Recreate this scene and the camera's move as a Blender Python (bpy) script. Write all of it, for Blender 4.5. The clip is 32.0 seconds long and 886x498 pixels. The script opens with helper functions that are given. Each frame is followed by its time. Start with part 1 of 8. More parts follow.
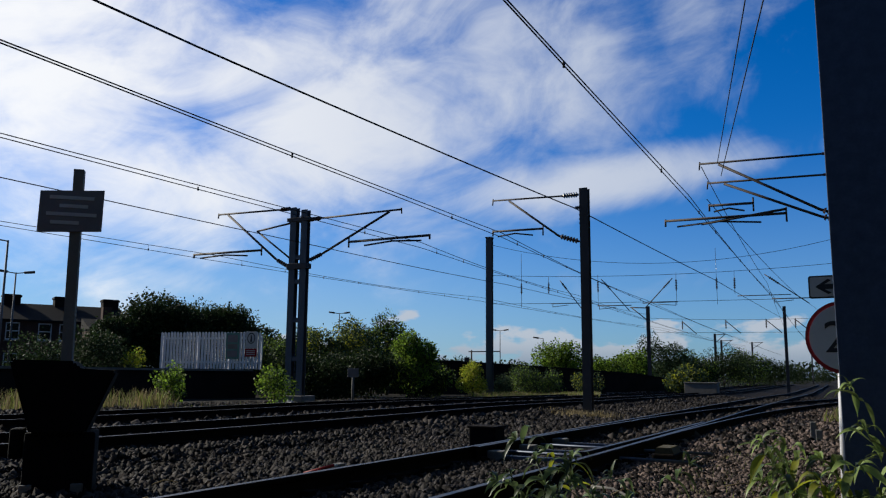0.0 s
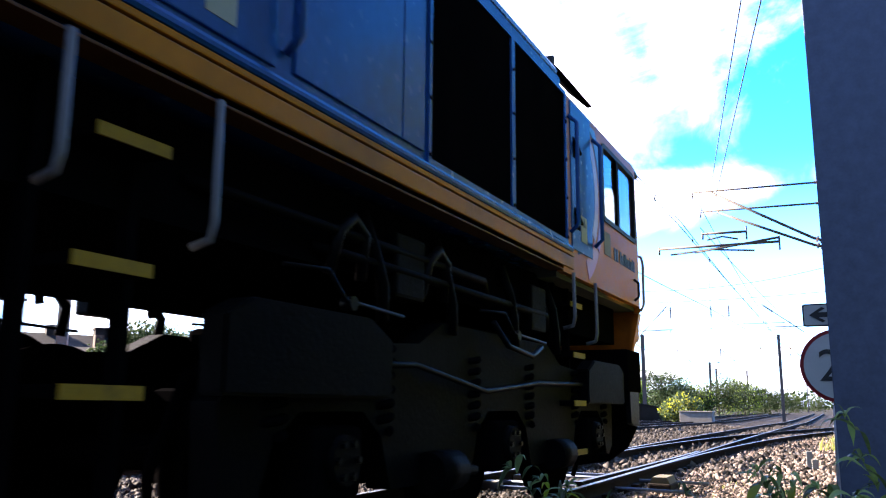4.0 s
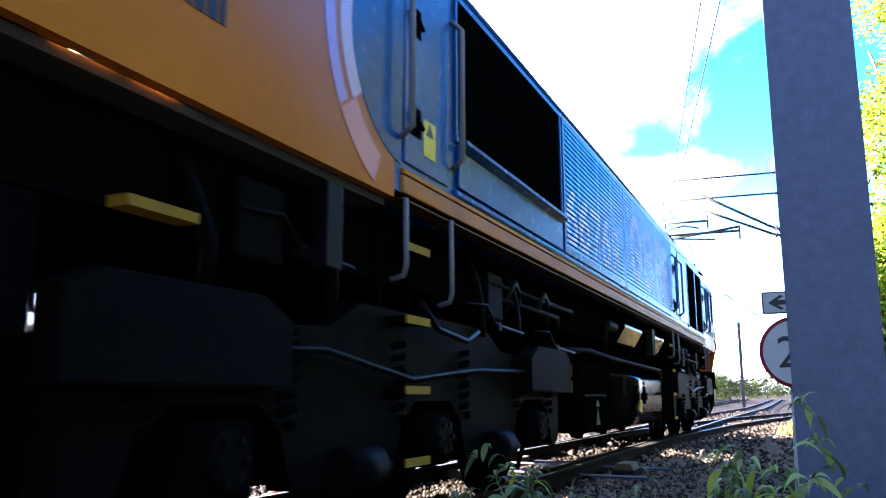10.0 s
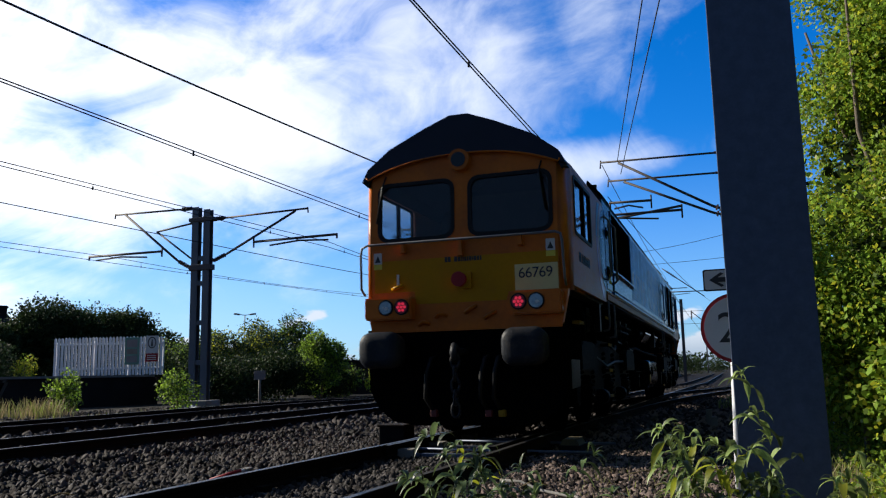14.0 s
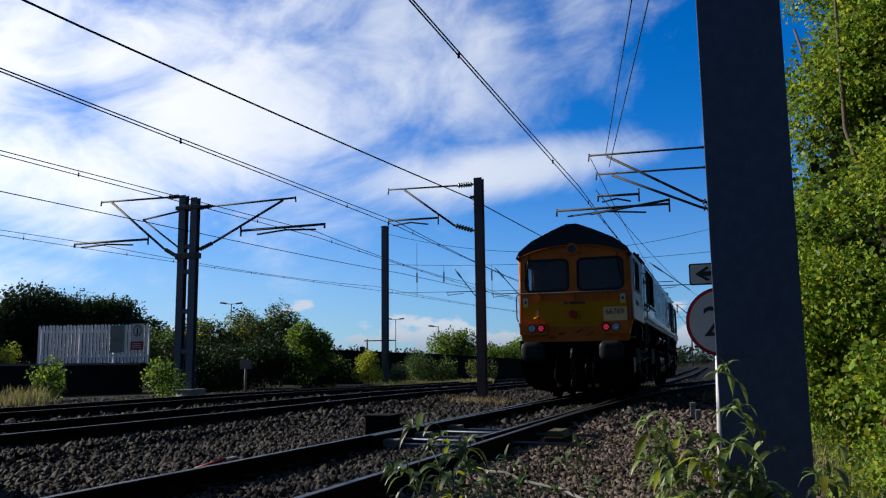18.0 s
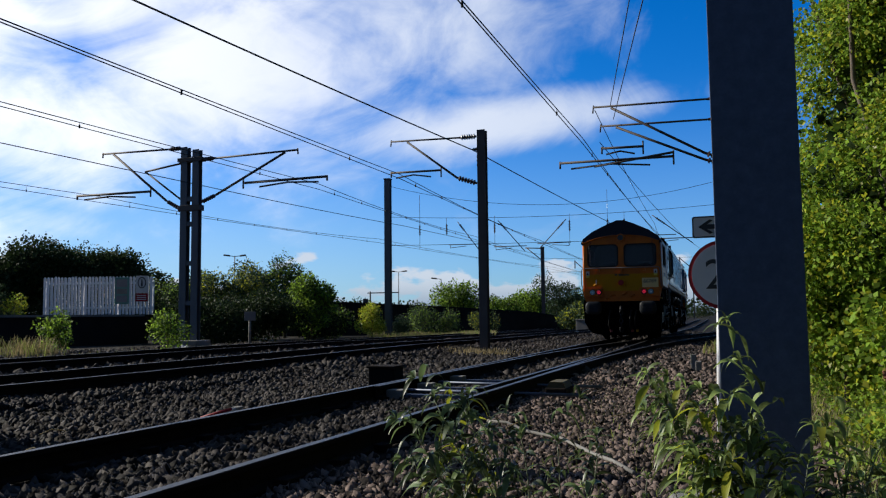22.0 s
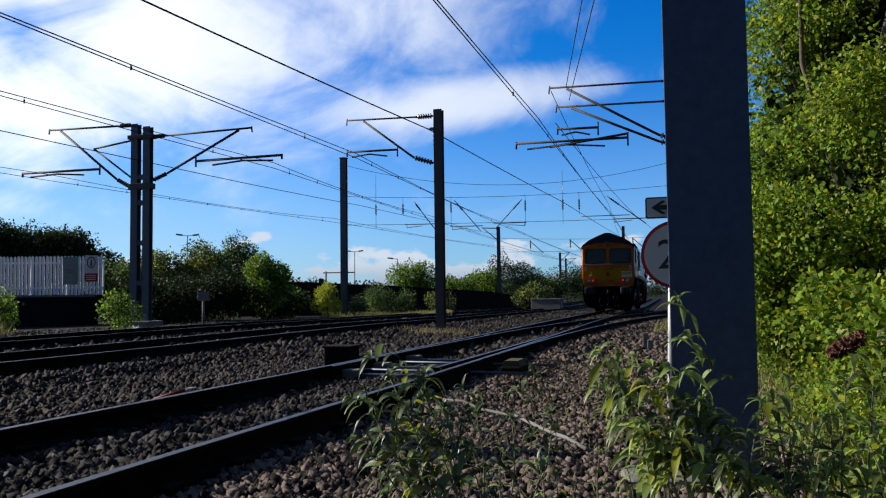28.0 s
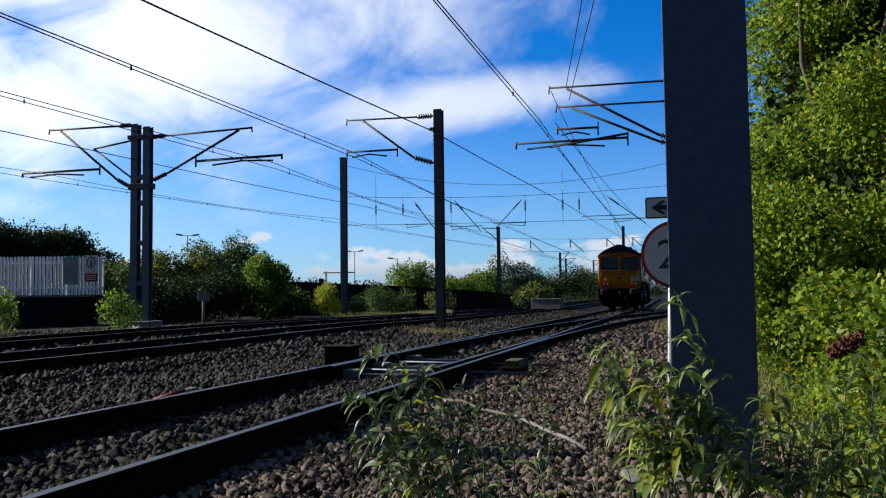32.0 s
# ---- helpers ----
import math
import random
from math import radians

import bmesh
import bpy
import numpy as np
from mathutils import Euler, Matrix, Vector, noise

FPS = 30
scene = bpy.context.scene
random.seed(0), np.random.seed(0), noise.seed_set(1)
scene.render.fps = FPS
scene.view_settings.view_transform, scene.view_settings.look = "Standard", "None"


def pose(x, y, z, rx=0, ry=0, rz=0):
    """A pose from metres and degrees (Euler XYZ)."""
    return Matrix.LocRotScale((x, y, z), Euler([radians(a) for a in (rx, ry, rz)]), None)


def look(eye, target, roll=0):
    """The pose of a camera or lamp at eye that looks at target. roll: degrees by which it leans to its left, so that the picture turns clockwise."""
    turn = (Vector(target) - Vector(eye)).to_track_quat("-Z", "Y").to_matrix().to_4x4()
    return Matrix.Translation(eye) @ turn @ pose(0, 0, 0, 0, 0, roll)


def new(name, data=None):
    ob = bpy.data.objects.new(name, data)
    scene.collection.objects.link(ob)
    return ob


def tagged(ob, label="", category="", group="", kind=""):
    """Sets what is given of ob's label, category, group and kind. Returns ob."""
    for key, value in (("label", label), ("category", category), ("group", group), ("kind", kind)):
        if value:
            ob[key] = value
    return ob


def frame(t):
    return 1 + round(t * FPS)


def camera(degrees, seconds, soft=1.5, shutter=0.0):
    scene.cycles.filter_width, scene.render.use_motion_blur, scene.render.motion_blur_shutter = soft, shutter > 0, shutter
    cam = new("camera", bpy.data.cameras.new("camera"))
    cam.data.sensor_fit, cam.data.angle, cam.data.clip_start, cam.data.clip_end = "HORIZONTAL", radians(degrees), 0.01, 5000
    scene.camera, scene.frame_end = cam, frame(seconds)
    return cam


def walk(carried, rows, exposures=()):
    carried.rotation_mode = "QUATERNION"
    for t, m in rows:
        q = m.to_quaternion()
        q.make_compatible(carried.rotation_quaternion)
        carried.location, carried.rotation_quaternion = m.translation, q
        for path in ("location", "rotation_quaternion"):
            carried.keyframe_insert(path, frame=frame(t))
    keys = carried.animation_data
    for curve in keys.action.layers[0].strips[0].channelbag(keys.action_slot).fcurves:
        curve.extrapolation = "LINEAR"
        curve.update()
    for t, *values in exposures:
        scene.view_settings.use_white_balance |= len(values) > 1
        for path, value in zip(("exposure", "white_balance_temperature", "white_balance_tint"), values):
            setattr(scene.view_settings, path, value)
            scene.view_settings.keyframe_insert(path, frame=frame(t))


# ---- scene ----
# The camera stands beside the line at a low height and only turns.
cam = camera(57.35, 32.0, soft=1.2, shutter=0.4)
EYE = 0.77
PATH = [
    (0, pose(0, 0, EYE, 98.80, -0.44, 26.29)),
    (0.5, pose(0, 0, EYE, 98.88, -0.39, 26.39)),
    (1, pose(0, 0, EYE, 99.05, -0.21, 26.59)),
    (1.5, pose(0, 0, EYE, 100.67, -0.60, 25.79)),
    (2, pose(0, 0, EYE, 100.82, -0.46, 26.07)),
    (2.5, pose(0, 0, EYE, 100.76, -0.52, 25.89)),
    (4.5, pose(0, 0, EYE, 100.79, -0.35, 25.86)),
    (5, pose(0, 0, EYE, 100.78, -0.23, 25.79)),
    (5.5, pose(0, 0, EYE, 100.69, -0.22, 25.57)),
    (6, pose(0, 0, EYE, 100.33, -0.29, 25.04)),
    (6.5, pose(0, 0, EYE, 100.26, -0.42, 24.86)),
    (7, pose(0, 0, EYE, 100.15, -0.50, 24.78)),
    (7.5, pose(0, 0, EYE, 100.05, -0.28, 24.52)),
    (8, pose(0, 0, EYE, 99.86, -0.55, 24.26)),
    (8.5, pose(0, 0, EYE, 99.81, -0.51, 24.37)),
    (9, pose(0, 0, EYE, 99.94, -0.19, 24.39)),
    (9.5, pose(0, 0, EYE, 100.17, -0.28, 24.17)),
    (10, pose(0, 0, EYE, 100.09, 0.24, 23.52)),
    (10.5, pose(0, 0, EYE, 100.17, 0.33, 23.69)),
    (11, pose(0, 0, EYE, 99.99, 0.64, 23.36)),
    (11.5, pose(0, 0, EYE, 99.98, 0.98, 22.03)),
    (12, pose(0, 0, EYE, 99.71, 1.35, 21.19)),
    (12.5, pose(0, 0, EYE, 99.18, 1.61, 19.94)),
    (13, pose(0, 0, EYE, 97.62, 1.17, 20.10)),
    (13.5, pose(0, 0, EYE, 98.60, 1.24, 19.98)),
    (15.5, pose(0, 0, EYE, 98.63, 0.87, 19.64)),
    (16, pose(0, 0, EYE, 98.44, 0.91, 19.36)),
    (16.5, pose(0, 0, EYE, 98.32, 0.84, 19.34)),
    (17, pose(0, 0, EYE, 98.24, 0.80, 19.21)),
    (17.5, pose(0, 0, EYE, 98.04, 0.75, 19.01)),
    (18, pose(0, 0, EYE, 98.01, 0.68, 19.00)),
    (18.5, pose(0, 0, EYE, 98.05, 0.62, 19.03)),
    (19, pose(0, 0, EYE, 97.93, 0.63, 19.04)),
    (19.5, pose(0, 0, EYE, 97.11, 0.56, 19.17)),
    (20, pose(0, 0, EYE, 95.94, 0.54, 19.18)),
    (20.5, pose(0, 0, EYE, 95.13, 0.59, 19.31)),
    (21, pose(0, 0, EYE, 94.74, 0.59, 19.31)),
    (21.5, pose(0, 0, EYE, 94.73, 0.61, 19.26)),
    (22, pose(0, 0, EYE, 94.66, 0.59, 19.19)),
    (22.5, pose(0, 0, EYE, 94.56, 0.64, 19.07)),
    (23, pose(0, 0, EYE, 94.53, 0.59, 19.00)),
    (23.5, pose(0, 0, EYE, 94.53, 0.61, 18.96)),
    (24, pose(0, 0, EYE, 94.40, 0.63, 18.67)),
    (24.5, pose(0, 0, EYE, 93.47, 0.66, 17.03)),
    (25, pose(0, 0, EYE, 92.96, 0.76, 15.68)),
    (25.5, pose(0, 0, EYE, 93.14, 0.71, 15.96)),
    (27.5, pose(0, 0, EYE, 93.20, 0.70, 16.10)),
    (28, pose(0, 0, EYE, 93.20, 0.70, 16.10)),
    (28.5, pose(0, 0, EYE, 93.20, 0.70, 16.10)),
    (29, pose(0, 0, EYE, 93.20, 0.70, 16.10)),
    (29.5, pose(0, 0, EYE, 93.20, 0.71, 16.05)),
    (30, pose(0, 0, EYE, 93.20, 0.71, 16.05)),
    (30.5, pose(0, 0, EYE, 93.20, 0.70, 16.09)),
    (31, pose(0, 0, EYE, 93.20, 0.71, 16.10)),
    (31.5, pose(0, 0, EYE, 93.20, 0.71, 16.10)),
    (32, pose(0, 0, EYE, 93.20, 0.71, 16.10)),
]
EXPOSURES = [(0.0, -0.3, 6500, 8), (1.0, -0.2, 6500, 8), (1.6, 0.2, 6500, 8), (2.0, 0.8, 6500, 8), (2.5, 1.3, 6600, 8), (4.5, 3.5, 7400, 24), (9.0, 3.9, 7400, 24), (10.6, 4.2, 7700, 18), (11.0, 4.3, 7900, 16), (11.5, 3.5, 7600, 14),
             (12.0, 2.3, 7100, 12), (12.6, 1.3, 6800, 12), (13.2, 0.8, 6700, 10), (16.0, 0.0, 6500, 8), (24.0, 0.1, 6500, 8), (32.0, 0.2, 6500, 8)]
walk(cam, PATH, EXPOSURES)

# ---- light ----
SUN_AZ = 87.5       # degrees to the left of the track's direction
SUN_EL = 26.0
world = bpy.data.worlds.new("sky")
scene.world = world
world.use_nodes = True
wn, wl = world.node_tree.nodes, world.node_tree.links
wn.clear()


def wnode(kind, **kw):
    n = wn.new(kind)
    for k, v in kw.items():
        if k == "op":
            n.operation = v
        else:
            n.inputs[k.replace("_", " ")].default_value = v
    return n


def wmath(op, a, b=None, c=None, clamp=False):
    n = wn.new("ShaderNodeMath")
    n.operation, n.use_clamp = op, clamp
    for i, v in enumerate((a, b, c)):
        if v is None:
            continue
        if isinstance(v, (int, float)):
            n.inputs[i].default_value = v
        else:
            wl.new(v, n.inputs[i])
    return n.outputs[0]


def wsmooth(v, lo, hi):
    n = wn.new("ShaderNodeMapRange")
    n.interpolation_type = "SMOOTHSTEP"
    n.inputs["From Min"].default_value, n.inputs["From Max"].default_value = lo, hi
    wl.new(v, n.inputs["Value"])
    return n.outputs[0]


def build_sky():
    sky = wn.new("ShaderNodeTexSky")
    sky.sky_type, sky.sun_disc = "NISHITA", False
    sky.sun_elevation, sky.sun_rotation = radians(SUN_EL), radians(-SUN_AZ)
    sky.air_density, sky.dust_density, sky.ozone_density = 1.0, 0.4, 3.0
    deep = wn.new("ShaderNodeHueSaturation")
    deep.inputs["Saturation"].default_value, deep.inputs["Value"].default_value = 1.12, 1.0
    tint = wn.new("ShaderNodeMix")
    tint.data_type, tint.blend_type = "RGBA", "MULTIPLY"
    tint.inputs[0].default_value = 1.0
    wl.new(sky.outputs[0], tint.inputs[6])
    tint.inputs[7].default_value = (0.49, 0.86, 1.46, 1)
    wl.new(tint.outputs[2], deep.inputs["Color"])
    co = wn.new("ShaderNodeTexCoord")
    sep = wn.new("ShaderNodeSeparateXYZ")
    wl.new(co.outputs["Generated"], sep.inputs[0])
    dx, dy, dz = sep.outputs
    # azimuth to the left of +y and elevation, in degrees
    az = wmath("MULTIPLY", wmath("ARCTAN2", wmath("MULTIPLY", dx, -1), dy), 57.2958)
    el = wmath("MULTIPLY", wmath("ARCSINE", dz), 57.2958)
    # the clouds are combed out along a slanting direction across the sky
    ca, sa = math.cos(radians(16)), math.sin(radians(16))
    along = wmath("SUBTRACT", wmath("MULTIPLY", az, ca), wmath("MULTIPLY", el, sa))
    across = wmath("ADD", wmath("MULTIPLY", el, ca), wmath("MULTIPLY", az, sa))

    def field(scale, stretch, detail, rough, dist, seed):
        comb = wn.new("ShaderNodeCombineXYZ")
        wl.new(wmath("MULTIPLY", along, stretch * 0.1), comb.inputs[0])
        wl.new(wmath("MULTIPLY", across, 0.1), comb.inputs[1])
        comb.inputs[2].default_value = seed
        n = wn.new("ShaderNodeTexNoise")
        n.inputs["Scale"].default_value, n.inputs["Detail"].default_value = scale, detail
        n.inputs["Roughness"].default_value, n.inputs["Distortion"].default_value = rough, dist
        wl.new(comb.outputs[0], n.inputs["Vector"])
        return n.outputs["Fac"]

    wisps = field(1.5, 0.62, 9, 0.58, 0.7, 3.1)
    veil = field(0.6, 0.7, 5, 0.5, 0.6, 8.4)
    fine = field(5.0, 0.55, 6, 0.60, 0.9, 1.7)

    # the broad banks: (azimuth, elevation, half width, half height, lean, weight)
    banks = [(54, 20, 17, 14, 0.0, 1.05), (36, 18, 15, 8, 0.12, 0.98), (22, 24, 13, 9, 0.30, 0.70), (8, 25, 7, 9, 0.6, 0.46), (13, 13.6, 15, 2.1, -0.10, 0.95), (32, 31, 22, 6, 0.0, 0.46),
             (47, 6, 9, 2.2, 0.0, 0.5), (75, 30, 25, 30, 0.0, 1.05), (1, 14, 8, 1.4, 0.0, 0.35), (46, 12.5, 11, 5.5, 0.1, 1.0)]
    total = None
    for a0, e0, wa, we, lean, k in banks:
        da = wmath("SUBTRACT", az, a0)
        de = wmath("SUBTRACT", wmath("SUBTRACT", el, e0), wmath("MULTIPLY", da, lean))
        q = wmath("ADD", wmath("POWER", wmath("ABSOLUTE", wmath("DIVIDE", da, wa)), 2.0), wmath("POWER", wmath("ABSOLUTE", wmath("DIVIDE", de, we)), 2.0))
        g = wmath("MULTIPLY", wmath("EXPONENT", wmath("MULTIPLY", q, -1.0)), k)
        total = g if total is None else wmath("MAXIMUM", total, g)
    mix = wmath("ADD", wmath("MULTIPLY", wisps, 0.95), wmath("ADD", wmath("MULTIPLY", veil, 0.55), wmath("MULTIPLY", fine, 0.22)))
    cover = wmath("ADD", wmath("MULTIPLY", total, 0.92), wmath("SUBTRACT", wmath("MULTIPLY", mix, 1.35), 1.44))
    high = wsmooth(cover, -0.14, 0.70)
    # low heaped clouds along the horizon
    heap = wn.new("ShaderNodeTexNoise")
    heap.inputs["Scale"].default_value, heap.inputs["Detail"].default_value, heap.inputs["Roughness"].default_value = 11.0, 6, 0.5
    stretchv = wn.new("ShaderNodeMapping")
    stretchv.inputs["Scale"].default_value = (1, 1, 2.4)
    wl.new(co.outputs["Generated"], stretchv.inputs[0])
    wl.new(stretchv.outputs[0], heap.inputs["Vector"])
    top = wmath("SUBTRACT", wmath("MULTIPLY", heap.outputs["Fac"], 10.0), wmath("ADD", el, 2.2))
    low = wmath("MULTIPLY", wsmooth(top, 0.0, 0.7), 0.8)
    shade = wsmooth(el, 0.0, 3.0)

    def mixc(fac, a, b):
        m = wn.new("ShaderNodeMix")
        m.data_type = "RGBA"
        if isinstance(fac, (int, float)):
            m.inputs["Factor"].default_value = fac
        else:
            wl.new(fac, m.inputs["Factor"])
        for s, c in (("A", a), ("B", b)):
            if isinstance(c, tuple):
                m.inputs[[i for i, x in enumerate(m.inputs) if x.name == s and x.type == "RGBA"][0]].default_value = (*c, 1)
            else:
                wl.new(c, m.inputs[[i for i, x in enumerate(m.inputs) if x.name == s and x.type == "RGBA"][0]])
        return [o for o in m.outputs if o.type == "RGBA"][0]

    # an even grey-white veil over the sky overhead and behind
    off = wmath("MAXIMUM", wsmooth(el, 33.0, 60.0), wmath("MAXIMUM", wsmooth(az, 95.0, 135.0), wsmooth(wmath("MULTIPLY", az, -1.0), 18.0, 55.0)))
    veil_all = wmath("MULTIPLY", wmath("MULTIPLY", off, wsmooth(veil, 0.22, 0.5)), 0.92)
    near_sun = wsmooth(az, 5.0, 62.0)
    white = mixc(near_sun, CLOUD_FAR, CLOUD_SUN)
    lowc = mixc(shade, LOW_DARK, LOW_LIGHT)
    haze = wmath("MULTIPLY", wsmooth(wmath("MULTIPLY", el, -1.0), -17.0, -1.0), wmath("MULTIPLY_ADD", wsmooth(az, 8.0, 45.0), 0.28, 0.22))
    c1 = mixc(low, mixc(haze, deep.outputs[0], HAZE), lowc)
    c2 = mixc(veil_all, mixc(wmath("MULTIPLY", high, 0.93), c1, white), VEIL)
    bg = wn.new("ShaderNodeBackground")
    bg.inputs["Strength"].default_value = SKY_STRENGTH
    wl.new(c2, bg.inputs["Color"])
    out = wn.new("ShaderNodeOutputWorld")
    wl.new(bg.outputs[0], out.inputs[0])


SKY_STRENGTH = 0.10
CLOUD_FAR, CLOUD_SUN = (6.6, 7.3, 8.9), (12.6, 12.5, 12.6)
VEIL = (0.42, 0.70, 1.20)
HAZE = (5.2, 6.6, 8.0)
LOW_DARK, LOW_LIGHT = (2.6, 3.3, 4.6), (6.5, 6.8, 7.6)
build_sky()

sun = new("sun", bpy.data.lights.new("sun", "SUN"))
sun.data.energy, sun.data.angle, sun.data.color = 5.0, radians(0.5), (1.0, 0.93, 0.80)
sun.matrix_world = look((-math.sin(radians(SUN_AZ)) * 60, math.cos(radians(SUN_AZ)) * 60, 60 * math.tan(radians(SUN_EL))), (0, 0, 0))

# ---- materials ----
def material(name, base, rough=0.7, metal=0.0, vary=0.25, scale=6.0, fine=60.0, bump=0.15, bump_dist=0.01, dirt=None, dirt_amount=0.4, dirt_scale=1.2,
             per_object=0.0, per_island=0.0, coat=0.0, transmit=0.0, spec=0.5, sss=0.0, obj_coords=True):
    """A surface with colour variation at two scales, optional dirt of its own colour, and fine relief."""
    m = bpy.data.materials.new(name)
    m.use_nodes = True
    n, l = m.node_tree.nodes, m.node_tree.links
    b = n["Principled BSDF"]
    co = n.new("ShaderNodeTexCoord")
    vec = co.outputs["Object"]
    big, small = n.new("ShaderNodeTexNoise"), n.new("ShaderNodeTexNoise")
    big.inputs["Scale"].default_value, big.inputs["Detail"].default_value = scale, 5
    small.inputs["Scale"].default_value, small.inputs["Detail"].default_value = fine, 4
    for t in (big, small):
        l.new(vec, t.inputs["Vector"])
    mix = n.new("ShaderNodeMath")
    mix.operation = "MULTIPLY_ADD"
    l.new(big.outputs["Fac"], mix.inputs[0])
    mix.inputs[1].default_value = 0.6
    half = n.new("ShaderNodeMath")
    half.operation = "MULTIPLY"
    half.inputs[1].default_value = 0.4
    l.new(small.outputs["Fac"], half.inputs[0])
    l.new(half.outputs[0], mix.inputs[2])
    value = mix.outputs[0]
    for use, key, node in ((per_object, "Random", "ShaderNodeObjectInfo"), (per_island, "Random Per Island", "ShaderNodeNewGeometry")):
        if use:
            src = n.new(node)
            a = n.new("ShaderNodeMath")
            a.operation = "MULTIPLY_ADD"
            l.new(src.outputs[key], a.inputs[0])
            a.inputs[1].default_value = use
            off = n.new("ShaderNodeMath")
            off.operation = "ADD"
            l.new(value, off.inputs[0])
            off.inputs[1].default_value = -use / 2
            l.new(off.outputs[0], a.inputs[2])
            value = a.outputs[0]
    ramp = n.new("ShaderNodeValToRGB")
    lo = tuple(max(0.0, c * (1 - vary)) for c in base)
    hi = tuple(min(1.0, c * (1 + vary)) for c in base)
    ramp.color_ramp.elements[0].position, ramp.color_ramp.elements[1].position = 0.25, 0.75
    ramp.color_ramp.elements[0].color, ramp.color_ramp.elements[1].color = (*lo, 1), (*hi, 1)
    l.new(value, ramp.inputs[0])
    colour = ramp.outputs[0]
    if dirt:
        d = n.new("ShaderNodeTexNoise")
        d.inputs["Scale"].default_value, d.inputs["Detail"].default_value, d.inputs["Roughness"].default_value = dirt_scale, 8, 0.7
        l.new(vec, d.inputs["Vector"])
        r = n.new("ShaderNodeMapRange")
        r.inputs["From Min"].default_value, r.inputs["From Max"].default_value, r.inputs["To Max"].default_value = 0.48, 0.72, dirt_amount
        l.new(d.outputs["Fac"], r.inputs["Value"])
        x = n.new("ShaderNodeMix")
        x.data_type = "RGBA"
        l.new(r.outputs[0], x.inputs[0])
        l.new(colour, x.inputs[6])
        x.inputs[7].default_value = (*dirt, 1)
        colour = x.outputs[2]
    l.new(colour, b.inputs["Base Color"])
    rr = n.new("ShaderNodeMapRange")
    rr.inputs["To Min"].default_value, rr.inputs["To Max"].default_value = max(0.02, rough - 0.12), min(1.0, rough + 0.12)
    l.new(small.outputs["Fac"], rr.inputs["Value"])
    l.new(rr.outputs[0], b.inputs["Roughness"])
    b.inputs["Metallic"].default_value = metal
    b.inputs["Coat Weight"].default_value = coat
    b.inputs["Coat Roughness"].default_value = 0.12
    b.inputs["Specular IOR Level"].default_value = spec
    if transmit:
        tr = n.new("ShaderNodeBsdfTranslucent")
        l.new(colour, tr.inputs["Color"])
        ms = n.new("ShaderNodeMixShader")
        ms.inputs[0].default_value = transmit
        l.new(b.outputs[0], ms.inputs[1])
        l.new(tr.outputs[0], ms.inputs[2])
        l.new(ms.outputs[0], n["Material Output"].inputs["Surface"])
    if bump:
        bp = n.new("ShaderNodeBump")
        bp.inputs["Strength"].default_value, bp.inputs["Distance"].default_value = bump, bump_dist
        l.new(small.outputs["Fac"], bp.inputs["Height"])
        l.new(bp.outputs[0], b.inputs["Normal"])
    return m


def glass_material(name, tint=(0.75, 0.85, 0.9), rough=0.03):
    m = bpy.data.materials.new(name)
    m.use_nodes = True
    b = m.node_tree.nodes["Principled BSDF"]
    b.inputs["Base Color"].default_value = (*tint, 1)
    b.inputs["Roughness"].default_value = rough
    b.inputs["Transmission Weight"].default_value = 1.0
    b.inputs["IOR"].default_value = 1.45
    return m


def glow_material(name, colour, strength):
    m = bpy.data.materials.new(name)
    m.use_nodes = True
    b = m.node_tree.nodes["Principled BSDF"]
    b.inputs["Base Color"].default_value = (*colour, 1)
    b.inputs["Emission Color"].default_value = (*colour, 1)
    b.inputs["Emission Strength"].default_value = strength
    b.inputs["Roughness"].default_value = 0.2
    return m


M = {}
M["ballast"] = material("ballast", (0.020, 0.017, 0.0155), 0.95, spec=0.1, vary=0.6, scale=9, fine=90, bump=0.8, bump_dist=0.03, dirt=(0.03, 0.022, 0.018), dirt_amount=0.6, dirt_scale=0.7)
M["stone"] = material("stone", (0.038, 0.0335, 0.032), 0.85, spec=0.2, vary=0.8, scale=12, fine=70, bump=0.4, per_island=1.3, dirt=(0.05, 0.034, 0.026), dirt_amount=0.5, dirt_scale=1.0)
M["stone_brown"] = material("stone_brown", (0.108, 0.081, 0.070), 0.85, spec=0.2, vary=0.85, scale=12, fine=70, bump=0.5, per_island=1.6, dirt=(0.05, 0.036, 0.028), dirt_amount=0.5)
M["rail_side"] = material("rail_side", (0.014, 0.009, 0.007), 0.9, spec=0.06, vary=0.4, scale=5, fine=80, bump=0.3, dirt=(0.025, 0.014, 0.009), dirt_amount=0.5)
M["rail_top"] = material("rail_top", (0.085, 0.08, 0.078), 0.45, metal=0.6, spec=0.3, vary=0.3, scale=3, fine=120, bump=0.08)
M["concrete"] = material("concrete", (0.20, 0.19, 0.175), 0.85, vary=0.22, scale=3, fine=70, bump=0.3, dirt=(0.12, 0.10, 0.08), dirt_amount=0.55)
M["timber"] = material("timber", (0.016, 0.012, 0.010), 0.9, spec=0.1, vary=0.35, scale=8, fine=60, bump=0.5)
M["mast_dark"] = material("mast_dark", (0.075, 0.062, 0.06), 0.7, vary=0.3, scale=2, fine=50, bump=0.15, dirt=(0.12, 0.07, 0.05), dirt_amount=0.5)
M["galv"] = material("galv", (0.074, 0.098, 0.155), 0.5, metal=0.2, vary=0.30, scale=16, fine=60, bump=0.05, dirt=(0.05, 0.065, 0.105), dirt_amount=0.6, dirt_scale=7)
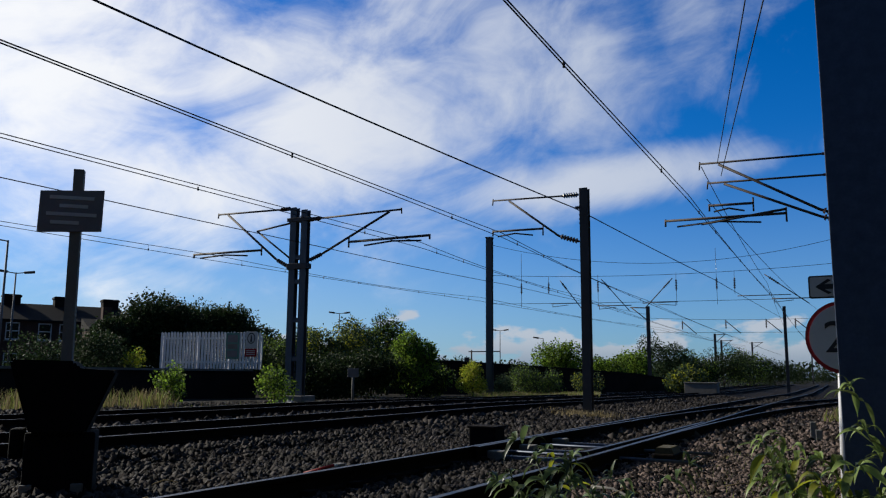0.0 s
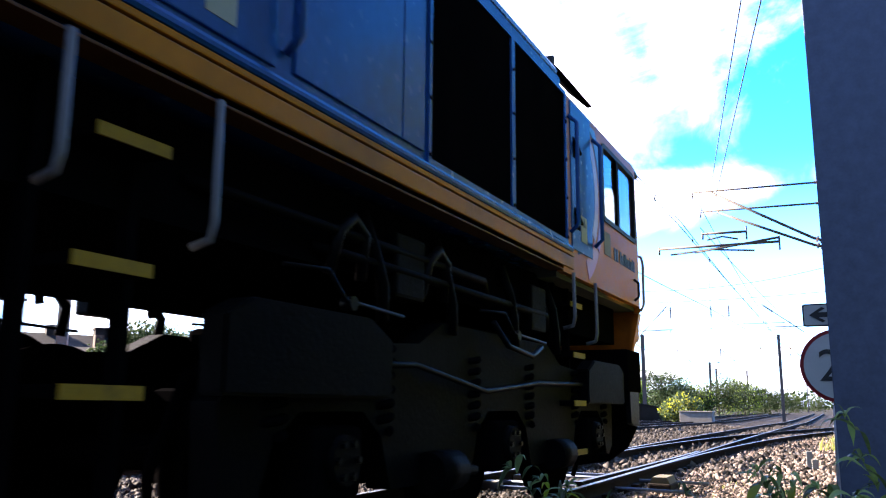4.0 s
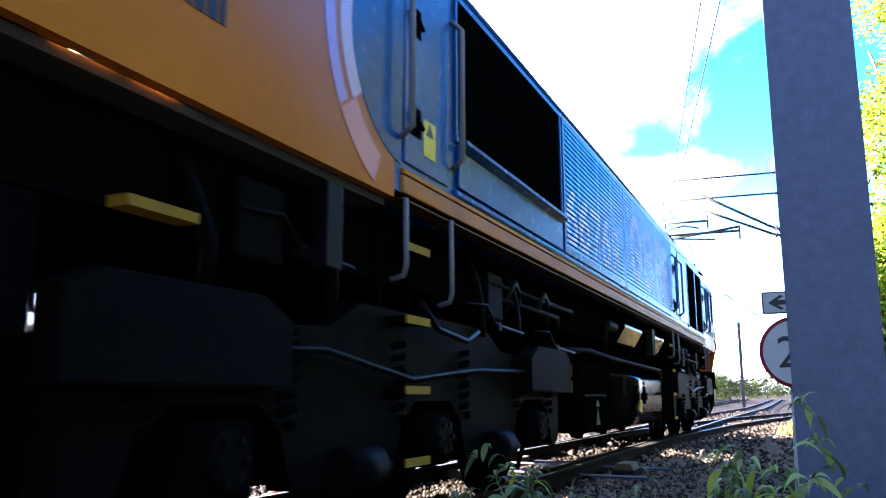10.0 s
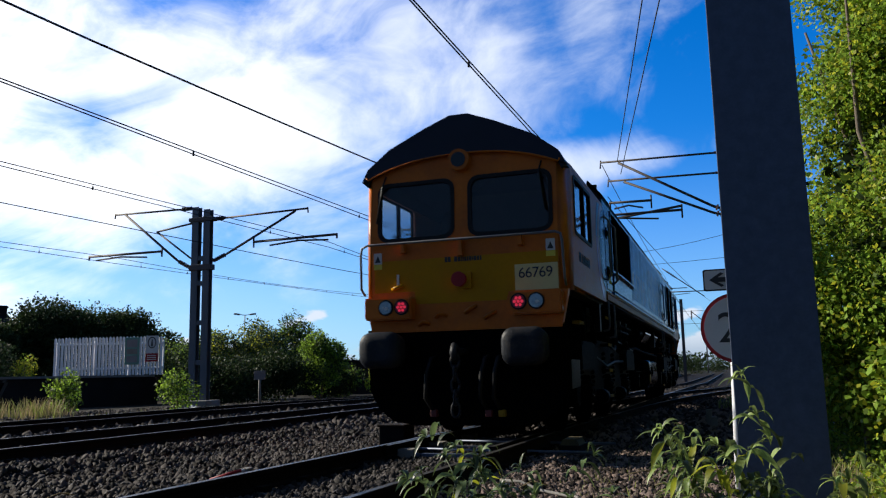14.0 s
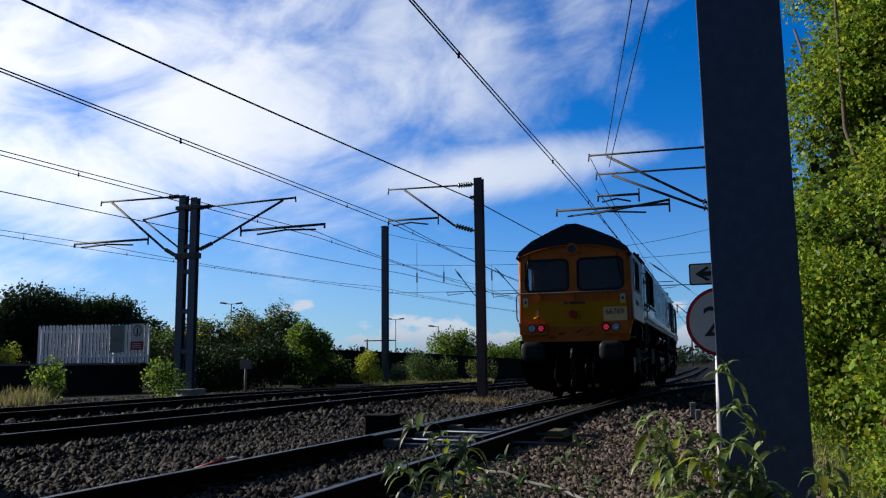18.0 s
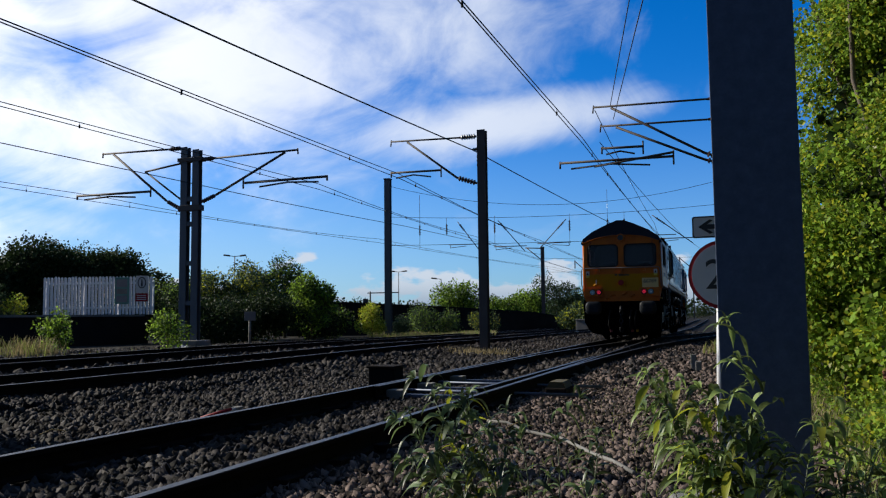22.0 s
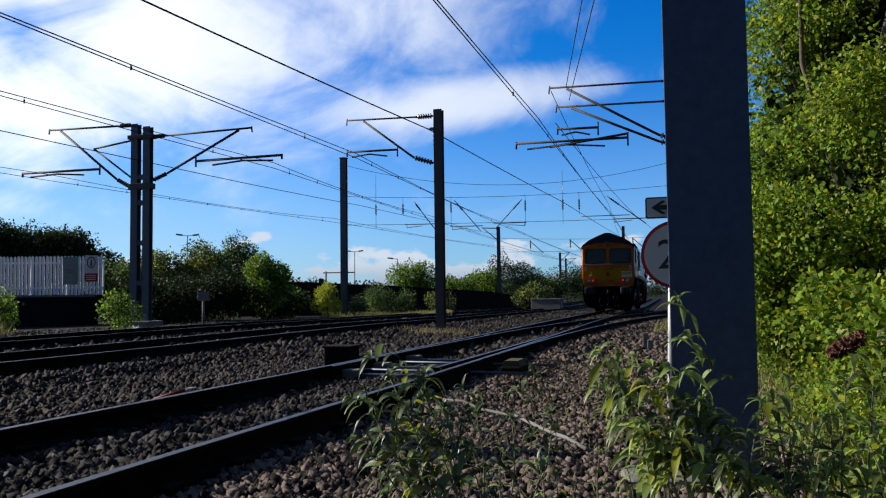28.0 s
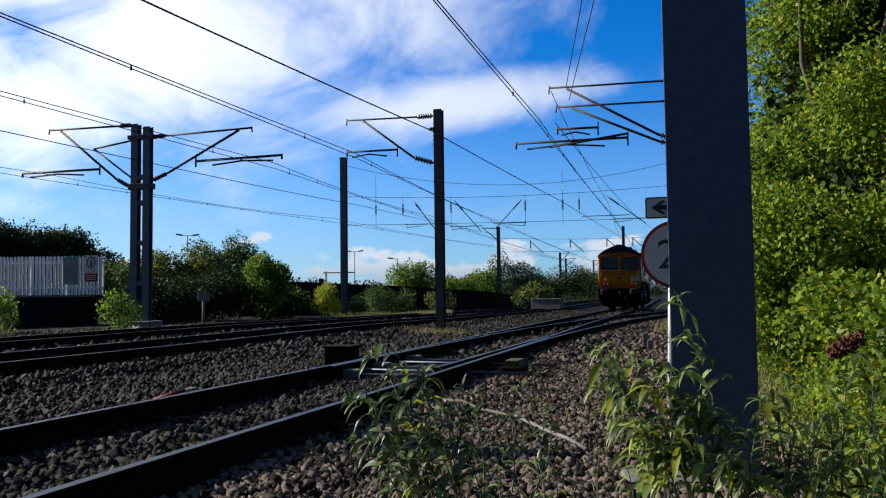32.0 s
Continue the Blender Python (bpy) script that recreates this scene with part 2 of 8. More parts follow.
M["galv_far"] = material("galv_far", (0.10, 0.11, 0.13), 0.6, metal=0.2, vary=0.15, scale=3, fine=40, bump=0.05)
M["wire"] = material("wire", (0.035, 0.03, 0.03), 0.5, metal=0.6, vary=0.2, bump=0)
M["ceramic"] = material("ceramic", (0.075, 0.045, 0.04), 0.25, vary=0.2, bump=0.05)
M["white_paint"] = material("white_paint", (0.84, 0.84, 0.86), 0.55, vary=0.1, scale=2.5, fine=30, bump=0.08, dirt=(0.35, 0.33, 0.33), dirt_amount=0.4, dirt_scale=0.9)
M["sign_white"] = material("sign_white", (0.58, 0.58, 0.57), 0.6, spec=0.2, vary=0.06, bump=0.02, dirt=(0.36, 0.35, 0.33), dirt_amount=0.4)
M["sign_red"] = material("sign_red", (0.30, 0.02, 0.025), 0.55, spec=0.2, vary=0.15, bump=0.02, dirt=(0.2, 0.05, 0.05), dirt_amount=0.4)
M["sign_black"] = material("sign_black", (0.02, 0.02, 0.022), 0.5, vary=0.2, bump=0.02)
M["sign_green"] = material("sign_green", (0.10, 0.24, 0.20), 0.35, vary=0.3, scale=3, bump=0.02)
M["platform"] = material("platform", (0.16, 0.15, 0.145), 0.9, vary=0.25, scale=2, fine=60, bump=0.3)
M["brick_dark"] = material("brick_dark", (0.02, 0.016, 0.015), 0.9, spec=0.1, vary=0.35, scale=1.2, fine=25, bump=0.3, dirt=(0.025, 0.02, 0.019), dirt_amount=0.7)
M["brick"] = material("brick", (0.07, 0.04, 0.032), 0.9, spec=0.2, vary=0.35, scale=2, fine=30, bump=0.3, dirt=(0.04, 0.032, 0.03), dirt_amount=0.5)
M["slate"] = material("slate", (0.016, 0.016, 0.018), 0.85, spec=0.1, vary=0.25, scale=2, fine=20, bump=0.2)
M["soil"] = material("soil", (0.024, 0.021, 0.015), 0.95, spec=0.1, vary=0.5, scale=3, fine=40, bump=0.5, bump_dist=0.03)
M["grass"] = material("grass", (0.22, 0.26, 0.06), 0.7, vary=0.4, scale=2, fine=20, bump=0, per_island=0.8, transmit=0.4)
M["straw"] = material("straw", (0.34, 0.27, 0.14), 0.8, vary=0.35, scale=2, fine=20, bump=0, per_island=0.8, transmit=0.3)
M["leaf"] = material("leaf", (0.20, 0.31, 0.04), 0.5, vary=0.5, scale=1.2, fine=14, bump=0, spec=0.12, per_island=1.0, transmit=0.5)
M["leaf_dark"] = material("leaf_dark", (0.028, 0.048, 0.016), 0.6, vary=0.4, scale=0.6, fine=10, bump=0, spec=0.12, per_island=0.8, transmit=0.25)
M["leaf_grey"] = material("leaf_grey", (0.06, 0.095, 0.045), 0.6, vary=0.4, scale=0.6, fine=10, bump=0, spec=0.12, per_island=0.8, transmit=0.3)
M["leaf_yellow"] = material("leaf_yellow", (0.40, 0.42, 0.035), 0.5, vary=0.35, scale=2, fine=20, bump=0, per_island=0.7, transmit=0.5)
M["shoot"] = material("shoot", (0.20, 0.265, 0.075), 0.42, vary=0.65, scale=8, fine=60, bump=0.1, per_island=1.1, transmit=0.45)
# darker copy of the shoot leaves, with the left bush's shade in its colour
M["shoot_shaded"] = material("shoot_shaded", (0.105, 0.15, 0.055), 0.42, vary=0.55, scale=8, fine=60, bump=0.1, per_island=1.2, transmit=0.35)
M["shoot_pale"] = material("shoot_pale", (0.24, 0.27, 0.17), 0.6, vary=0.2, scale=8, fine=60, bump=0.1, transmit=0.3)
M["bark"] = material("bark", (0.12, 0.095, 0.07), 0.9, vary=0.35, scale=6, fine=50, bump=0.5)
M["flower"] = material("flower", (0.16, 0.06, 0.035), 0.9, vary=0.4, scale=30, fine=120, bump=0.3, per_island=0.6)
M["yellow_dirty"] = material("yellow_dirty", (0.09, 0.07, 0.028), 0.85, vary=0.4, scale=6, bump=0.1, dirt=(0.03, 0.025, 0.018), dirt_amount=0.8, dirt_scale=6)
M["board"] = material("board", (0.20, 0.19, 0.20), 0.6, vary=0.15, bump=0.05)
M["black_box"] = material("black_box", (0.005, 0.005, 0.006), 0.8, spec=0.1, vary=0.3, bump=0.1)
M["loco_blue"] = material("loco_blue", (0.002, 0.070, 0.250), 0.24, spec=0.16, vary=0.2, scale=1.2, fine=12, bump=0, dirt=(0.005, 0.024, 0.055), dirt_amount=0.5, dirt_scale=1.3)
M["loco_blue_dark"] = material("loco_blue_dark", (0.005, 0.009, 0.022), 0.5, spec=0.3, vary=0.25, scale=1.5, fine=25, bump=0.05)
M["loco_orange"] = material("loco_orange", (0.52, 0.130, 0.010), 0.36, spec=0.2, vary=0.2, scale=1.4, fine=20, bump=0, dirt=(0.28, 0.075, 0.018), dirt_amount=0.6, dirt_scale=1.8)
M["loco_sill"] = material("loco_sill", (0.44, 0.145, 0.006), 0.45, spec=0.08, vary=0.22, scale=2, fine=20, bump=0, dirt=(0.20, 0.085, 0.015), dirt_amount=0.65, dirt_scale=2.5)
M["loco_yellow"] = material("loco_yellow", (0.46, 0.205, 0.0015), 0.4, spec=0.12, vary=0.14, scale=2, fine=25, bump=0, dirt=(0.33, 0.135, 0.008), dirt_amount=0.6, dirt_scale=2.0)
M["loco_cream"] = material("loco_cream", (0.66, 0.52, 0.22), 0.4, vary=0.08, bump=0)
M["loco_pink"] = material("loco_pink", (0.62, 0.16, 0.20), 0.35, vary=0.15, bump=0.02, coat=0.3)
M["loco_sky"] = material("loco_sky", (0.05, 0.24, 0.60), 0.35, spec=0.2, vary=0.15, bump=0)
M["loco_letter"] = material("loco_letter", (0.50, 0.18, 0.065), 0.26, spec=0.30, vary=0.14, scale=3, fine=30, bump=0)
# the near-black underframe colours hold the shade under the body as well as grime
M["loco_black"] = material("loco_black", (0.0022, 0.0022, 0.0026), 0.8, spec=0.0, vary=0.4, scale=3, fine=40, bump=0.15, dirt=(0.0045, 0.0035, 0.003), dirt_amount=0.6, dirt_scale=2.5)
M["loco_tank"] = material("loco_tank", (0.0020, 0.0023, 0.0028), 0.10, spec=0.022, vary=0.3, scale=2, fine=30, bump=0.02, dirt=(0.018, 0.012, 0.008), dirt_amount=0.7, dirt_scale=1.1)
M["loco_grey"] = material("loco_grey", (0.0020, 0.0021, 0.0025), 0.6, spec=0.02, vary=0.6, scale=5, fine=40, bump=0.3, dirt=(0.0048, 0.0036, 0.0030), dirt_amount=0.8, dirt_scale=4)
M["sill_lip"] = material("sill_lip", (0.10, 0.035, 0.012), 0.6, spec=0.2, vary=0.3, bump=0.05)
M["rubber"] = material("rubber", (0.008, 0.008, 0.008), 0.5, spec=0.2, vary=0.2, bump=0.05)
M["chrome"] = material("chrome", (0.13, 0.13, 0.14), 0.45, spec=0.3, vary=0.25, bump=0.02, dirt=(0.05, 0.047, 0.045), dirt_amount=0.5, dirt_scale=6)
M["step_yellow"] = material("step_yellow", (0.30, 0.17, 0.012), 0.7, spec=0.2, vary=0.2, scale=8, bump=0.1, dirt=(0.09, 0.06, 0.02), dirt_amount=0.6, dirt_scale=8)
M["buffer"] = material("buffer", (0.014, 0.0165, 0.022), 0.5, spec=0.15, vary=0.5, scale=5, fine=50, bump=0.3, dirt=(0.05, 0.044, 0.038), dirt_amount=0.8, dirt_scale=7)
M["cab_lining"] = material("cab_lining", (0.05, 0.05, 0.052), 0.8, spec=0.2, vary=0.2, bump=0.05)
M["glass"] = glass_material("glass", (0.55, 0.62, 0.66))
M["glass_dark"] = material("glass_dark", (0.010, 0.012, 0.015), 0.08, vary=0.1, bump=0)
M["lens"] = glass_material("lens", (0.9, 0.95, 1.0), 0.1)
M["lamp_silver"] = material("lamp_silver", (0.26, 0.36, 0.42), 0.22, metal=0.6, vary=0.35, scale=30, bump=0.3)
M["tail_red"] = material("tail_red", (0.30, 0.012, 0.035), 0.2, vary=0.1, bump=0)
M["diode_red"] = glow_material("diode_red", (1.0, 0.03, 0.08), 0.36)
M["sticker_yellow"] = material("sticker_yellow", (0.68, 0.55, 0.05), 0.5, vary=0.05, bump=0)
# darkened like loco_grey: the shade under the body is in its colour
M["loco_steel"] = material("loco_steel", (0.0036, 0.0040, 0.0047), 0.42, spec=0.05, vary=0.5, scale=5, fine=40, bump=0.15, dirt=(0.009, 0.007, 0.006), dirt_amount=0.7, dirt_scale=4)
M["loco_lilac"] = material("loco_lilac", (0.46, 0.33, 0.45), 0.4, vary=0.12, bump=0.02, coat=0.2)
M["loco_violet"] = material("loco_violet", (0.36, 0.21, 0.50), 0.4, vary=0.12, bump=0.02, coat=0.2)


def sheen_paint():
    """Orange paint, a lilac sky reflection put into its colour towards windows and door."""
    m = material("loco_sheen", (0.56, 0.165, 0.018), 0.34, spec=0.035, vary=0.14, scale=1.4, fine=20, bump=0)
    n, l = m.node_tree.nodes, m.node_tree.links
    b = n["Principled BSDF"]
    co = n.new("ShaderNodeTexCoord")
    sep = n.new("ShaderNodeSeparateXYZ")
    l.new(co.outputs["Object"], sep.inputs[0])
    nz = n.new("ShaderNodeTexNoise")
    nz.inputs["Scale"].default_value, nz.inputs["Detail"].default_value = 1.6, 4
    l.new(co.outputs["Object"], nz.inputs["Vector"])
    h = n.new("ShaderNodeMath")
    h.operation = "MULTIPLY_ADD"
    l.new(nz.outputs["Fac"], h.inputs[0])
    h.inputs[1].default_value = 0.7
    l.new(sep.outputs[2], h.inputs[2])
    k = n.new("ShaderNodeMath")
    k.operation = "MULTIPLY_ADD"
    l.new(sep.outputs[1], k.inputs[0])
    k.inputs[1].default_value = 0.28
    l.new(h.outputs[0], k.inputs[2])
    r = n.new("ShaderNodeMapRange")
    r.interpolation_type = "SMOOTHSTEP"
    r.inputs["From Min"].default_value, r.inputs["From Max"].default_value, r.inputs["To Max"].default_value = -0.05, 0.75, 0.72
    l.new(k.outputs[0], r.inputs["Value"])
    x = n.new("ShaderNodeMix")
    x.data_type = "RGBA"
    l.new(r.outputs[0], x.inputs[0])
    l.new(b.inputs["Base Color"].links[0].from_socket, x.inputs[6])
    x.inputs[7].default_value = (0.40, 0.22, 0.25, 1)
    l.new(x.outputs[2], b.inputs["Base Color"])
    return m


M["loco_sheen"] = sheen_paint()
M["sticker_pale"] = material("sticker_pale", (0.30, 0.31, 0.22), 0.6, vary=0.15, bump=0, dirt=(0.2, 0.19, 0.12), dirt_amount=0.4)
M["mark_yellow"] = material("mark_yellow", (0.030, 0.023, 0.005), 0.6, vary=0.3, bump=0, dirt=(0.02, 0.016, 0.009), dirt_amount=0.6, dirt_scale=9)
M["hose_red"] = material("hose_red", (0.10, 0.012, 0.012), 0.6, vary=0.2, bump=0)
M["relay_green"] = material("relay_green", (0.013, 0.016, 0.014), 0.6, spec=0.05, vary=0.25, bump=0.05, dirt=(0.008, 0.0075, 0.006), dirt_amount=0.5)
M["digit_ink"] = material("digit_ink", (0.030, 0.036, 0.06), 0.5, spec=0.2, vary=0.2, bump=0)

# ---- building helpers ----
def mesh_object(name, bm, mat, smooth=False):
    me = bpy.data.meshes.new(name)
    bm.normal_update()
    bm.to_mesh(me)
    bm.free()
    for m in mat if isinstance(mat, (list, tuple)) else [mat]:
        me.materials.append(m)
    if smooth:
        me.shade_smooth()
    return new(name, me)


def part(name, bm, mat, parent, label="", smooth=False):
    ob = mesh_object(name, bm, mat, smooth)
    ob.parent = parent
    return tagged(ob, label)


def thing(name, x=0, y=0, z=0, rz=0, label="", category="", group="", kind=""):
    ob = new(name)
    ob.empty_display_size = 0.1
    ob.matrix_basis = pose(x, y, z, 0, 0, rz)
    return tagged(ob, label, category, group, kind)


def box(bm, x0, x1, y0, y1, z0, z1, bevel=0.0, mat=0):
    r = bmesh.ops.create_cube(bm, size=1.0)
    bmesh.ops.scale(bm, vec=(x1 - x0, y1 - y0, z1 - z0), verts=r["verts"])
    bmesh.ops.translate(bm, vec=((x0 + x1) / 2, (y0 + y1) / 2, (z0 + z1) / 2), verts=r["verts"])
    faces = {f for v in r["verts"] for f in v.link_faces}
    for f in faces:
        f.material_index = mat
    if bevel:
        edges = {e for v in r["verts"] for e in v.link_edges}
        out = bmesh.ops.bevel(bm, geom=list(edges), offset=bevel, segments=2, affect="EDGES", profile=0.6)
        for f in out["faces"]:
            f.material_index = mat
    return r["verts"]


def cyl(bm, a, b, r0, r1=None, sides=12, caps=True, mat=0):
    """A tapered cylinder from a to b."""
    a, b = Vector(a), Vector(b)
    r1 = r0 if r1 is None else r1
    d = (b - a).normalized()
    u = d.orthogonal().normalized()
    w = d.cross(u)
    rings = []
    for p, r in ((a, r0), (b, r1)):
        rings.append([bm.verts.new(p + (u * math.cos(q) + w * math.sin(q)) * r) for q in [2 * math.pi * i / sides for i in range(sides)]])
    for i in range(sides):
        j = (i + 1) % sides
        f = bm.faces.new((rings[0][i], rings[0][j], rings[1][j], rings[1][i]))
        f.material_index = mat
        f.smooth = sides > 6
    if caps:
        bm.faces.new(rings[0][::-1]).material_index = mat
        bm.faces.new(rings[1]).material_index = mat


def tube(bm, pts, r, sides=6, mat=0, taper=1.0):
    """A bent round bar through the points."""
    pts = [Vector(p) for p in pts]
    rings, u = [], None
    for i, p in enumerate(pts):
        d = (pts[min(i + 1, len(pts) - 1)] - pts[max(i - 1, 0)]).normalized()
        u = d.orthogonal().normalized() if u is None else (u - d * u.dot(d)).normalized()
        w = d.cross(u)
        rr = r * (1 + (taper - 1) * i / max(1, len(pts) - 1))
        rings.append([bm.verts.new(p + (u * math.cos(q) + w * math.sin(q)) * rr) for q in [2 * math.pi * k / sides for k in range(sides)]])
    for a, b in zip(rings, rings[1:]):
        for i in range(sides):
            j = (i + 1) % sides
            f = bm.faces.new((a[i], a[j], b[j], b[i]))
            f.material_index, f.smooth = mat, True
    bm.faces.new(rings[0][::-1]).material_index = mat
    bm.faces.new(rings[-1]).material_index = mat


def prism(bm, outline, axis, lo, hi, mat=0, smooth=False):
    """A flat outline (pairs) pushed along an axis. axis x: pairs are (y, z); y: (x, z); z: (x, y)."""
    def put(p, d):
        return {"x": (d, p[0], p[1]), "y": (p[0], d, p[1]), "z": (p[0], p[1], d)}[axis]
    a = [bm.verts.new(put(p, lo)) for p in outline]
    b = [bm.verts.new(put(p, hi)) for p in outline]
    n = len(outline)
    fs = [bm.faces.new((a[i], a[(i + 1) % n], b[(i + 1) % n], b[i])) for i in range(n)]
    fs += [bm.faces.new(a[::-1]), bm.faces.new(b)]
    for f in fs:
        f.material_index = mat
    for f in fs[:-2]:
        f.smooth = smooth
    bmesh.ops.recalc_face_normals(bm, faces=fs)
    return fs


def rounded(x0, x1, z0, z1, r, n=5):
    pts = []
    for cx, cz, a0 in ((x1 - r, z1 - r, 0), (x0 + r, z1 - r, 90), (x0 + r, z0 + r, 180), (x1 - r, z0 + r, 270)):
        for i in range(n + 1):
            a = radians(a0 + 90 * i / n)
            pts.append((cx + r * math.cos(a), cz + r * math.sin(a)))
    return pts


def glide(v, knots):
    """Smooth curve through (v, value) knots, with no overshoot."""
    if v <= knots[0][0]:
        a, b = knots[0], knots[1]
        return a[1] + (b[1] - a[1]) / (b[0] - a[0]) * (v - a[0])
    for a, b in zip(knots, knots[1:]):
        if v <= b[0]:
            u = (v - a[0]) / (b[0] - a[0])
            ks = [k[0] for k in knots]
            i = ks.index(a[0])
            m0 = (b[1] - knots[max(i - 1, 0)][1]) / (b[0] - knots[max(i - 1, 0)][0])
            j = min(i + 2, len(knots) - 1)
            m1 = (knots[j][1] - a[1]) / (knots[j][0] - a[0])
            h = b[0] - a[0]
            return (2 * u**3 - 3 * u**2 + 1) * a[1] + (u**3 - 2 * u**2 + u) * h * m0 + (3 * u**2 - 2 * u**3) * b[1] + (u**3 - u**2) * h * m1
    a, b = knots[-2], knots[-1]
    return b[1] + (b[1] - a[1]) / (b[0] - a[0]) * (v - b[0])


# ---- the line: centres of the tracks, as x against y ----
MAIN = [(-40, -3.60), (-12, -3.35), (0, -3.265), (4, -3.215), (8, -3.14), (12, -3.13), (16, -3.15), (22, -3.20), (50, -3.36), (160, -3.9)]
DATUM = [(-40, -5.4), (-12, -4.0), (0, -3.42), (4, -3.27), (8, -3.12), (12, -3.08), (16, -3.11), (22, -3.19), (50, -3.36), (160, -3.9)]
GRADE = [(-40, 0.0), (-12, 0.03), (0, 0.0), (8, -0.03), (16, -0.07), (30, -0.15), (50, -0.30), (75, -0.50), (160, -0.50)]
GAUGE = 0.7525      # half the distance between the rail heads' middles


def track_x(y):
    return glide(y, MAIN)


def second_x(y):
    return glide(y, DATUM) - 5.55 - 0.030 * max(0.0, 12 - y)


def third_x(y):
    return glide(y, DATUM) - 9.5 - 0.055 * max(0.0, 14 - y)


def branch_x(y):
    d = max(0.0, y - 9.0)
    return track_x(y) + (d * d / 330.0 if d < 24 else 24 * 24 / 330.0 + (d - 24) * 48 / 330.0)


def fall(y):
    """The line falls gently away from the camera."""
    return 0.0 if y < 16 else -0.0085 * (min(y, 75) - 16) ** 1.0 * min(1, (y - 16) / 12)


def track_z(y, x=0.0):
    """Rail height: the near line begins to fall at the camera, the lines beyond it later."""
    w = max(0.0, min(1.0, (x + 7.5) / 2.0))
    return glide(y, GRADE) * w + fall(y) * (1 - w)


def noise2(x, y, s=1.0):
    return noise.noise(Vector((x * s, y * s, 3.3)))


def ground_z(x, y):
    """Height of the ground; the rail heads of the near line at the camera are at 0."""
    base = track_z(y, x)
    z = base - 0.42
    for cx, top, half in ((track_x(y), -0.19, 1.35), (second_x(y), -0.19, 1.4), (third_x(y), -0.21, 1.4), (branch_x(y) if y > 14 else track_x(y), -0.19, 1.35)):
        d = abs(x - cx)
        w = 1.0 if d < half else max(0.0, 1 - (d - half) / 0.9)
        z = max(z, base - 0.42 + (top + 0.42) * w)
    if -7.5 < x < -4:
        z = max(z, base - 0.28)
    if x > -2.2:
        # the cess beside the near rail, then the bank behind it
        z = max(z, base - 0.24 + 0.0 * x)
        z += 0.20 * max(0.0, min(1.0, (x - 1.2) / 1.6)) + 0.10 * max(0.0, x - 2.8) * (1 if x < 12 else 0)
        if x >= 12:
            z += 0.92
    if x < -14.5:
        z += 0.15 * min(1, (-14.5 - x) / 3)
    if abs(x) < 30 and -5 < y < 80:
        z += 0.022 * noise2(x, y, 1.7) + 0.015 * noise2(x, y, 5.1)
    return z


def build_ground():
    """One sheet from the camera's feet to the horizon."""
    xs = [-2600, -900, -300, -120, -60] + list(np.arange(-40, -16, 1.0)) + list(np.arange(-16, 4.01, 0.22)) + list(np.arange(5, 16, 1.0)) + [20, 30, 60, 150, 400, 1000, 2600]
    ys = [-2600, -800, -200, -60, -25, -12, -6] + list(np.arange(-3, 16, 0.3)) + list(np.arange(16, 40, 0.8)) + list(np.arange(40, 120, 4.0)) + [130, 160, 220, 350, 700, 1400, 3000]
    verts = [(x, y, ground_z(x, y)) for y in ys for x in xs]
    nx = len(xs)
    faces = [(j * nx + i, j * nx + i + 1, (j + 1) * nx + i + 1, (j + 1) * nx + i) for j in range(len(ys) - 1) for i in range(nx - 1)]
    me = bpy.data.meshes.new("ground")
    me.from_pydata(verts, [], faces)
    me.materials.append(M["ballast"])
    me.materials.append(M["soil"])
    mats = []
    for f in faces:
        cx, cy = verts[f[0]][0], verts[f[0]][1]
        stony = (third_x(cy) - 2.4 < cx < max(0.9 if cy < 24 else -9.0, branch_x(cy) + 2.0)) and -40 < cy < 150
        mats.append(0 if stony else 1)
    me.polygons.foreach_set("material_index", mats)
    me.shade_smooth()
    ob = new("ground", me)
    tagged(ob, "brown-grey stony railway ground running to the horizon", "ground", kind="structure")


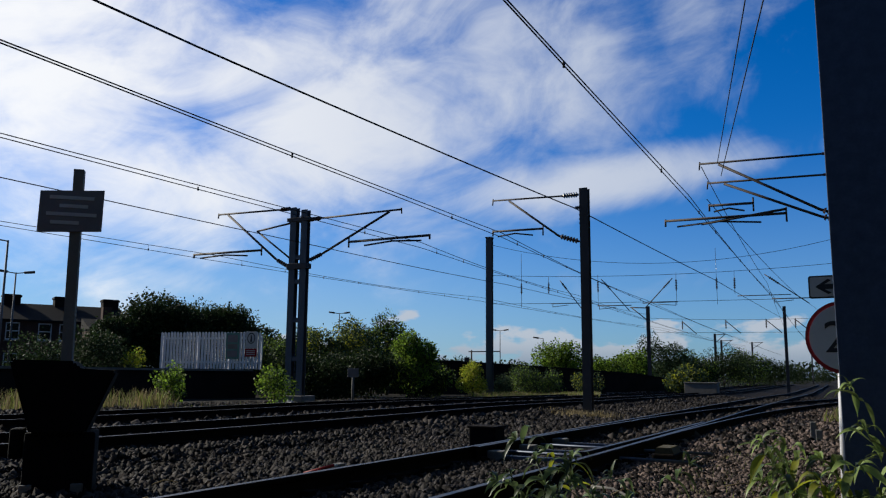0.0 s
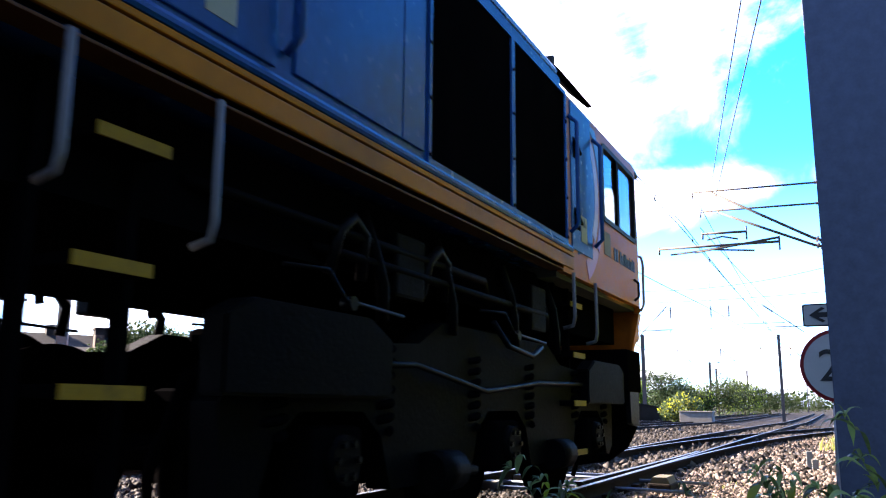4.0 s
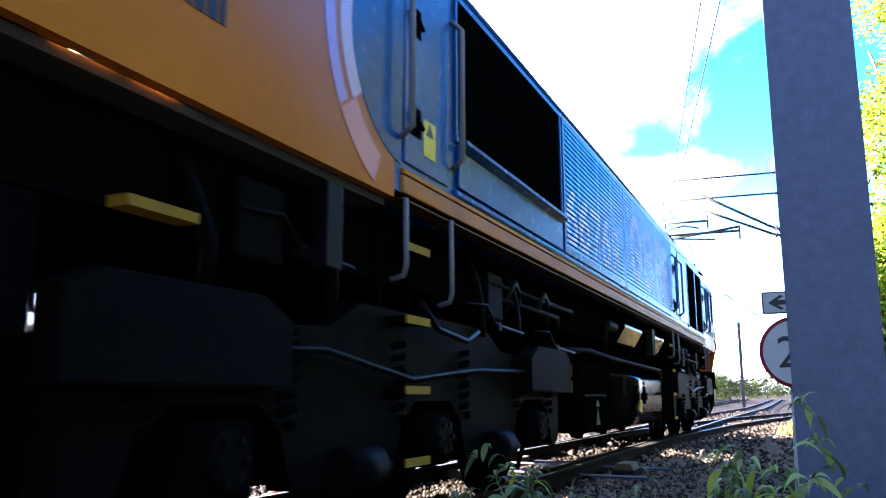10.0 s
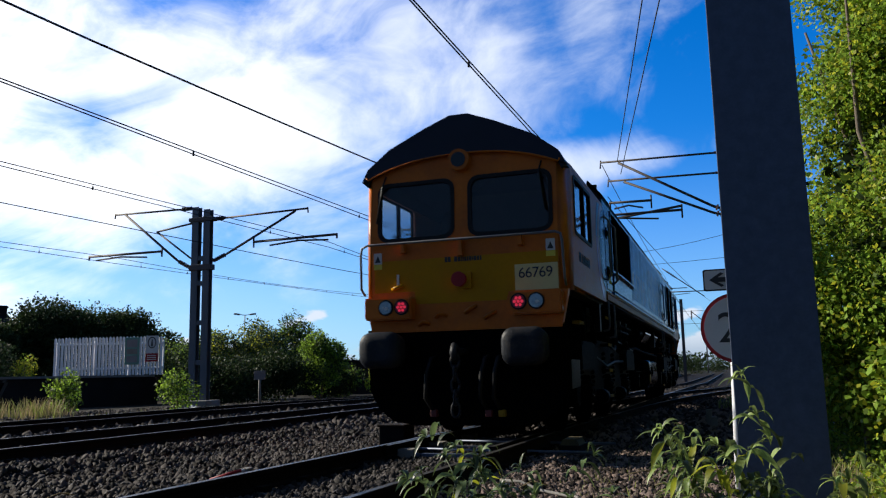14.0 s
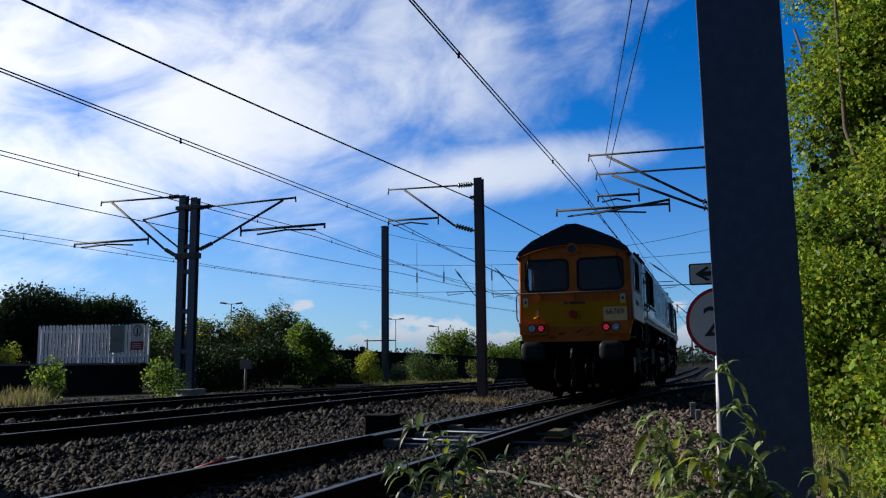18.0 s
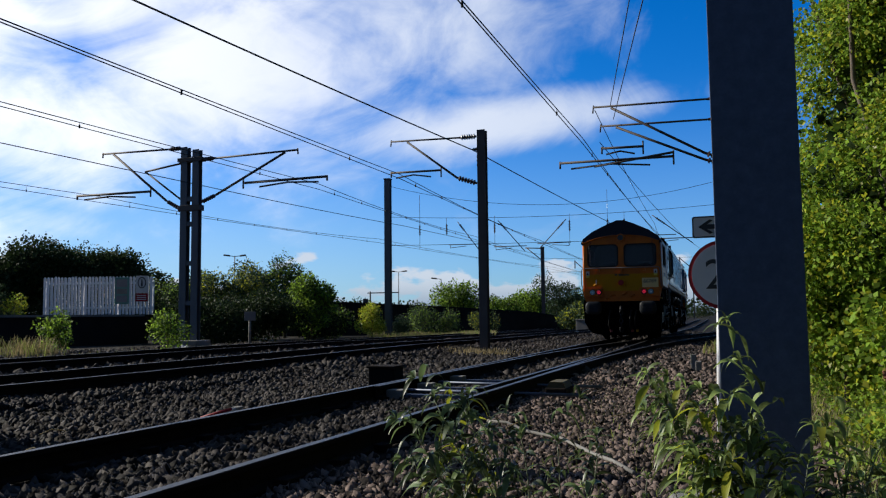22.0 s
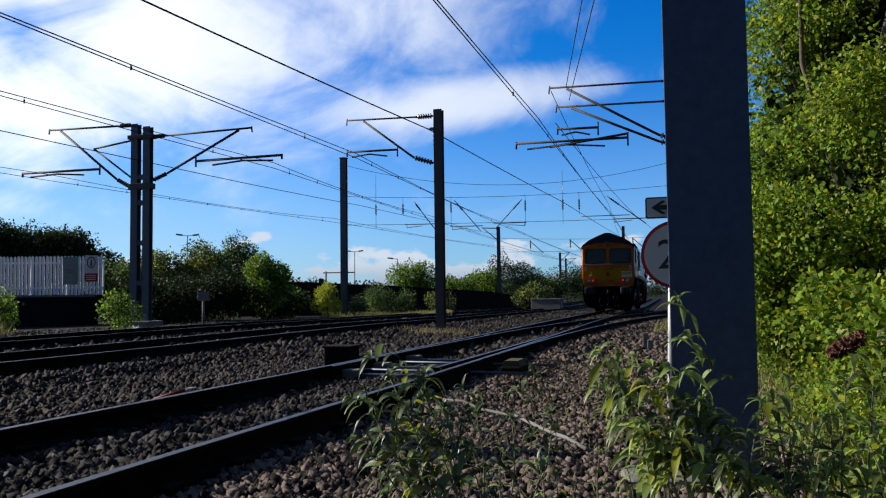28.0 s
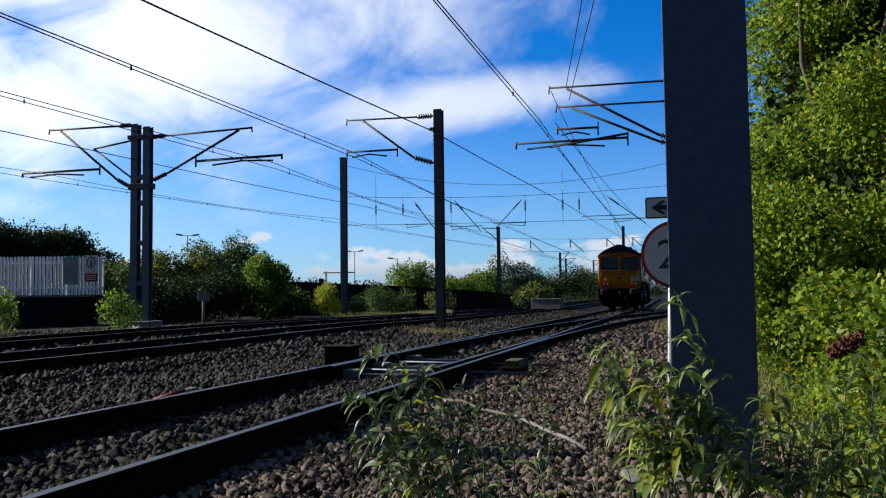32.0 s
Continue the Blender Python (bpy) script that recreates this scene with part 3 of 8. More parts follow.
def scatter_stones(name, label, region, count, size, mat, seed, keep=None):
    """Loose ballast: many small angular stones joined in one mesh."""
    rng = np.random.default_rng(seed)
    ico = np.array([(x, y, z) for z in (-1, 1) for y in (-1, 1) for x in (-1, 1)]) * 0.62
    tri = np.array([(0, 4, 5), (0, 5, 1), (1, 5, 7), (1, 7, 3), (3, 7, 6), (3, 6, 2), (2, 6, 4), (2, 4, 0), (4, 6, 7), (4, 7, 5)])
    x0, x1, y0, y1 = region
    vs, fs, n = [], [], 0
    for _ in range(count):
        # denser towards the camera's end of the stretch
        y = y0 + (y1 - y0) * rng.random() ** 1.35
        x = x0(y) + (x1(y) - x0(y)) * rng.random()
        if keep and not keep(x, y):
            continue
        s = size * (0.55 + 0.9 * rng.random() ** 1.6)
        v = (ico + 0.80 * (rng.random((8, 3)) - 0.5)) * s * np.array([1.2, 0.85, 0.75])
        a, b = rng.random() * 6.28, rng.random() * 6.28
        ca, sa, cb, sb = math.cos(a), math.sin(a), math.cos(b) * 0.9, math.sin(b) * 0.9
        v = v @ np.array([[1, 0, sb], [0, 1, cb], [-sb, -cb, 1]]) @ np.array([[ca, sa, 0], [-sa, ca, 0], [0, 0, 1]])
        vs.append(v + np.array([x, y, ground_z(x, y) + s * (0.1 + 0.5 * rng.random())]))
        fs.append(tri + n)
        n += 8
    vs, fs = np.concatenate(vs), np.concatenate(fs)
    me = bpy.data.meshes.new(name)
    me.vertices.add(len(vs))
    me.vertices.foreach_set("co", vs.ravel())
    me.loops.add(len(fs) * 3)
    me.loops.foreach_set("vertex_index", fs.ravel())
    me.polygons.add(len(fs))
    me.polygons.foreach_set("loop_start", np.arange(0, len(fs) * 3, 3))
    me.update(calc_edges=True)
    me.materials.append(mat)
    tagged(new(name, me), label, "ballast", kind="stuff")


RAIL = [(-0.07, -0.16), (-0.07, -0.148), (-0.012, -0.13), (-0.010, -0.045), (-0.036, -0.032), (-0.036, -0.006), (-0.028, 0.0), (0.028, 0.0), (0.036, -0.006), (0.036, -0.032),
        (0.010, -0.045), (0.012, -0.13), (0.07, -0.148), (0.07, -0.16)]


def rail_bm(xf, ys, side, dz=0.0):
    bm = bmesh.new()
    rings = []
    for y in ys:
        x = xf(y) + side
        rings.append([bm.verts.new((x + p[0], y, track_z(y, x) + dz + p[1])) for p in RAIL])
    n = len(RAIL)
    for a, b in zip(rings, rings[1:]):
        for i in range(n):
            f = bm.faces.new((a[i], a[(i + 1) % n], b[(i + 1) % n], b[i]))
            f.material_index = 1 if i in (6,) else 0
    bm.faces.new(rings[0])
    bm.faces.new(rings[-1][::-1])
    bmesh.ops.recalc_face_normals(bm, faces=bm.faces[:])
    return bm


def sleeper_mesh(mat, wide=0.26, long=2.55):
    bm = bmesh.new()
    box(bm, -long / 2, long / 2, -wide / 2, wide / 2, -0.30, -0.172, 0.015)
    for s in (-1, 1):
        for t in (-1, 1):
            # cast chairs that hold the rail foot
            box(bm, s * GAUGE + t * 0.10 - 0.045, s * GAUGE + t * 0.10 + 0.045, -0.07, 0.07, -0.167, -0.115, 0.008, 1)
    me = bpy.data.meshes.new("sleeper")
    bm.to_mesh(me)
    bm.free()
    me.materials.append(mat)
    me.materials.append(M["rail_side"])
    return me


def build_track(name, xf, y0, y1, label, sleeper_mat, sleeper_to, step=1.5):
    t = thing(name, label=label, category="railway track", kind="structure")
    ys = list(np.arange(y0, y1 + 0.01, step))
    for s in (-1, 1):
        part("rail", rail_bm(xf, ys, s * GAUGE), [M["rail_side"], M["rail_top"]], t)
    me = sleeper_mesh(sleeper_mat)
    y = y0 + 0.3
    while y < sleeper_to:
        ob = new("sleeper", me)
        ob.parent = t
        ob.location = (xf(y), y, track_z(y, xf(y)))
        ob.rotation_euler.z = -math.atan((xf(y + 0.5) - xf(y - 0.5)))
        y += 0.65
    return t


def build_turnout():
    """The turnout ahead: switch blades, drive rods and detector boxes of the diverging line."""
    t = thing("turnout", label="railway turnout with switch blades curving away", category="railway track", kind="structure")
    ys = list(np.arange(9.0, 120.1, 1.0))
    for s in (-1, 1):
        part("rail", rail_bm(branch_x, ys if s > 0 else ys[7:], s * GAUGE), [M["rail_side"], M["rail_top"]], t)
    blade = [y for y in np.arange(8.6, 16.1, 0.5)]
    part("switch_blade", rail_bm(lambda y: track_x(y) - 0.075 - 0.12 * max(0, 1 - (y - 8.6) / 8), blade, GAUGE), [M["rail_side"], M["rail_top"]], t)
    part("switch_blade", rail_bm(lambda y: track_x(y) + 0.075 + (max(0, y - 9) ** 2) / 330 * 0.8, blade, -GAUGE), [M["rail_side"], M["rail_top"]], t)
    me = sleeper_mesh(M["timber"], 0.28, 3.0)
    y = 24.0
    while y < 60:
        ob = new("sleeper", me)
        ob.parent = t
        ob.location = (branch_x(y), y, track_z(y))
        y += 0.75
    # stretcher bars across the track, slide plates and the drive
    for y in (8.9, 9.9, 11.2):
        bm = bmesh.new()
        box(bm, track_x(y) - 0.72, track_x(y) + 0.72, y - 0.025, y + 0.025, track_z(y) - 0.15, track_z(y) - 0.11, 0.006)
        part("stretcher_bar", bm, M["galv"], t, "pale galvanised stretcher bar")
        for s in (-1, 1):
            bm = bmesh.new()
            box(bm, track_x(y) + s * 0.55 - 0.10, track_x(y) + s * 0.55 + 0.10, y - 0.09, y + 0.09, track_z(y) - 0.165, track_z(y) - 0.06, 0.012)
            part("bracket", bm, M["concrete"], t, "pale cast bracket")
    for y in (9.3, 10.5):
        bm = bmesh.new()
        cyl(bm, (track_x(y) - 0.6, y, track_z(y) - 0.10), (track_x(y) + 1.6, y, track_z(y) - 0.12), 0.018, sides=8)
        part("drive_rod", bm, M["galv"], t, "steel point drive rod")


def build_point_machine():
    x, y = track_x(9.9) + 1.18, 9.9
    t = thing("point_machine", x, y, ground_z(x, y), label="squat dirty point machine beside the rail", category="point machine")
    bm = bmesh.new()
    box(bm, -0.13, 0.13, -0.26, 0.26, 0.0, 0.12, 0.02)
    part("casing", bm, M["timber"], t, "dark casing")
    bm = bmesh.new()
    prism(bm, [(-0.12, 0.115), (0.12, 0.115), (0.08, 0.19), (-0.08, 0.19)], "y", -0.22, 0.20)
    part("lid", bm, M["yellow_dirty"], t, "faded yellow lid")


def build_rods_cable():
    pts = [(-2.0 + 0.18 * i, 6.9 - 0.028 * i * i + 0.02 * math.sin(i * 2.1), 0) for i in range(9)]
    bm = bmesh.new()
    tube(bm, [(p[0], p[1], ground_z(p[0], p[1]) + 0.05) for p in pts], 0.014, 8)
    tagged(mesh_object("cable", bm, M["concrete"], True), "bent grey-brown cable lying on the ballast", "cable")


def build_marker_posts():
    for x, y, h in ((-0.58, 15.4, 0.32), (-0.47, 14.6, 0.24), (-5.0, 7.6, 0.12)):
        t = thing("marker_post", x, y, ground_z(x, y), label="short grey concrete marker post in the ballast", category="marker post", group="marker posts")
        bm = bmesh.new()
        box(bm, -0.05, 0.05, -0.05, 0.05, -0.1, h, 0.012)
        part("post", bm, M["concrete"], t)


def build_box(name, x, y, w, d, h, label, mat, lidmat):
    t = thing(name, x, y, ground_z(x, y), label=label, category="junction box")
    bm = bmesh.new()
    box(bm, -w / 2, w / 2, -d / 2, d / 2, -0.02, h, 0.02)
    part("body", bm, mat, t)
    bm = bmesh.new()
    box(bm, -w / 2 - 0.02, w / 2 + 0.02, -d / 2 - 0.02, d / 2 + 0.02, h, h + 0.035, 0.012)
    part("lid", bm, lidmat, t)
    return t


# ---- overhead line ----
def insulator(bm, a, b, r=0.075, n=6, mat=0):
    """A ribbed rod turned about its axis, in one piece."""
    a, b = Vector(a), Vector(b)
    ax = (b - a).normalized()
    o = ax.orthogonal().normalized()
    q = ax.cross(o)
    prof = [(0.0, 0.42)]
    for i in range(n):
        u = (i + 1) / (n + 1)
        prof += [(u - 0.30 / (n + 1), 0.42), (u - 0.22 / (n + 1), 1.0), (u + 0.22 / (n + 1), 0.75), (u + 0.30 / (n + 1), 0.42)]
    prof.append((1.0, 0.42))
    rings = [[bm.verts.new(a.lerp(b, u) + (o * math.cos(k * math.pi / 5) + q * math.sin(k * math.pi / 5)) * r * w) for k in range(10)] for u, w in prof]
    for s, t in zip(rings, rings[1:]):
        for k in range(10):
            bm.faces.new((s[k], s[(k + 1) % 10], t[(k + 1) % 10], t[k])).material_index = mat
    bm.faces.new(rings[0]).material_index = mat
    bm.faces.new(rings[-1]).material_index = mat
    bmesh.ops.recalc_face_normals(bm, faces=bm.faces[:])


def cantilever(parent, mx, y, zt, zb, tip_x, top_x, reg_z, reg_x0, reg_x1, thick=0.032):
    """One bracket: top tube, strut and registration arm, with their insulators at the mast end."""
    s = -1 if tip_x < mx else 1
    ix = mx + s * 0.55
    zs = zb + 0.42 * (zt - zb) * 0.35
    r0, r1 = reg_x0, reg_x1

    def bar(name, pts, r, sides=8):
        bm = bmesh.new()
        tube(bm, pts, r, sides)
        part(name, bm, M["mast_dark"], parent)

    bar("top_tube", [(ix, y, zt), (tip_x, y, zt + 0.05)], thick * 0.8)
    bar("strut", [(mx + s * 0.65, y, zs), (top_x, y, zt)], thick)
    bar("tip_clamp", [(tip_x + s * -0.02, y, zt + 0.10), (tip_x, y, zt - 0.10)], thick * 0.6, 6)
    bar("registration_tube", [(r0, y, reg_z + 0.02), (r1, y, reg_z)], thick)
    bar("end_clamp", [(r0, y, reg_z + 0.06), (r0, y, reg_z - 0.12)], thick * 0.8, 6)
    bar("steady_arm", [(r0 + (r1 - r0) * 0.10, y, reg_z - 0.14), (r0 + (r1 - r0) * 0.45, y, reg_z - 0.08), (r0 + (r1 - r0) * 0.8, y, reg_z - 0.17)], thick * 0.7, 6)
    bar("hanger", [(r1, y, reg_z + 0.14), (r1, y, reg_z - 0.2)], thick * 0.7, 6)
    for b in ((ix, y, zt), (mx + s * 0.65, y, zs)):
        bm = bmesh.new()
        insulator(bm, (mx + s * 0.05, y, zt if b[2] == zt else zb), b, 0.082)
        part("insulator", bm, M["ceramic"], parent, "ribbed brown insulator")


def h_column(bm, x, y, z0, z1, w, d, t=0.018):
    """A rolled steel column of H section, in one piece."""
    a, b, h = w / 2, d / 2, t / 2
    o = [(-a, -b), (a, -b), (a, -b + t), (h, -b + t), (h, b - t), (a, b - t), (a, b), (-a, b), (-a, b - t), (-h, b - t), (-h, -b + t), (-a, -b + t)]
    prism(bm, [(x + p, y + q) for p, q in o], "z", z0, z1)


def build_masts():
    # single mast between the near and the second line
    y = 22.0
    t = thing("overhead_mast", -6.42, y, ground_z(-6.42, y), label="dark rusty steel mast with a bracket over the second track", category="railway mast", group="overhead masts")
    g = -ground_z(-6.42, y)
    bm = bmesh.new()
    h_column(bm, 0, 0, -0.05, 6.04 + g, 0.24, 0.24, 0.02)
    for i in range(5):
        box(bm, -0.128, 0.128, -0.128, -0.118, 5.0 + g + 0.12 * i, 5.05 + g + 0.12 * i)
    part("mast", bm, M["mast_dark"], t)
    bm = bmesh.new()
    box(bm, -0.3, 0.3, -0.3, 0.3, -0.2, 0.03, 0.02)
    part("foundation", bm, M["concrete"], t)
    cantilever(t, -0.12, 0, 5.88 + g, 4.52 + g, -2.83, -2.30, 4.97 + g, -2.82, -1.25)
    bm = bmesh.new()
    insulator(bm, (-0.12, 0, 5.5 + g), (-0.30, 0, 5.5 + g), 0.06, 3)
    part("wire_insulator", bm, M["ceramic"], t)

    # twin-legged mast between the third and the platform line
    x, y = -17.85, 24.1
    t = thing("overhead_mast", x, y, ground_z(x, y), label="twin-legged grey steel mast with brackets on both sides", category="railway mast", group="overhead masts")
    g = -ground_z(x, y)
    for s, top in ((-0.245, 6.86), (0.245, 6.74)):
        bm = bmesh.new()
        h_column(bm, s, 0, -0.05, top + g, 0.27, 0.22, 0.02)
        part("leg", bm, M["galv_far"], t)
    for z in (1.2, 2.6, 4.0, 4.9, 6.3):
        bm = bmesh.new()
        box(bm, -0.14, 0.14, -0.10, 0.10, z + g, z + g + 0.16, 0.01)
        part("batten", bm, M["galv_far"], t)
    bm = bmesh.new()
    box(bm, -0.45, 0.45, -0.15, 0.15, 4.55 + g, 4.75 + g, 0.01)
    part("cross_plate", bm, M["mast_dark"], t)
    bm = bmesh.new()
    box(bm, -0.5, 0.5, -0.15, 0.15, 6.32 + g, 6.46 + g, 0.01)
    part("cross_plate", bm, M["mast_dark"], t)
    cantilever(t, -0.40, 0, 6.85 + g, 4.65 + g, -3.95, -3.45, 5.36 + g, -5.1, -1.75, 0.045)
    cantilever(t, 0.40, 0, 6.38 + g, 4.85 + g, 4.30, 3.8, 5.42 + g, 5.40, 2.15, 0.045)
    bm = bmesh.new()
    tube(bm, [(-0.4, 0, 6.3 + g), (-2.0, 0, 6.1 + g)], 0.035, 6)
    tube(bm, [(-2.0, 0, 6.1 + g), (-0.45, 0, 5.0 + g)], 0.035, 6)
    part("stay", bm, M["mast_dark"], t)
    bm = bmesh.new()
    box(bm, -0.62, 0.62, -0.4, 0.4, -0.2, 0.3, 0.03)
    part("foundation", bm, M["concrete"], t)

    # mast on the near side, with two brackets over the near line
    x, y = 0.45, 20.0
    t = thing("overhead_mast", x, y, ground_z(x, y), label="grey steel mast with double brackets over the near track", category="railway mast", group="overhead masts")
    g = -ground_z(x, y)
    bm = bmesh.new()
    h_column(bm, 0, 0, -0.05, 6.4 + g, 0.26, 0.24, 0.02)
    part("mast", bm, M["galv_far"], t)
    cantilever(t, -0.13, 0, 5.84 + g, 4.32 + g, -3.40, -2.95, 4.52 + g, -4.25, -1.50)
    cantilever(t, -0.13, 0.5, 5.46 + g, 4.30 + g, -3.30, -2.90, 4.92 + g, -3.27, -2.25)
    bm = bmesh.new()
    tube(bm, [(-1.5, 0, 4.62 + g), (-3.4, 0, 4.40 + g)], 0.03, 6)
    part("lower_arm", bm, M["mast_dark"], t)

    # tall pole that carries the head span, and its partner
    for x, y, top, w in ((-17.6, 41.4, 8.35, 0.34), (1.6, 44.0, 8.2, 0.30)):
        t = thing("span_mast", x, y, ground_z(x, y), label="tall plain grey pole carrying the head span", category="railway mast", group="overhead masts")
        bm = bmesh.new()
        h_column(bm, 0, 0, -0.1, top - ground_z(x, y), w, w * 0.8, 0.025)
        part("mast", bm, M["galv_far"], t)
        bm = bmesh.new()
        box(bm, -w / 2 - 0.02, w / 2 + 0.02, -w / 2 - 0.02, w / 2 + 0.02, top - ground_z(x, y), top - ground_z(x, y) + 0.06, 0.01)
        part("cap", bm, M["galv_far"], t)

    # farther masts
    for x, y, top, arm in ((-15.75, 73.3, 6.95, -1.6), (-5.46, 90.0, 7.95, 0), (-16.24, 118.0, 6.64, 1.5), (-18.3, 140.0, 6.7, 1.8), (-1.2, 150.0, 7.0, -1.8), (1.2, 190.0, 7.4, -2), (-16, 165, 7.3, 2), (3.2, 240, 8.0, -2),
                           (-7.5, 215, 7.6, 2), (0.4, 300, 8.4, -2)):
        t = thing("overhead_mast", x, y, ground_z(x, y), label="slender dark overhead line mast far along the line", category="railway mast", group="overhead masts")
        g = ground_z(x, y)
        bm = bmesh.new()
        h_column(bm, 0, 0, -0.1, top - g, 0.30, 0.26, 0.03)
        part("mast", bm, M["mast_dark"], t)
        if arm:
            bm = bmesh.new()
            tube(bm, [(0, 0, top - g - 0.15), (arm, 0, top - g - 0.05)], 0.05, 6)
            tube(bm, [(0, 0, top - g - 1.3), (arm * 0.9, 0, top - g - 0.1)], 0.05, 6)
            part("bracket", bm, M["mast_dark"], t)


def catenary_pts(a, b, sag, n=14):
    a, b = Vector(a), Vector(b)
    return [a.lerp(b, i / n) - Vector((0, 0, sag * 4 * (i / n) * (1 - i / n))) for i in range(n + 1)]


def wire_run(label, contact, cat_sag, over, r=0.011, droppers=7):
    """A contact wire with its catenary wire above and droppers between, from support to support."""
    t = thing("overhead_wires", label=label, category="overhead wire", group="overhead wires")
    for a, b in zip(contact, contact[1:]):
        bm = bmesh.new()
        tube(bm, catenary_pts(a, b, 0.03, 6), r, 5)
        part("contact_wire", bm, M["wire"], t)
        up = catenary_pts(Vector(a) + Vector((0, 0, over)), Vector(b) + Vector((0, 0, over)), cat_sag, 16)
        bm = bmesh.new()
        tube(bm, up, r, 5)
        part("catenary_wire", bm, M["wire"], t)
        low = catenary_pts(a, b, 0.03, 16)
        for i in range(1, 16, max(1, 15 // droppers)):
            bm = bmesh.new()
            tube(bm, [low[i], up[i]], 0.006, 4)
            tube(bm, [low[i] + Vector((0, 0, -0.03)), low[i] + Vector((0, 0, 0.05))], 0.02, 5)
            part("dropper", bm, M["wire"], t)
    return t


def single_wire(label, pts, sag, r=0.013):
    t = thing("feeder_wire", label=label, category="overhead wire", group="overhead wires")
    for a, b in zip(pts, pts[1:]):
        bm = bmesh.new()
        tube(bm, catenary_pts(a, b, sag, 14), r, 5)
        part("wire", bm, M["wire"], t)


def build_wires():
    wire_run("twin dark wires strung over the near track", [(-3.35, -32, 5.0), (-3.22, 20, 5.0), (-3.2, 44, 4.78), (-3.7, 90, 4.6), (-3.6, 150, 4.5)], 0.16, 0.14)
    wire_run("twin dark wires strung over the second track", [(-9.4, -32, 4.72), (-8.95, 22, 4.80), (-9.35, 43, 4.62), (-9.7, 90, 4.5), (-9.9, 150, 4.4)], 0.14, 0.13)
    wire_run("twin dark wires strung over the third track", [(-15.6, -30, 4.9), (-12.75, 24.1, 5.02), (-12.9, 42.5, 4.9), (-13.2, 90, 4.7), (-13.4, 150, 4.6)], 0.16, 0.18)
    wire_run("twin dark wires strung over the platform track", [(-24.6, -30, 4.95), (-21.7, 24.1, 5.05), (-18.9, 43, 5.0), (-15.0, 75, 4.9), (-12.5, 120, 4.8)], 0.2, 0.22)
    # the run that leaves the near line for an anchor behind the camera
    single_wire("dark wire slanting off to its anchor mast", [(-2.52, 20, 5.88), (3.2, -12, 5.95)], 0.0, 0.010)
    single_wire("dark wire slanting off to its anchor mast", [(-2.45, 20, 5.55), (3.6, -12, 5.7)], 0.0, 0.010)
    single_wire("dark wire slanting across to the far masts", [(-2.9, 20, 5.82), (-3.4, 44, 5.5), (-5.4, 90, 5.4)], 0.15, 0.010)
    single_wire("dark wire slanting across to the far masts", [(-2.8, 20, 5.0), (-2.0, 44, 4.8), (1.0, 90, 5.0)], 0.1, 0.010)
    single_wire("thick dark feeder wire along the masts", [(-9.7, -14, 5.45), (-8.22, 8.5, 5.47), (-6.68, 22, 5.48), (-5.6, 41.5, 5.48), (-5.46, 90, 6.6)], 0.03, 0.017)
    single_wire("dark feeder wire along the twin-legged mast", [(-20.3, -20, 5.5), (-17.72, 24.1, 5.52), (-16.6, 41.4, 5.7), (-15.75, 73.3, 6.2)], 0.05, 0.015)
    # the head span across all lines
    t = thing("head_span", label="cross wires of a head span with hanging insulators", category="overhead wire", group="overhead wires")
    for za, zb, sag in ((6.25, 6.45, 0.35), (4.65, 4.65, 0.06), (8.0, 8.0, 1.4)):
        bm = bmesh.new()
        tube(bm, catenary_pts((-17.6, 41.4, za), (1.6, 44.0, zb), sag, 18), 0.012, 5)
        part("cross_wire", bm, M["wire"], t)
    def span_y(x):
        return 41.4 + (x + 17.6) * 2.6 / 19.2

    for x, top, low in ((-15.8, 7.4, 4.4), (-14.3, 6.1, 5.2), (-11.67, 6.1, 4.4), (-7.69, 6.1, 4.4), (-5.72, 7.3, 4.4), (-4.87, 6.1, 4.9)):
        y = span_y(x)
        bm = bmesh.new()
        tube(bm, [(x, y, top), (x, y, low)], 0.012, 4)
        insulator(bm, (x, y, 5.75), (x, y, 5.15), 0.06, 6)
        part("hanger", bm, M["ceramic"], t)
    for xa, xb, za, zb in ((-13.69, -12.56, 5.85, 4.32), (-11.49, -10.07, 5.85, 4.15), (-7.87, -9.30, 5.80, 4.25), (-3.45, -1.47, 5.86, 4.35)):
        bm = bmesh.new()
        p, q = Vector((xa, span_y(xa), za)), Vector((xb, span_y(xb), zb))
        tube(bm, [p, q], 0.026, 6)
        insulator(bm, p.lerp(q, 0.08), p.lerp(q, 0.34), 0.065, 5)
        part("stay_tube", bm, M["mast_dark"], t)
        bm = bmesh.new()
        e = 1 if xb > xa else -1
        tube(bm, [(xb - e * 1.7, span_y(xb), zb + 0.30), (xb + e * 0.1, span_y(xb), zb + 0.28)], 0.024, 6)
        tube(bm, [(xb - e * 1.6, span_y(xb), zb + 0.30), (xb - e * 1.6, span_y(xb), zb + 0.10)], 0.016, 5)
        tube(bm, [(xb - e * 1.6, span_y(xb), zb + 0.12), (xb - e * 0.7, span_y(xb), zb + 0.20)], 0.016, 5)
        part("registration_arm", bm, M["mast_dark"], t)
    bm = bmesh.new()
    tube(bm, [(-4.76, span_y(-4.76), 4.80), (-2.28, span_y(-2.28), 4.82)], 0.022, 6)
    part("registration_arm", bm, M["mast_dark"], t)
    # a second, farther span
    t = thing("head_span", label="cross wires of a farther head span", category="overhead wire", group="overhead wires")
    for za, sag in ((5.9, 0.25), (4.6, 0.05)):
        bm = bmesh.new()
        tube(bm, catenary_pts((-15.75, 73.3, za), (2.4, 76.0, za), sag, 14), 0.018, 4)
        part("cross_wire", bm, M["wire"], t)
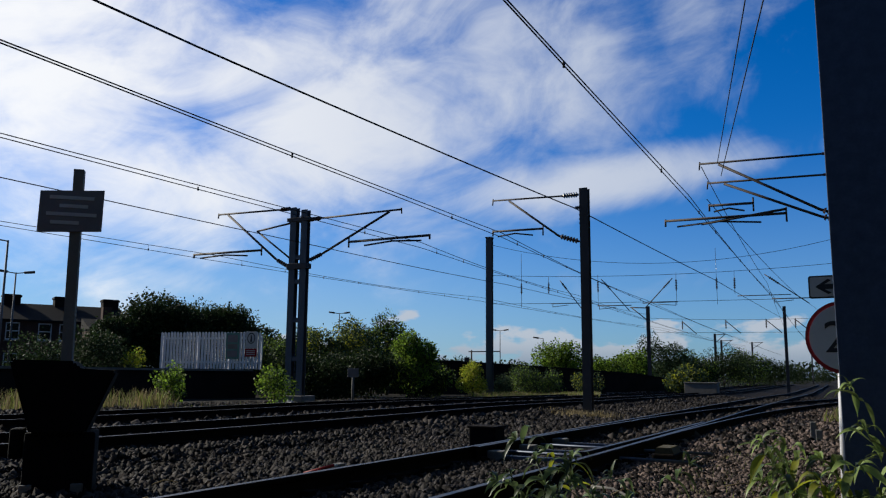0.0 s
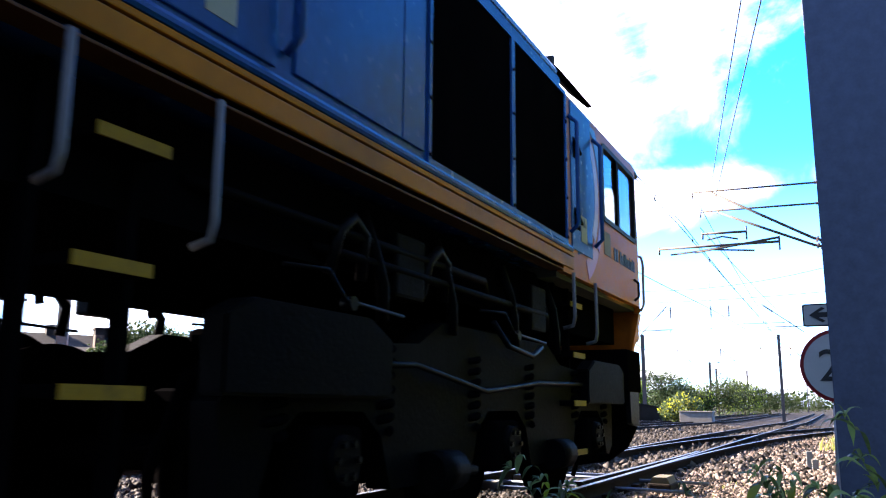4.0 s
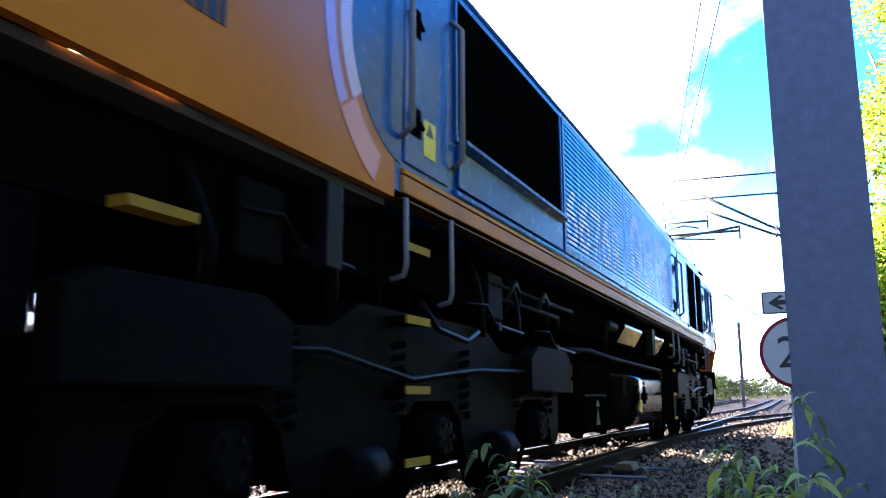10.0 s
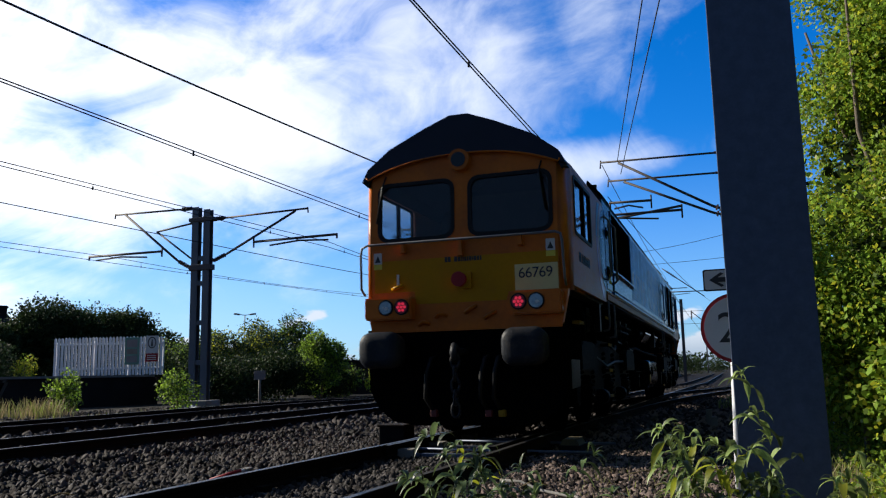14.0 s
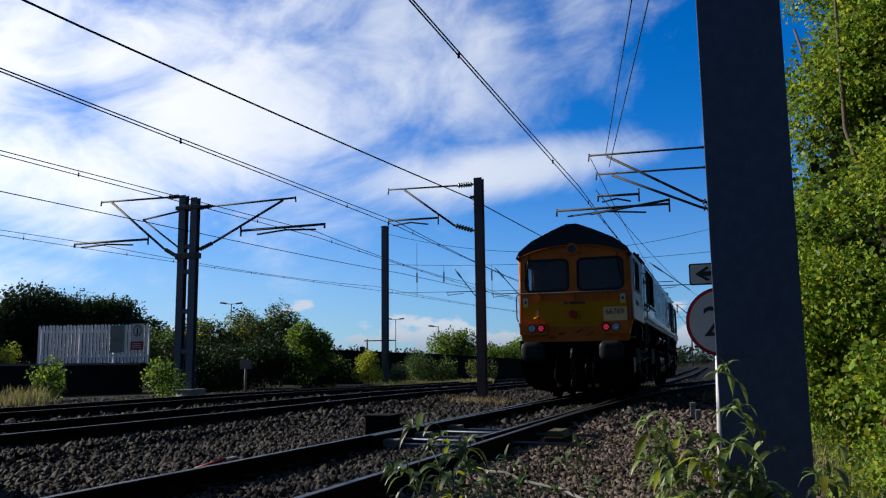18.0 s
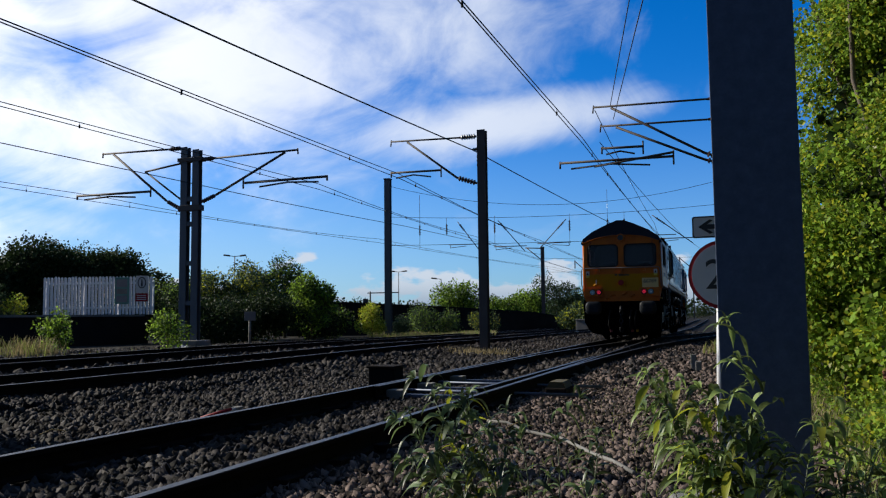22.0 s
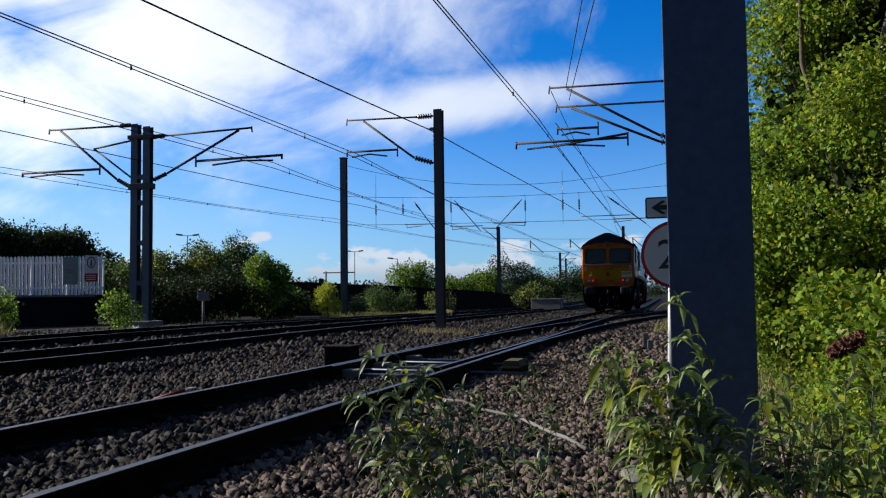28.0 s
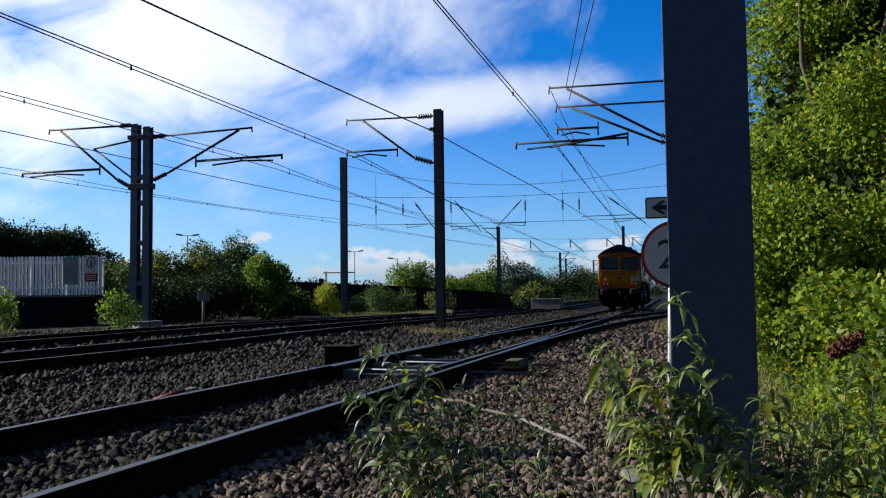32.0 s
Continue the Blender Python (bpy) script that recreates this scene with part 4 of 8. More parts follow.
    for x in (-13, -9.3, -6, -3.7, -1.5):
        bm = bmesh.new()
        insulator(bm, (x, 74.6, 5.7), (x, 74.6, 4.9), 0.08, 5)
        tube(bm, [(x, 74.6, 5.6), (x + 1.2, 74.6, 4.5)], 0.04, 5)
        part("hanger", bm, M["ceramic"], t)


# ---- near post and signs ----
def build_near_post():
    x0, x1, y = -0.040, 0.398, 4.6
    t = thing("steel_column", (x0 + x1) / 2, y, ground_z(0.2, y), label="broad galvanised steel column with a thin bright edge", category="column")
    w = x1 - x0
    bm = bmesh.new()
    box(bm, -w / 2, w / 2, 0.0, 0.02, -0.1, 9.0, 0.004)
    part("front_flange", bm, M["galv"], t)
    bm = bmesh.new()
    box(bm, -w / 2, w / 2, 0.36, 0.38, -0.1, 9.0, 0.004)
    part("rear_flange", bm, M["galv"], t)
    bm = bmesh.new()
    box(bm, -0.012, 0.012, 0.021, 0.359, -0.1, 9.0)
    part("web", bm, M["galv"], t)


def text_bm(body, size, depth=0.004):
    """Lettering with the built-in font as a mesh in the xz plane, facing -y, centred."""
    cu = bpy.data.curves.new("text", "FONT")
    cu.body, cu.size, cu.extrude = body, size, depth / 2
    cu.align_x, cu.align_y = "CENTER", "CENTER"
    ob = bpy.data.objects.new("text", cu)
    scene.collection.objects.link(ob)
    dg = bpy.context.evaluated_depsgraph_get()
    me = bpy.data.meshes.new_from_object(ob.evaluated_get(dg))
    bm = bmesh.new()
    bm.from_mesh(me)
    bmesh.ops.rotate(bm, verts=bm.verts[:], matrix=Matrix.Rotation(math.pi / 2, 3, "X"))
    bpy.data.objects.remove(ob)
    bpy.data.curves.remove(cu)
    bpy.data.meshes.remove(me)
    return bm


def disc(bm, x, z, r, y0, y1, sides=40, mat=0):
    prism(bm, [(x + r * math.cos(2 * math.pi * i / sides), z + r * math.sin(2 * math.pi * i / sides)) for i in range(sides)], "y", y0, y1, mat)


def build_speed_sign():
    x, y = 0.0, 7.2
    g = ground_z(x, y)
    t = thing("speed_sign", x, y, g, -3, label="round white speed sign with a red rim under an arrow plate", category="railway sign")
    c = 1.085 - g
    bm = bmesh.new()
    disc(bm, 0, c, 0.292, -0.012, 0.0)
    part("rim", bm, M["sign_red"], t, "red rim")
    bm = bmesh.new()
    disc(bm, 0, c, 0.262, -0.018, -0.0125)
    part("face", bm, M["sign_white"], t, "white face")
    bm = text_bm("20", 0.36)
    bmesh.ops.translate(bm, vec=(0.02, -0.021, c - 0.01), verts=bm.verts[:])
    part("numeral", bm, M["sign_black"], t, "black numerals")
    bm = bmesh.new()
    prism(bm, rounded(-0.245, 0.245, c + 0.315, c + 0.50, 0.02), "y", -0.012, 0.0)
    part("arrow_plate_edge", bm, M["sign_black"], t, "black edged plate")
    bm = bmesh.new()
    prism(bm, rounded(-0.232, 0.232, c + 0.328, c + 0.487, 0.015), "y", -0.017, -0.0125)
    part("arrow_plate", bm, M["sign_white"], t, "white plate")
    z = c + 0.408
    bm = bmesh.new()
    prism(bm, [(-0.195, z), (-0.10, z + 0.062), (-0.075, z + 0.05), (-0.125, z + 0.02), (0.19, z + 0.02), (0.19, z - 0.02), (-0.125, z - 0.02), (-0.075, z - 0.05), (-0.10, z - 0.062)], "y", -0.023, -0.0175)
    part("arrow", bm, M["sign_black"], t, "black arrow")
    bm = bmesh.new()
    cyl(bm, (-0.075, 0.03, -0.05), (-0.02, 0.03, c + 0.5), 0.036, 0.03, sides=14)
    part("post", bm, M["white_paint"], t, "white post")


def build_left_sign():
    x, y = -6.56, 5.24
    g = ground_z(x, y)
    t = thing("notice_board", x, y, g, 42, label="grey notice board on a pale square post", category="railway sign")
    bm = bmesh.new()
    prism(bm, [(0.02, -0.1), (0.12, -0.1), (0.085, 2.69 - g), (-0.005, 2.69 - g)], "y", -0.05, 0.05)
    part("post", bm, M["concrete"], t, "pale post")
    bm = bmesh.new()
    prism(bm, [(-0.28, 2.06 - g), (0.28, 2.09 - g), (0.285, 2.49 - g), (-0.275, 2.455 - g)], "y", -0.075, -0.052)
    part("board", bm, M["board"], t, "grey board")
    for i, (a, b) in enumerate(((-0.19, 0.20), (-0.10, 0.15), (-0.21, 0.23), (-0.17, 0.08))):
        bm = bmesh.new()
        z = 2.40 - g - 0.08 * i
        box(bm, a, b, -0.082, -0.076, z - 0.017, z + 0.017)
        part("bar", bm, M["sign_white"], t)
    # dark hopper standing in front of the post
    x, y = -6.30, 5.10
    g = ground_z(x, y)
    t = thing("grit_hopper", x, y, g, 45, label="black tapered hopper on a narrow stand beside the track", category="hopper")
    bm = bmesh.new()
    prism(bm, [(-0.22, 0.52), (0.22, 0.52), (0.44, 1.06), (0.12, 1.08), (0.10, 1.14), (-0.42, 1.15)], "y", -0.3, 0.3)
    bmesh.ops.bevel(bm, geom=bm.edges[:], offset=0.02, segments=2, affect="EDGES")
    part("hopper", bm, M["black_box"], t)
    bm = bmesh.new()
    box(bm, -0.26, 0.30, -0.24, 0.24, -0.05, 0.53, 0.02)
    part("stand", bm, M["black_box"], t)
    bm = bmesh.new()
    box(bm, -0.40, -0.29, -0.10, 0.10, 0.30, 0.56, 0.03)
    part("outlet", bm, M["black_box"], t)
    for sx in (-0.22, 0.18):
        bm = bmesh.new()
        box(bm, sx - 0.05, sx + 0.05, -0.28, -0.22, -0.03, 0.10, 0.01)
        part("foot", bm, M["concrete"], t)

# ---- the locomotive ----
# Its own space: x to its right, y ahead, z up from the rail heads; the body is 20 m long.
ROOF = [(1.32, 3.24), (1.24, 3.40), (0.94, 3.635), (0.45, 3.865), (0.12, 3.995), (-0.12, 3.995), (-0.45, 3.865), (-0.94, 3.635), (-1.24, 3.40), (-1.32, 3.24)]
BODY_ROOF = [(1.32, 3.385), (1.25, 3.49), (0.94, 3.68), (0.45, 3.885), (0.12, 3.995), (-0.12, 3.995), (-0.45, 3.885), (-0.94, 3.68), (-1.25, 3.49), (-1.32, 3.385)]
CAB_LOW, SILL_LOW, SILL_TOP = 1.80, 1.845, 1.978


def panel(bm, outer, holes, place, thick, mat=0):
    """A flat sheet with holes: outlines in (u, v); place(u, v, w) gives the point, w the depth."""
    edges, front = [], []
    for loop in [outer] + holes:
        vs = [bm.verts.new(place(u, v, 0.0)) for u, v in loop]
        edges += [bm.edges.new((vs[i], vs[(i + 1) % len(vs)])) for i in range(len(vs))]
    r = bmesh.ops.triangle_fill(bm, use_beauty=True, use_dissolve=False, edges=edges)
    faces = [g for g in r["geom"] if isinstance(g, bmesh.types.BMFace)]
    for f in faces:
        f.material_index = mat
    d = Vector(place(0, 0, thick)) - Vector(place(0, 0, 0))
    e = bmesh.ops.extrude_face_region(bm, geom=faces)
    bmesh.ops.translate(bm, vec=d, verts=[g for g in e["geom"] if isinstance(g, bmesh.types.BMVert)])
    bmesh.ops.recalc_face_normals(bm, faces=bm.faces[:])


def stroke_inside(u, v, strokes, w):
    for line in strokes:
        for (ax, ay), (bx, by) in zip(line, line[1:]):
            dx, dy = bx - ax, by - ay
            k = max(0.0, min(1.0, ((u - ax) * dx + (v - ay) * dy) / (dx * dx + dy * dy + 1e-9)))
            if (u - ax - k * dx) ** 2 + (v - ay - k * dy) ** 2 < w * w:
                return True
    return False


def arc(cx, cy, rx, ry, a0, a1, n=14):
    return [(cx + rx * math.cos(radians(a0 + (a1 - a0) * i / n)), cy + ry * math.sin(radians(a0 + (a1 - a0) * i / n))) for i in range(n + 1)]


SIX = [arc(0.5, 0.30, 0.32, 0.30, 0, 360, 24), [(0.20, 0.36), (0.24, 0.62), (0.40, 0.88), (0.66, 0.98)]]
NINE = [[(1 - u, 1 - v) for u, v in line] for line in SIX]
SEVEN = [[(0.16, 0.97), (0.82, 0.97), (0.66, 0.66), (0.48, 0.32), (0.40, 0.02)]]
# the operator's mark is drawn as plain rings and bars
MARK_A = [arc(0.5, 0.5, 0.36, 0.47, 0, 360, 28), [(0.55, 0.42), (0.84, 0.42)]]
MARK_B = [arc(0.42, 0.74, 0.30, 0.23, 0, 360, 24), arc(0.46, 0.26, 0.34, 0.26, 0, 360, 24)]
MARK_C = [arc(0.45, 0.72, 0.32, 0.25, 0, 360, 24), [(0.18, 0.5), (0.18, 0.0)], [(0.55, 0.46), (0.80, 0.0)]]
MARK_D = [[(0.40, 0.0), (0.40, 0.92)], [(0.40, 0.95), (0.75, 0.95)], [(0.18, 0.58), (0.75, 0.58)]]


def louvres(loco, s, y0, y1, signs, w):
    """One louvred panel: frame and slats, with painted signs broken by the gaps of the slats."""
    z0, z1, n = 2.10, 3.275, 24
    frame = bmesh.new()
    for a, b, c, d in ((y0, y1, z0 - 0.05, z0), (y0, y1, z1, z1 + 0.05), (y0, y0 + 0.045, z0, z1), (y1 - 0.045, y1, z0, z1)):
        box(frame, min(s * 1.318, s * 1.345), max(s * 1.318, s * 1.345), a, b, c, d)
    fr = part("louvre_panel", frame, M["loco_blue"], loco, "blue louvred panel with orange painted signs")
    # black sheet behind the slats, in place of the shade in their gaps
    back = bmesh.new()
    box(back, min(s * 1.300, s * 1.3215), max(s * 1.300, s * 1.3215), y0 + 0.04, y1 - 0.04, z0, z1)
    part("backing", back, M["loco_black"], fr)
    step = (z1 - z0) / n
    bm = bmesh.new()
    prism(bm, [(s * 1.322, step * 0.04), (s * 1.345, step * 0.02), (s * 1.347, step * 0.10), (s * 1.341, step * 0.80), (s * 1.322, step * 0.86)], "y", y0 + 0.046, y1 - 0.046)
    me = bpy.data.meshes.new("slat")
    bm.to_mesh(me)
    bm.free()
    me.materials.append(M["loco_blue"])
    letters = bmesh.new()
    for i in range(n):
        ob = new("slat", me)
        ob.parent = fr
        ob.location.z = z0 + i * step
        z = z0 + (i + 0.45) * step
        for (ly, lz, lw, lh, strokes) in signs:
            v = (z - lz) / lh
            if not -0.12 < v < 1.12:
                continue
            run, m = None, 90
            for k in range(m + 1):
                u = -0.2 + 1.4 * k / m
                inside = k < m and stroke_inside(u * lw, v * lh, [[(a * lw, b * lh) for a, b in line] for line in strokes], w)
                if inside and run is None:
                    run = u
                if not inside and run is not None:
                    # seen from the right-hand side the sign reads towards the front of its panel
                    ya, yb = ly + s * run * lw, ly + s * u * lw
                    b0, b1 = z0 + i * step + step * 0.10, z0 + i * step + step * 0.80
                    q = [letters.verts.new(p) for p in ((s * 1.3490, ya, b0), (s * 1.3490, yb, b0), (s * 1.3430, yb, b1), (s * 1.3430, ya, b1))]
                    letters.faces.new(q)
                    run = None
    bmesh.ops.recalc_face_normals(letters, faces=letters.faces[:])
    if signs:
        ob = part("painted_sign", letters, M["loco_letter"], fr, "large salmon-orange painted figures")


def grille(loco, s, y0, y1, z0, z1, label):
    # a flat black sheet stands in for the dark opening inside the frame
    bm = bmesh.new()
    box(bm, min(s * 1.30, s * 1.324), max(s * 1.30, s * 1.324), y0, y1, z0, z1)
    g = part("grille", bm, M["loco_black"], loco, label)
    for a, b, c, d in ((y0 - 0.03, y1 + 0.03, z0 - 0.035, z0), (y0 - 0.03, y1 + 0.03, z1, z1 + 0.035), (y0 - 0.03, y0, z0, z1), (y1, y1 + 0.03, z0, z1)):
        bm = bmesh.new()
        box(bm, min(s * 1.318, s * 1.338), max(s * 1.318, s * 1.338), a, b, c, d)
        part("frame", bm, M["loco_blue"], g)
    return g


def tread_step(parent, y, z, wide=0.30, x=1.22):
    bm = bmesh.new()
    box(bm, x - 0.14, x + 0.06, y - wide / 2, y + wide / 2, z - 0.02, z + 0.02, 0.006)
    ob = part("step", bm, M["loco_black"], parent)
    bm = bmesh.new()
    box(bm, x + 0.058, x + 0.068, y - wide / 2, y + wide / 2, z - 0.022, z + 0.022)
    part("edge", bm, M["step_yellow"], ob, "yellow step edge")


def decal(loco, name, outline, mat, label, x=1.3235):
    bm = bmesh.new()
    prism(bm, outline, "x", x - 0.002, x + 0.002)
    return part(name, bm, mat, loco, label)


def build_cab(loco, e):
    """One cab; e = -1 for the trailing end, +1 for the leading end."""
    cab = new("cab")
    cab.parent = loco
    cab.rotation_euler.z = 0 if e < 0 else math.pi
    tagged(cab, "orange cab with a yellow front")
    # in the cab's space the front faces -y; its right-hand side is +x
    yb = -7.20
    lower = [(-1.20, 1.30), (1.20, 1.30), (1.20, 2.42), (-1.20, 2.42)]
    bm = bmesh.new()
    panel(bm, lower, [], lambda u, v, w: (u, -10.0 + w, v), 0.06)
    part("front_panel", bm, M["loco_orange"], cab)
    rake = 0.04
    wl, wr = rounded(-1.10, -0.105, 2.455, 3.19, 0.13), rounded(0.105, 1.13, 2.455, 3.19, 0.13)
    up = [(-1.20, 2.42), (1.20, 2.42), (1.20, 3.30), (-1.20, 3.30)]
    bm = bmesh.new()
    panel(bm, up, [wl, wr], lambda u, v, w: (u, -10.0 + (v - 2.42) * rake + w, v), 0.06)
    part("window_panel", bm, M["loco_orange"], cab)
    # brow that fills the arch under the roof
    bm = bmesh.new()
    y1 = -10.0 + (3.30 - 2.42) * rake
    prism(bm, [(-1.20, 3.30)] + [(x * 0.985, z - 0.02) for x, z in ROOF[::-1] if z > 3.3] + [(1.20, 3.30)], "y", y1, y1 + 0.08)
    part("brow", bm, M["loco_orange"], cab)
    for i, (a, b) in enumerate(((-1.10, -0.105), (0.105, 1.13))):
        bm = bmesh.new()
        panel(bm, rounded(a - 0.018, b + 0.018, 2.437, 3.208, 0.14), [rounded(a + 0.028, b - 0.028, 2.483, 3.162, 0.115)], lambda u, v, w: (u, -10.012 + (v - 2.42) * rake + w, v), 0.05)
        fr = part("windscreen", bm, M["rubber"], cab, "windscreen in a black rubber seal")
        bm = bmesh.new()
        panel(bm, rounded(a + 0.02, b - 0.02, 2.475, 3.17, 0.12), [], lambda u, v, w: (u, -9.985 + (v - 2.42) * rake + w, v), 0.008)
        pane = part("pane", bm, M["glass"], fr)
        pane.visible_shadow = False
        bm = bmesh.new()
        px = a + 0.10 if i == 0 else b - 0.10
        tube(bm, [(px, -9.99, 3.30), (px - 0.03, -10.03, 3.17), (px - 0.12 + 0.16 * i, -10.03, 2.69)], 0.012, 5)
        part("wiper", bm, M["rubber"], fr)
    # chamfered corners between the front and the sides
    for s in (-1, 1):
        bm = bmesh.new()
        rings = []
        for z, back, drop in ((1.74, 0.0, 0.0), (2.42, 0.0, 0.0), (3.30, (3.30 - 2.42) * rake, 0.0)):
            rings.append([bm.verts.new(p) for p in ((s * 1.20, -10.0 + back, z), (s * 1.285, -9.93 + back, z), (s * 1.32, -9.74 + back, z), (s * 1.26, -9.74 + back, z), (s * 1.20, -9.93 + back, z))])
        for a, b in zip(rings, rings[1:]):
            for i in range(5):
                bm.faces.new((a[i], a[(i + 1) % 5], b[(i + 1) % 5], b[i])).smooth = i in (0, 1)
        bm.faces.new(rings[0]), bm.faces.new(rings[-1])
        bmesh.ops.recalc_face_normals(bm, faces=bm.faces[:])
        part("corner_post", bm, M["loco_orange"], cab)
        # the apron under the corner sweeps down to the front
        bm = bmesh.new()
        prism(bm, [(s * 1.20, 1.30), (s * 1.20, 1.74), (s * 1.30, 1.74)], "y", -9.999, -9.90)
        part("apron", bm, M["loco_orange"], cab)
        win = rounded(-9.62, -8.40, 2.475, 3.18, 0.06)
        side = [(-9.74, CAB_LOW), (yb, CAB_LOW), (yb, 3.30), (-9.74 + (3.30 - 2.42) * rake, 3.30), (-9.74, 2.42)]
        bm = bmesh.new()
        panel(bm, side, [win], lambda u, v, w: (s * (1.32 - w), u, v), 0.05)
        part("side_panel", bm, M["loco_sheen"], cab, "orange cab side with a lilac sky sheen in its colour")
        bm = bmesh.new()
        panel(bm, rounded(-9.645, -8.375, 2.45, 3.205, 0.07), [rounded(-9.60, -8.42, 2.495, 3.16, 0.05)], lambda u, v, w: (s * (1.332 - w), u, v), 0.04)
        fr = part("side_window", bm, M["rubber"], cab, "sliding side window in a black frame")
        bm = bmesh.new()
        box(bm, min(s * 1.296, s * 1.33), max(s * 1.296, s * 1.33), -8.97, -8.89, 2.495, 3.16)
        part("window_bar", bm, M["loco_grey"], fr)
        for a, b in ((-9.605, -8.96), (-8.90, -8.415)):
            bm = bmesh.new()
            panel(bm, [(a, 2.49), (b, 2.49), (b, 3.165), (a, 3.165)], [], lambda u, v, w: (s * (1.305 - w), u, v), 0.006)
            pane = part("pane", bm, M["glass"], fr)
            pane.visible_shadow = False
    # roof with a deep dark hood over the front
    bm = bmesh.new()
    prism(bm, ROOF + [(x * 0.96, z - 0.05) for x, z in ROOF[::-1]], "y", -9.98, yb)
    part("cab_roof", bm, M["loco_blue_dark"], cab, "dark blue roof")
    bm = bmesh.new()
    hood = [(x * 1.006, z + 0.006) for x, z in ROOF]
    arch = [(-1.24 + 2.48 * i / 16, 3.50 - 0.23 * abs(-1 + i / 8) ** 2.4) for i in range(17)]
    prism(bm, hood + arch, "y", -10.02, -9.86)
    part("roof_hood", bm, M["loco_blue_dark"], cab, "dark blue hood over the windscreens")
    bm = bmesh.new()
    tube(bm, [(-1.26, -10.025, 3.30)] + [(x, -10.025, z - 0.005) for x, z in arch] + [(1.26, -10.025, 3.30)], 0.012, 6)
    part("rain_strip", bm, M["loco_orange"], cab)
    # floor, bulkhead and desk inside
    bm = bmesh.new()
    box(bm, -1.26, 1.26, -9.90, yb, 1.76, 1.80)
    part("floor", bm, M["cab_lining"], cab)
    bm = bmesh.new()
    box(bm, -1.26, 1.26, yb - 0.06, yb - 0.01, 1.80, 3.6)
    part("bulkhead", bm, M["cab_lining"], cab)
    bm = bmesh.new()
    prism(bm, [(-9.90, 1.8), (-9.30, 1.8), (-9.30, 2.32), (-9.55, 2.44), (-9.90, 2.44)], "x", -1.24, 1.24)
    part("desk", bm, M["loco_grey"], cab)
    for sx in (-0.62, 0.62):
        bm = bmesh.new()
        box(bm, sx - 0.24, sx + 0.24, -8.75, -8.3, 2.0, 2.12, 0.04)
        box(bm, sx - 0.24, sx + 0.24, -8.38, -8.26, 2.1, 2.72, 0.05)
        part("seat", bm, M["rubber"], cab)
    # yellow warning panel round the lamps
    bm = bmesh.new()
    prism(bm, [(-1.16, 1.80), (-0.62, 1.80), (-0.60, 1.64), (0.55, 1.64), (0.58, 1.74), (1.19, 1.74), (1.19, 2.20), (-1.16, 2.20)], "y", -10.005, -9.999)
    part("warning_panel", bm, M["loco_yellow"], cab, "yellow warning panel")
    bm = bmesh.new()
    prism(bm, [(0.665, 1.745), (1.185, 1.745), (1.185, 2.055), (0.665, 2.055)], "y", -10.010, -10.0055)
    plate = part("number_panel", bm, M["loco_cream"], cab, "cream panel with a black number")
    for i, digit in enumerate("66769"):
        bm = text_bm(digit, 0.178, 0.003)
        bmesh.ops.translate(bm, vec=(0.915 + 0.083 * (i - 2), -10.0125, 1.945), verts=bm.verts[:])
        part("digit", bm, M["digit_ink"], plate)
    u = -0.22
    for w in (0.035, 0.035, -0.03, 0.04, 0.03, 0.015, 0.015, 0.025, 0.02, 0.03, 0.015, 0.03, 0.03, 0.02):
        if w > 0:
            bm = bmesh.new()
            box(bm, u, u + w, -10.008, -10.0055, 2.14, 2.195 if w < 0.034 else 2.205)
            part("bar", bm, M["sign_black"], cab)
        u += abs(w) + 0.008
    # warning stickers
    for sx, sz in ((1.10, 2.20), (-1.12, 2.17)):
        bm = bmesh.new()
        box(bm, sx - 0.05, sx + 0.06, -10.010, -10.006, sz + 0.0, sz + 0.14)
        st = part("sticker", bm, M["sign_white"], cab, "white and yellow warning sticker")
        bm = bmesh.new()
        prism(bm, [(sx - 0.035, sz + 0.02), (sx + 0.045, sz + 0.02), (sx + 0.005, sz + 0.105)], "y", -10.013, -10.0105)
        part("triangle", bm, M["sign_black"], st)
        bm = bmesh.new()
        box(bm, sx - 0.05, sx + 0.06, -10.010, -10.006, sz - 0.07, sz - 0.003)
        part("caption", bm, M["sticker_yellow"], st)
    # lamp clusters
    for s in (-1, 1):
        bm = bmesh.new()
        prism(bm, rounded(min(s * 0.62, s * 1.24), max(s * 0.62, s * 1.24), 1.45, 1.73, 0.045), "y", -10.15, -9.99)
        bmesh.ops.bevel(bm, geom=[e for e in bm.edges if abs(e.verts[0].co.y + 10.15) < 1e-4 and abs(e.verts[1].co.y + 10.15) < 1e-4], offset=0.02, segments=2, affect="EDGES")
        lamp = part("lamp_housing", bm, M["loco_orange"], cab, "orange housing with a red and a clear lamp")
        for lx, mat, name in ((s * 0.735, M["tail_red"], "tail_lamp"), (s * 0.945, M["lamp_silver"], "marker_lamp")):
            bm = bmesh.new()
            disc(bm, lx, 1.60, 0.098, -10.168, -10.15, 24)
            ring = part("bezel", bm, M["rubber"], lamp)
            bm = bmesh.new()
            disc(bm, lx, 1.60, 0.080, -10.178, -10.169, 24)
            part(name, bm, mat, lamp)
            if name == "marker_lamp":
                bm = bmesh.new()
                disc(bm, lx + 0.012, 1.588, 0.022, -10.183, -10.1785, 12)
                part("bulb", bm, M["sign_white"], lamp)
            else:
                for k in range(7):
                    a = k * math.pi / 3
                    rr = 0.0 if k == 6 else 0.045
                    bm = bmesh.new()
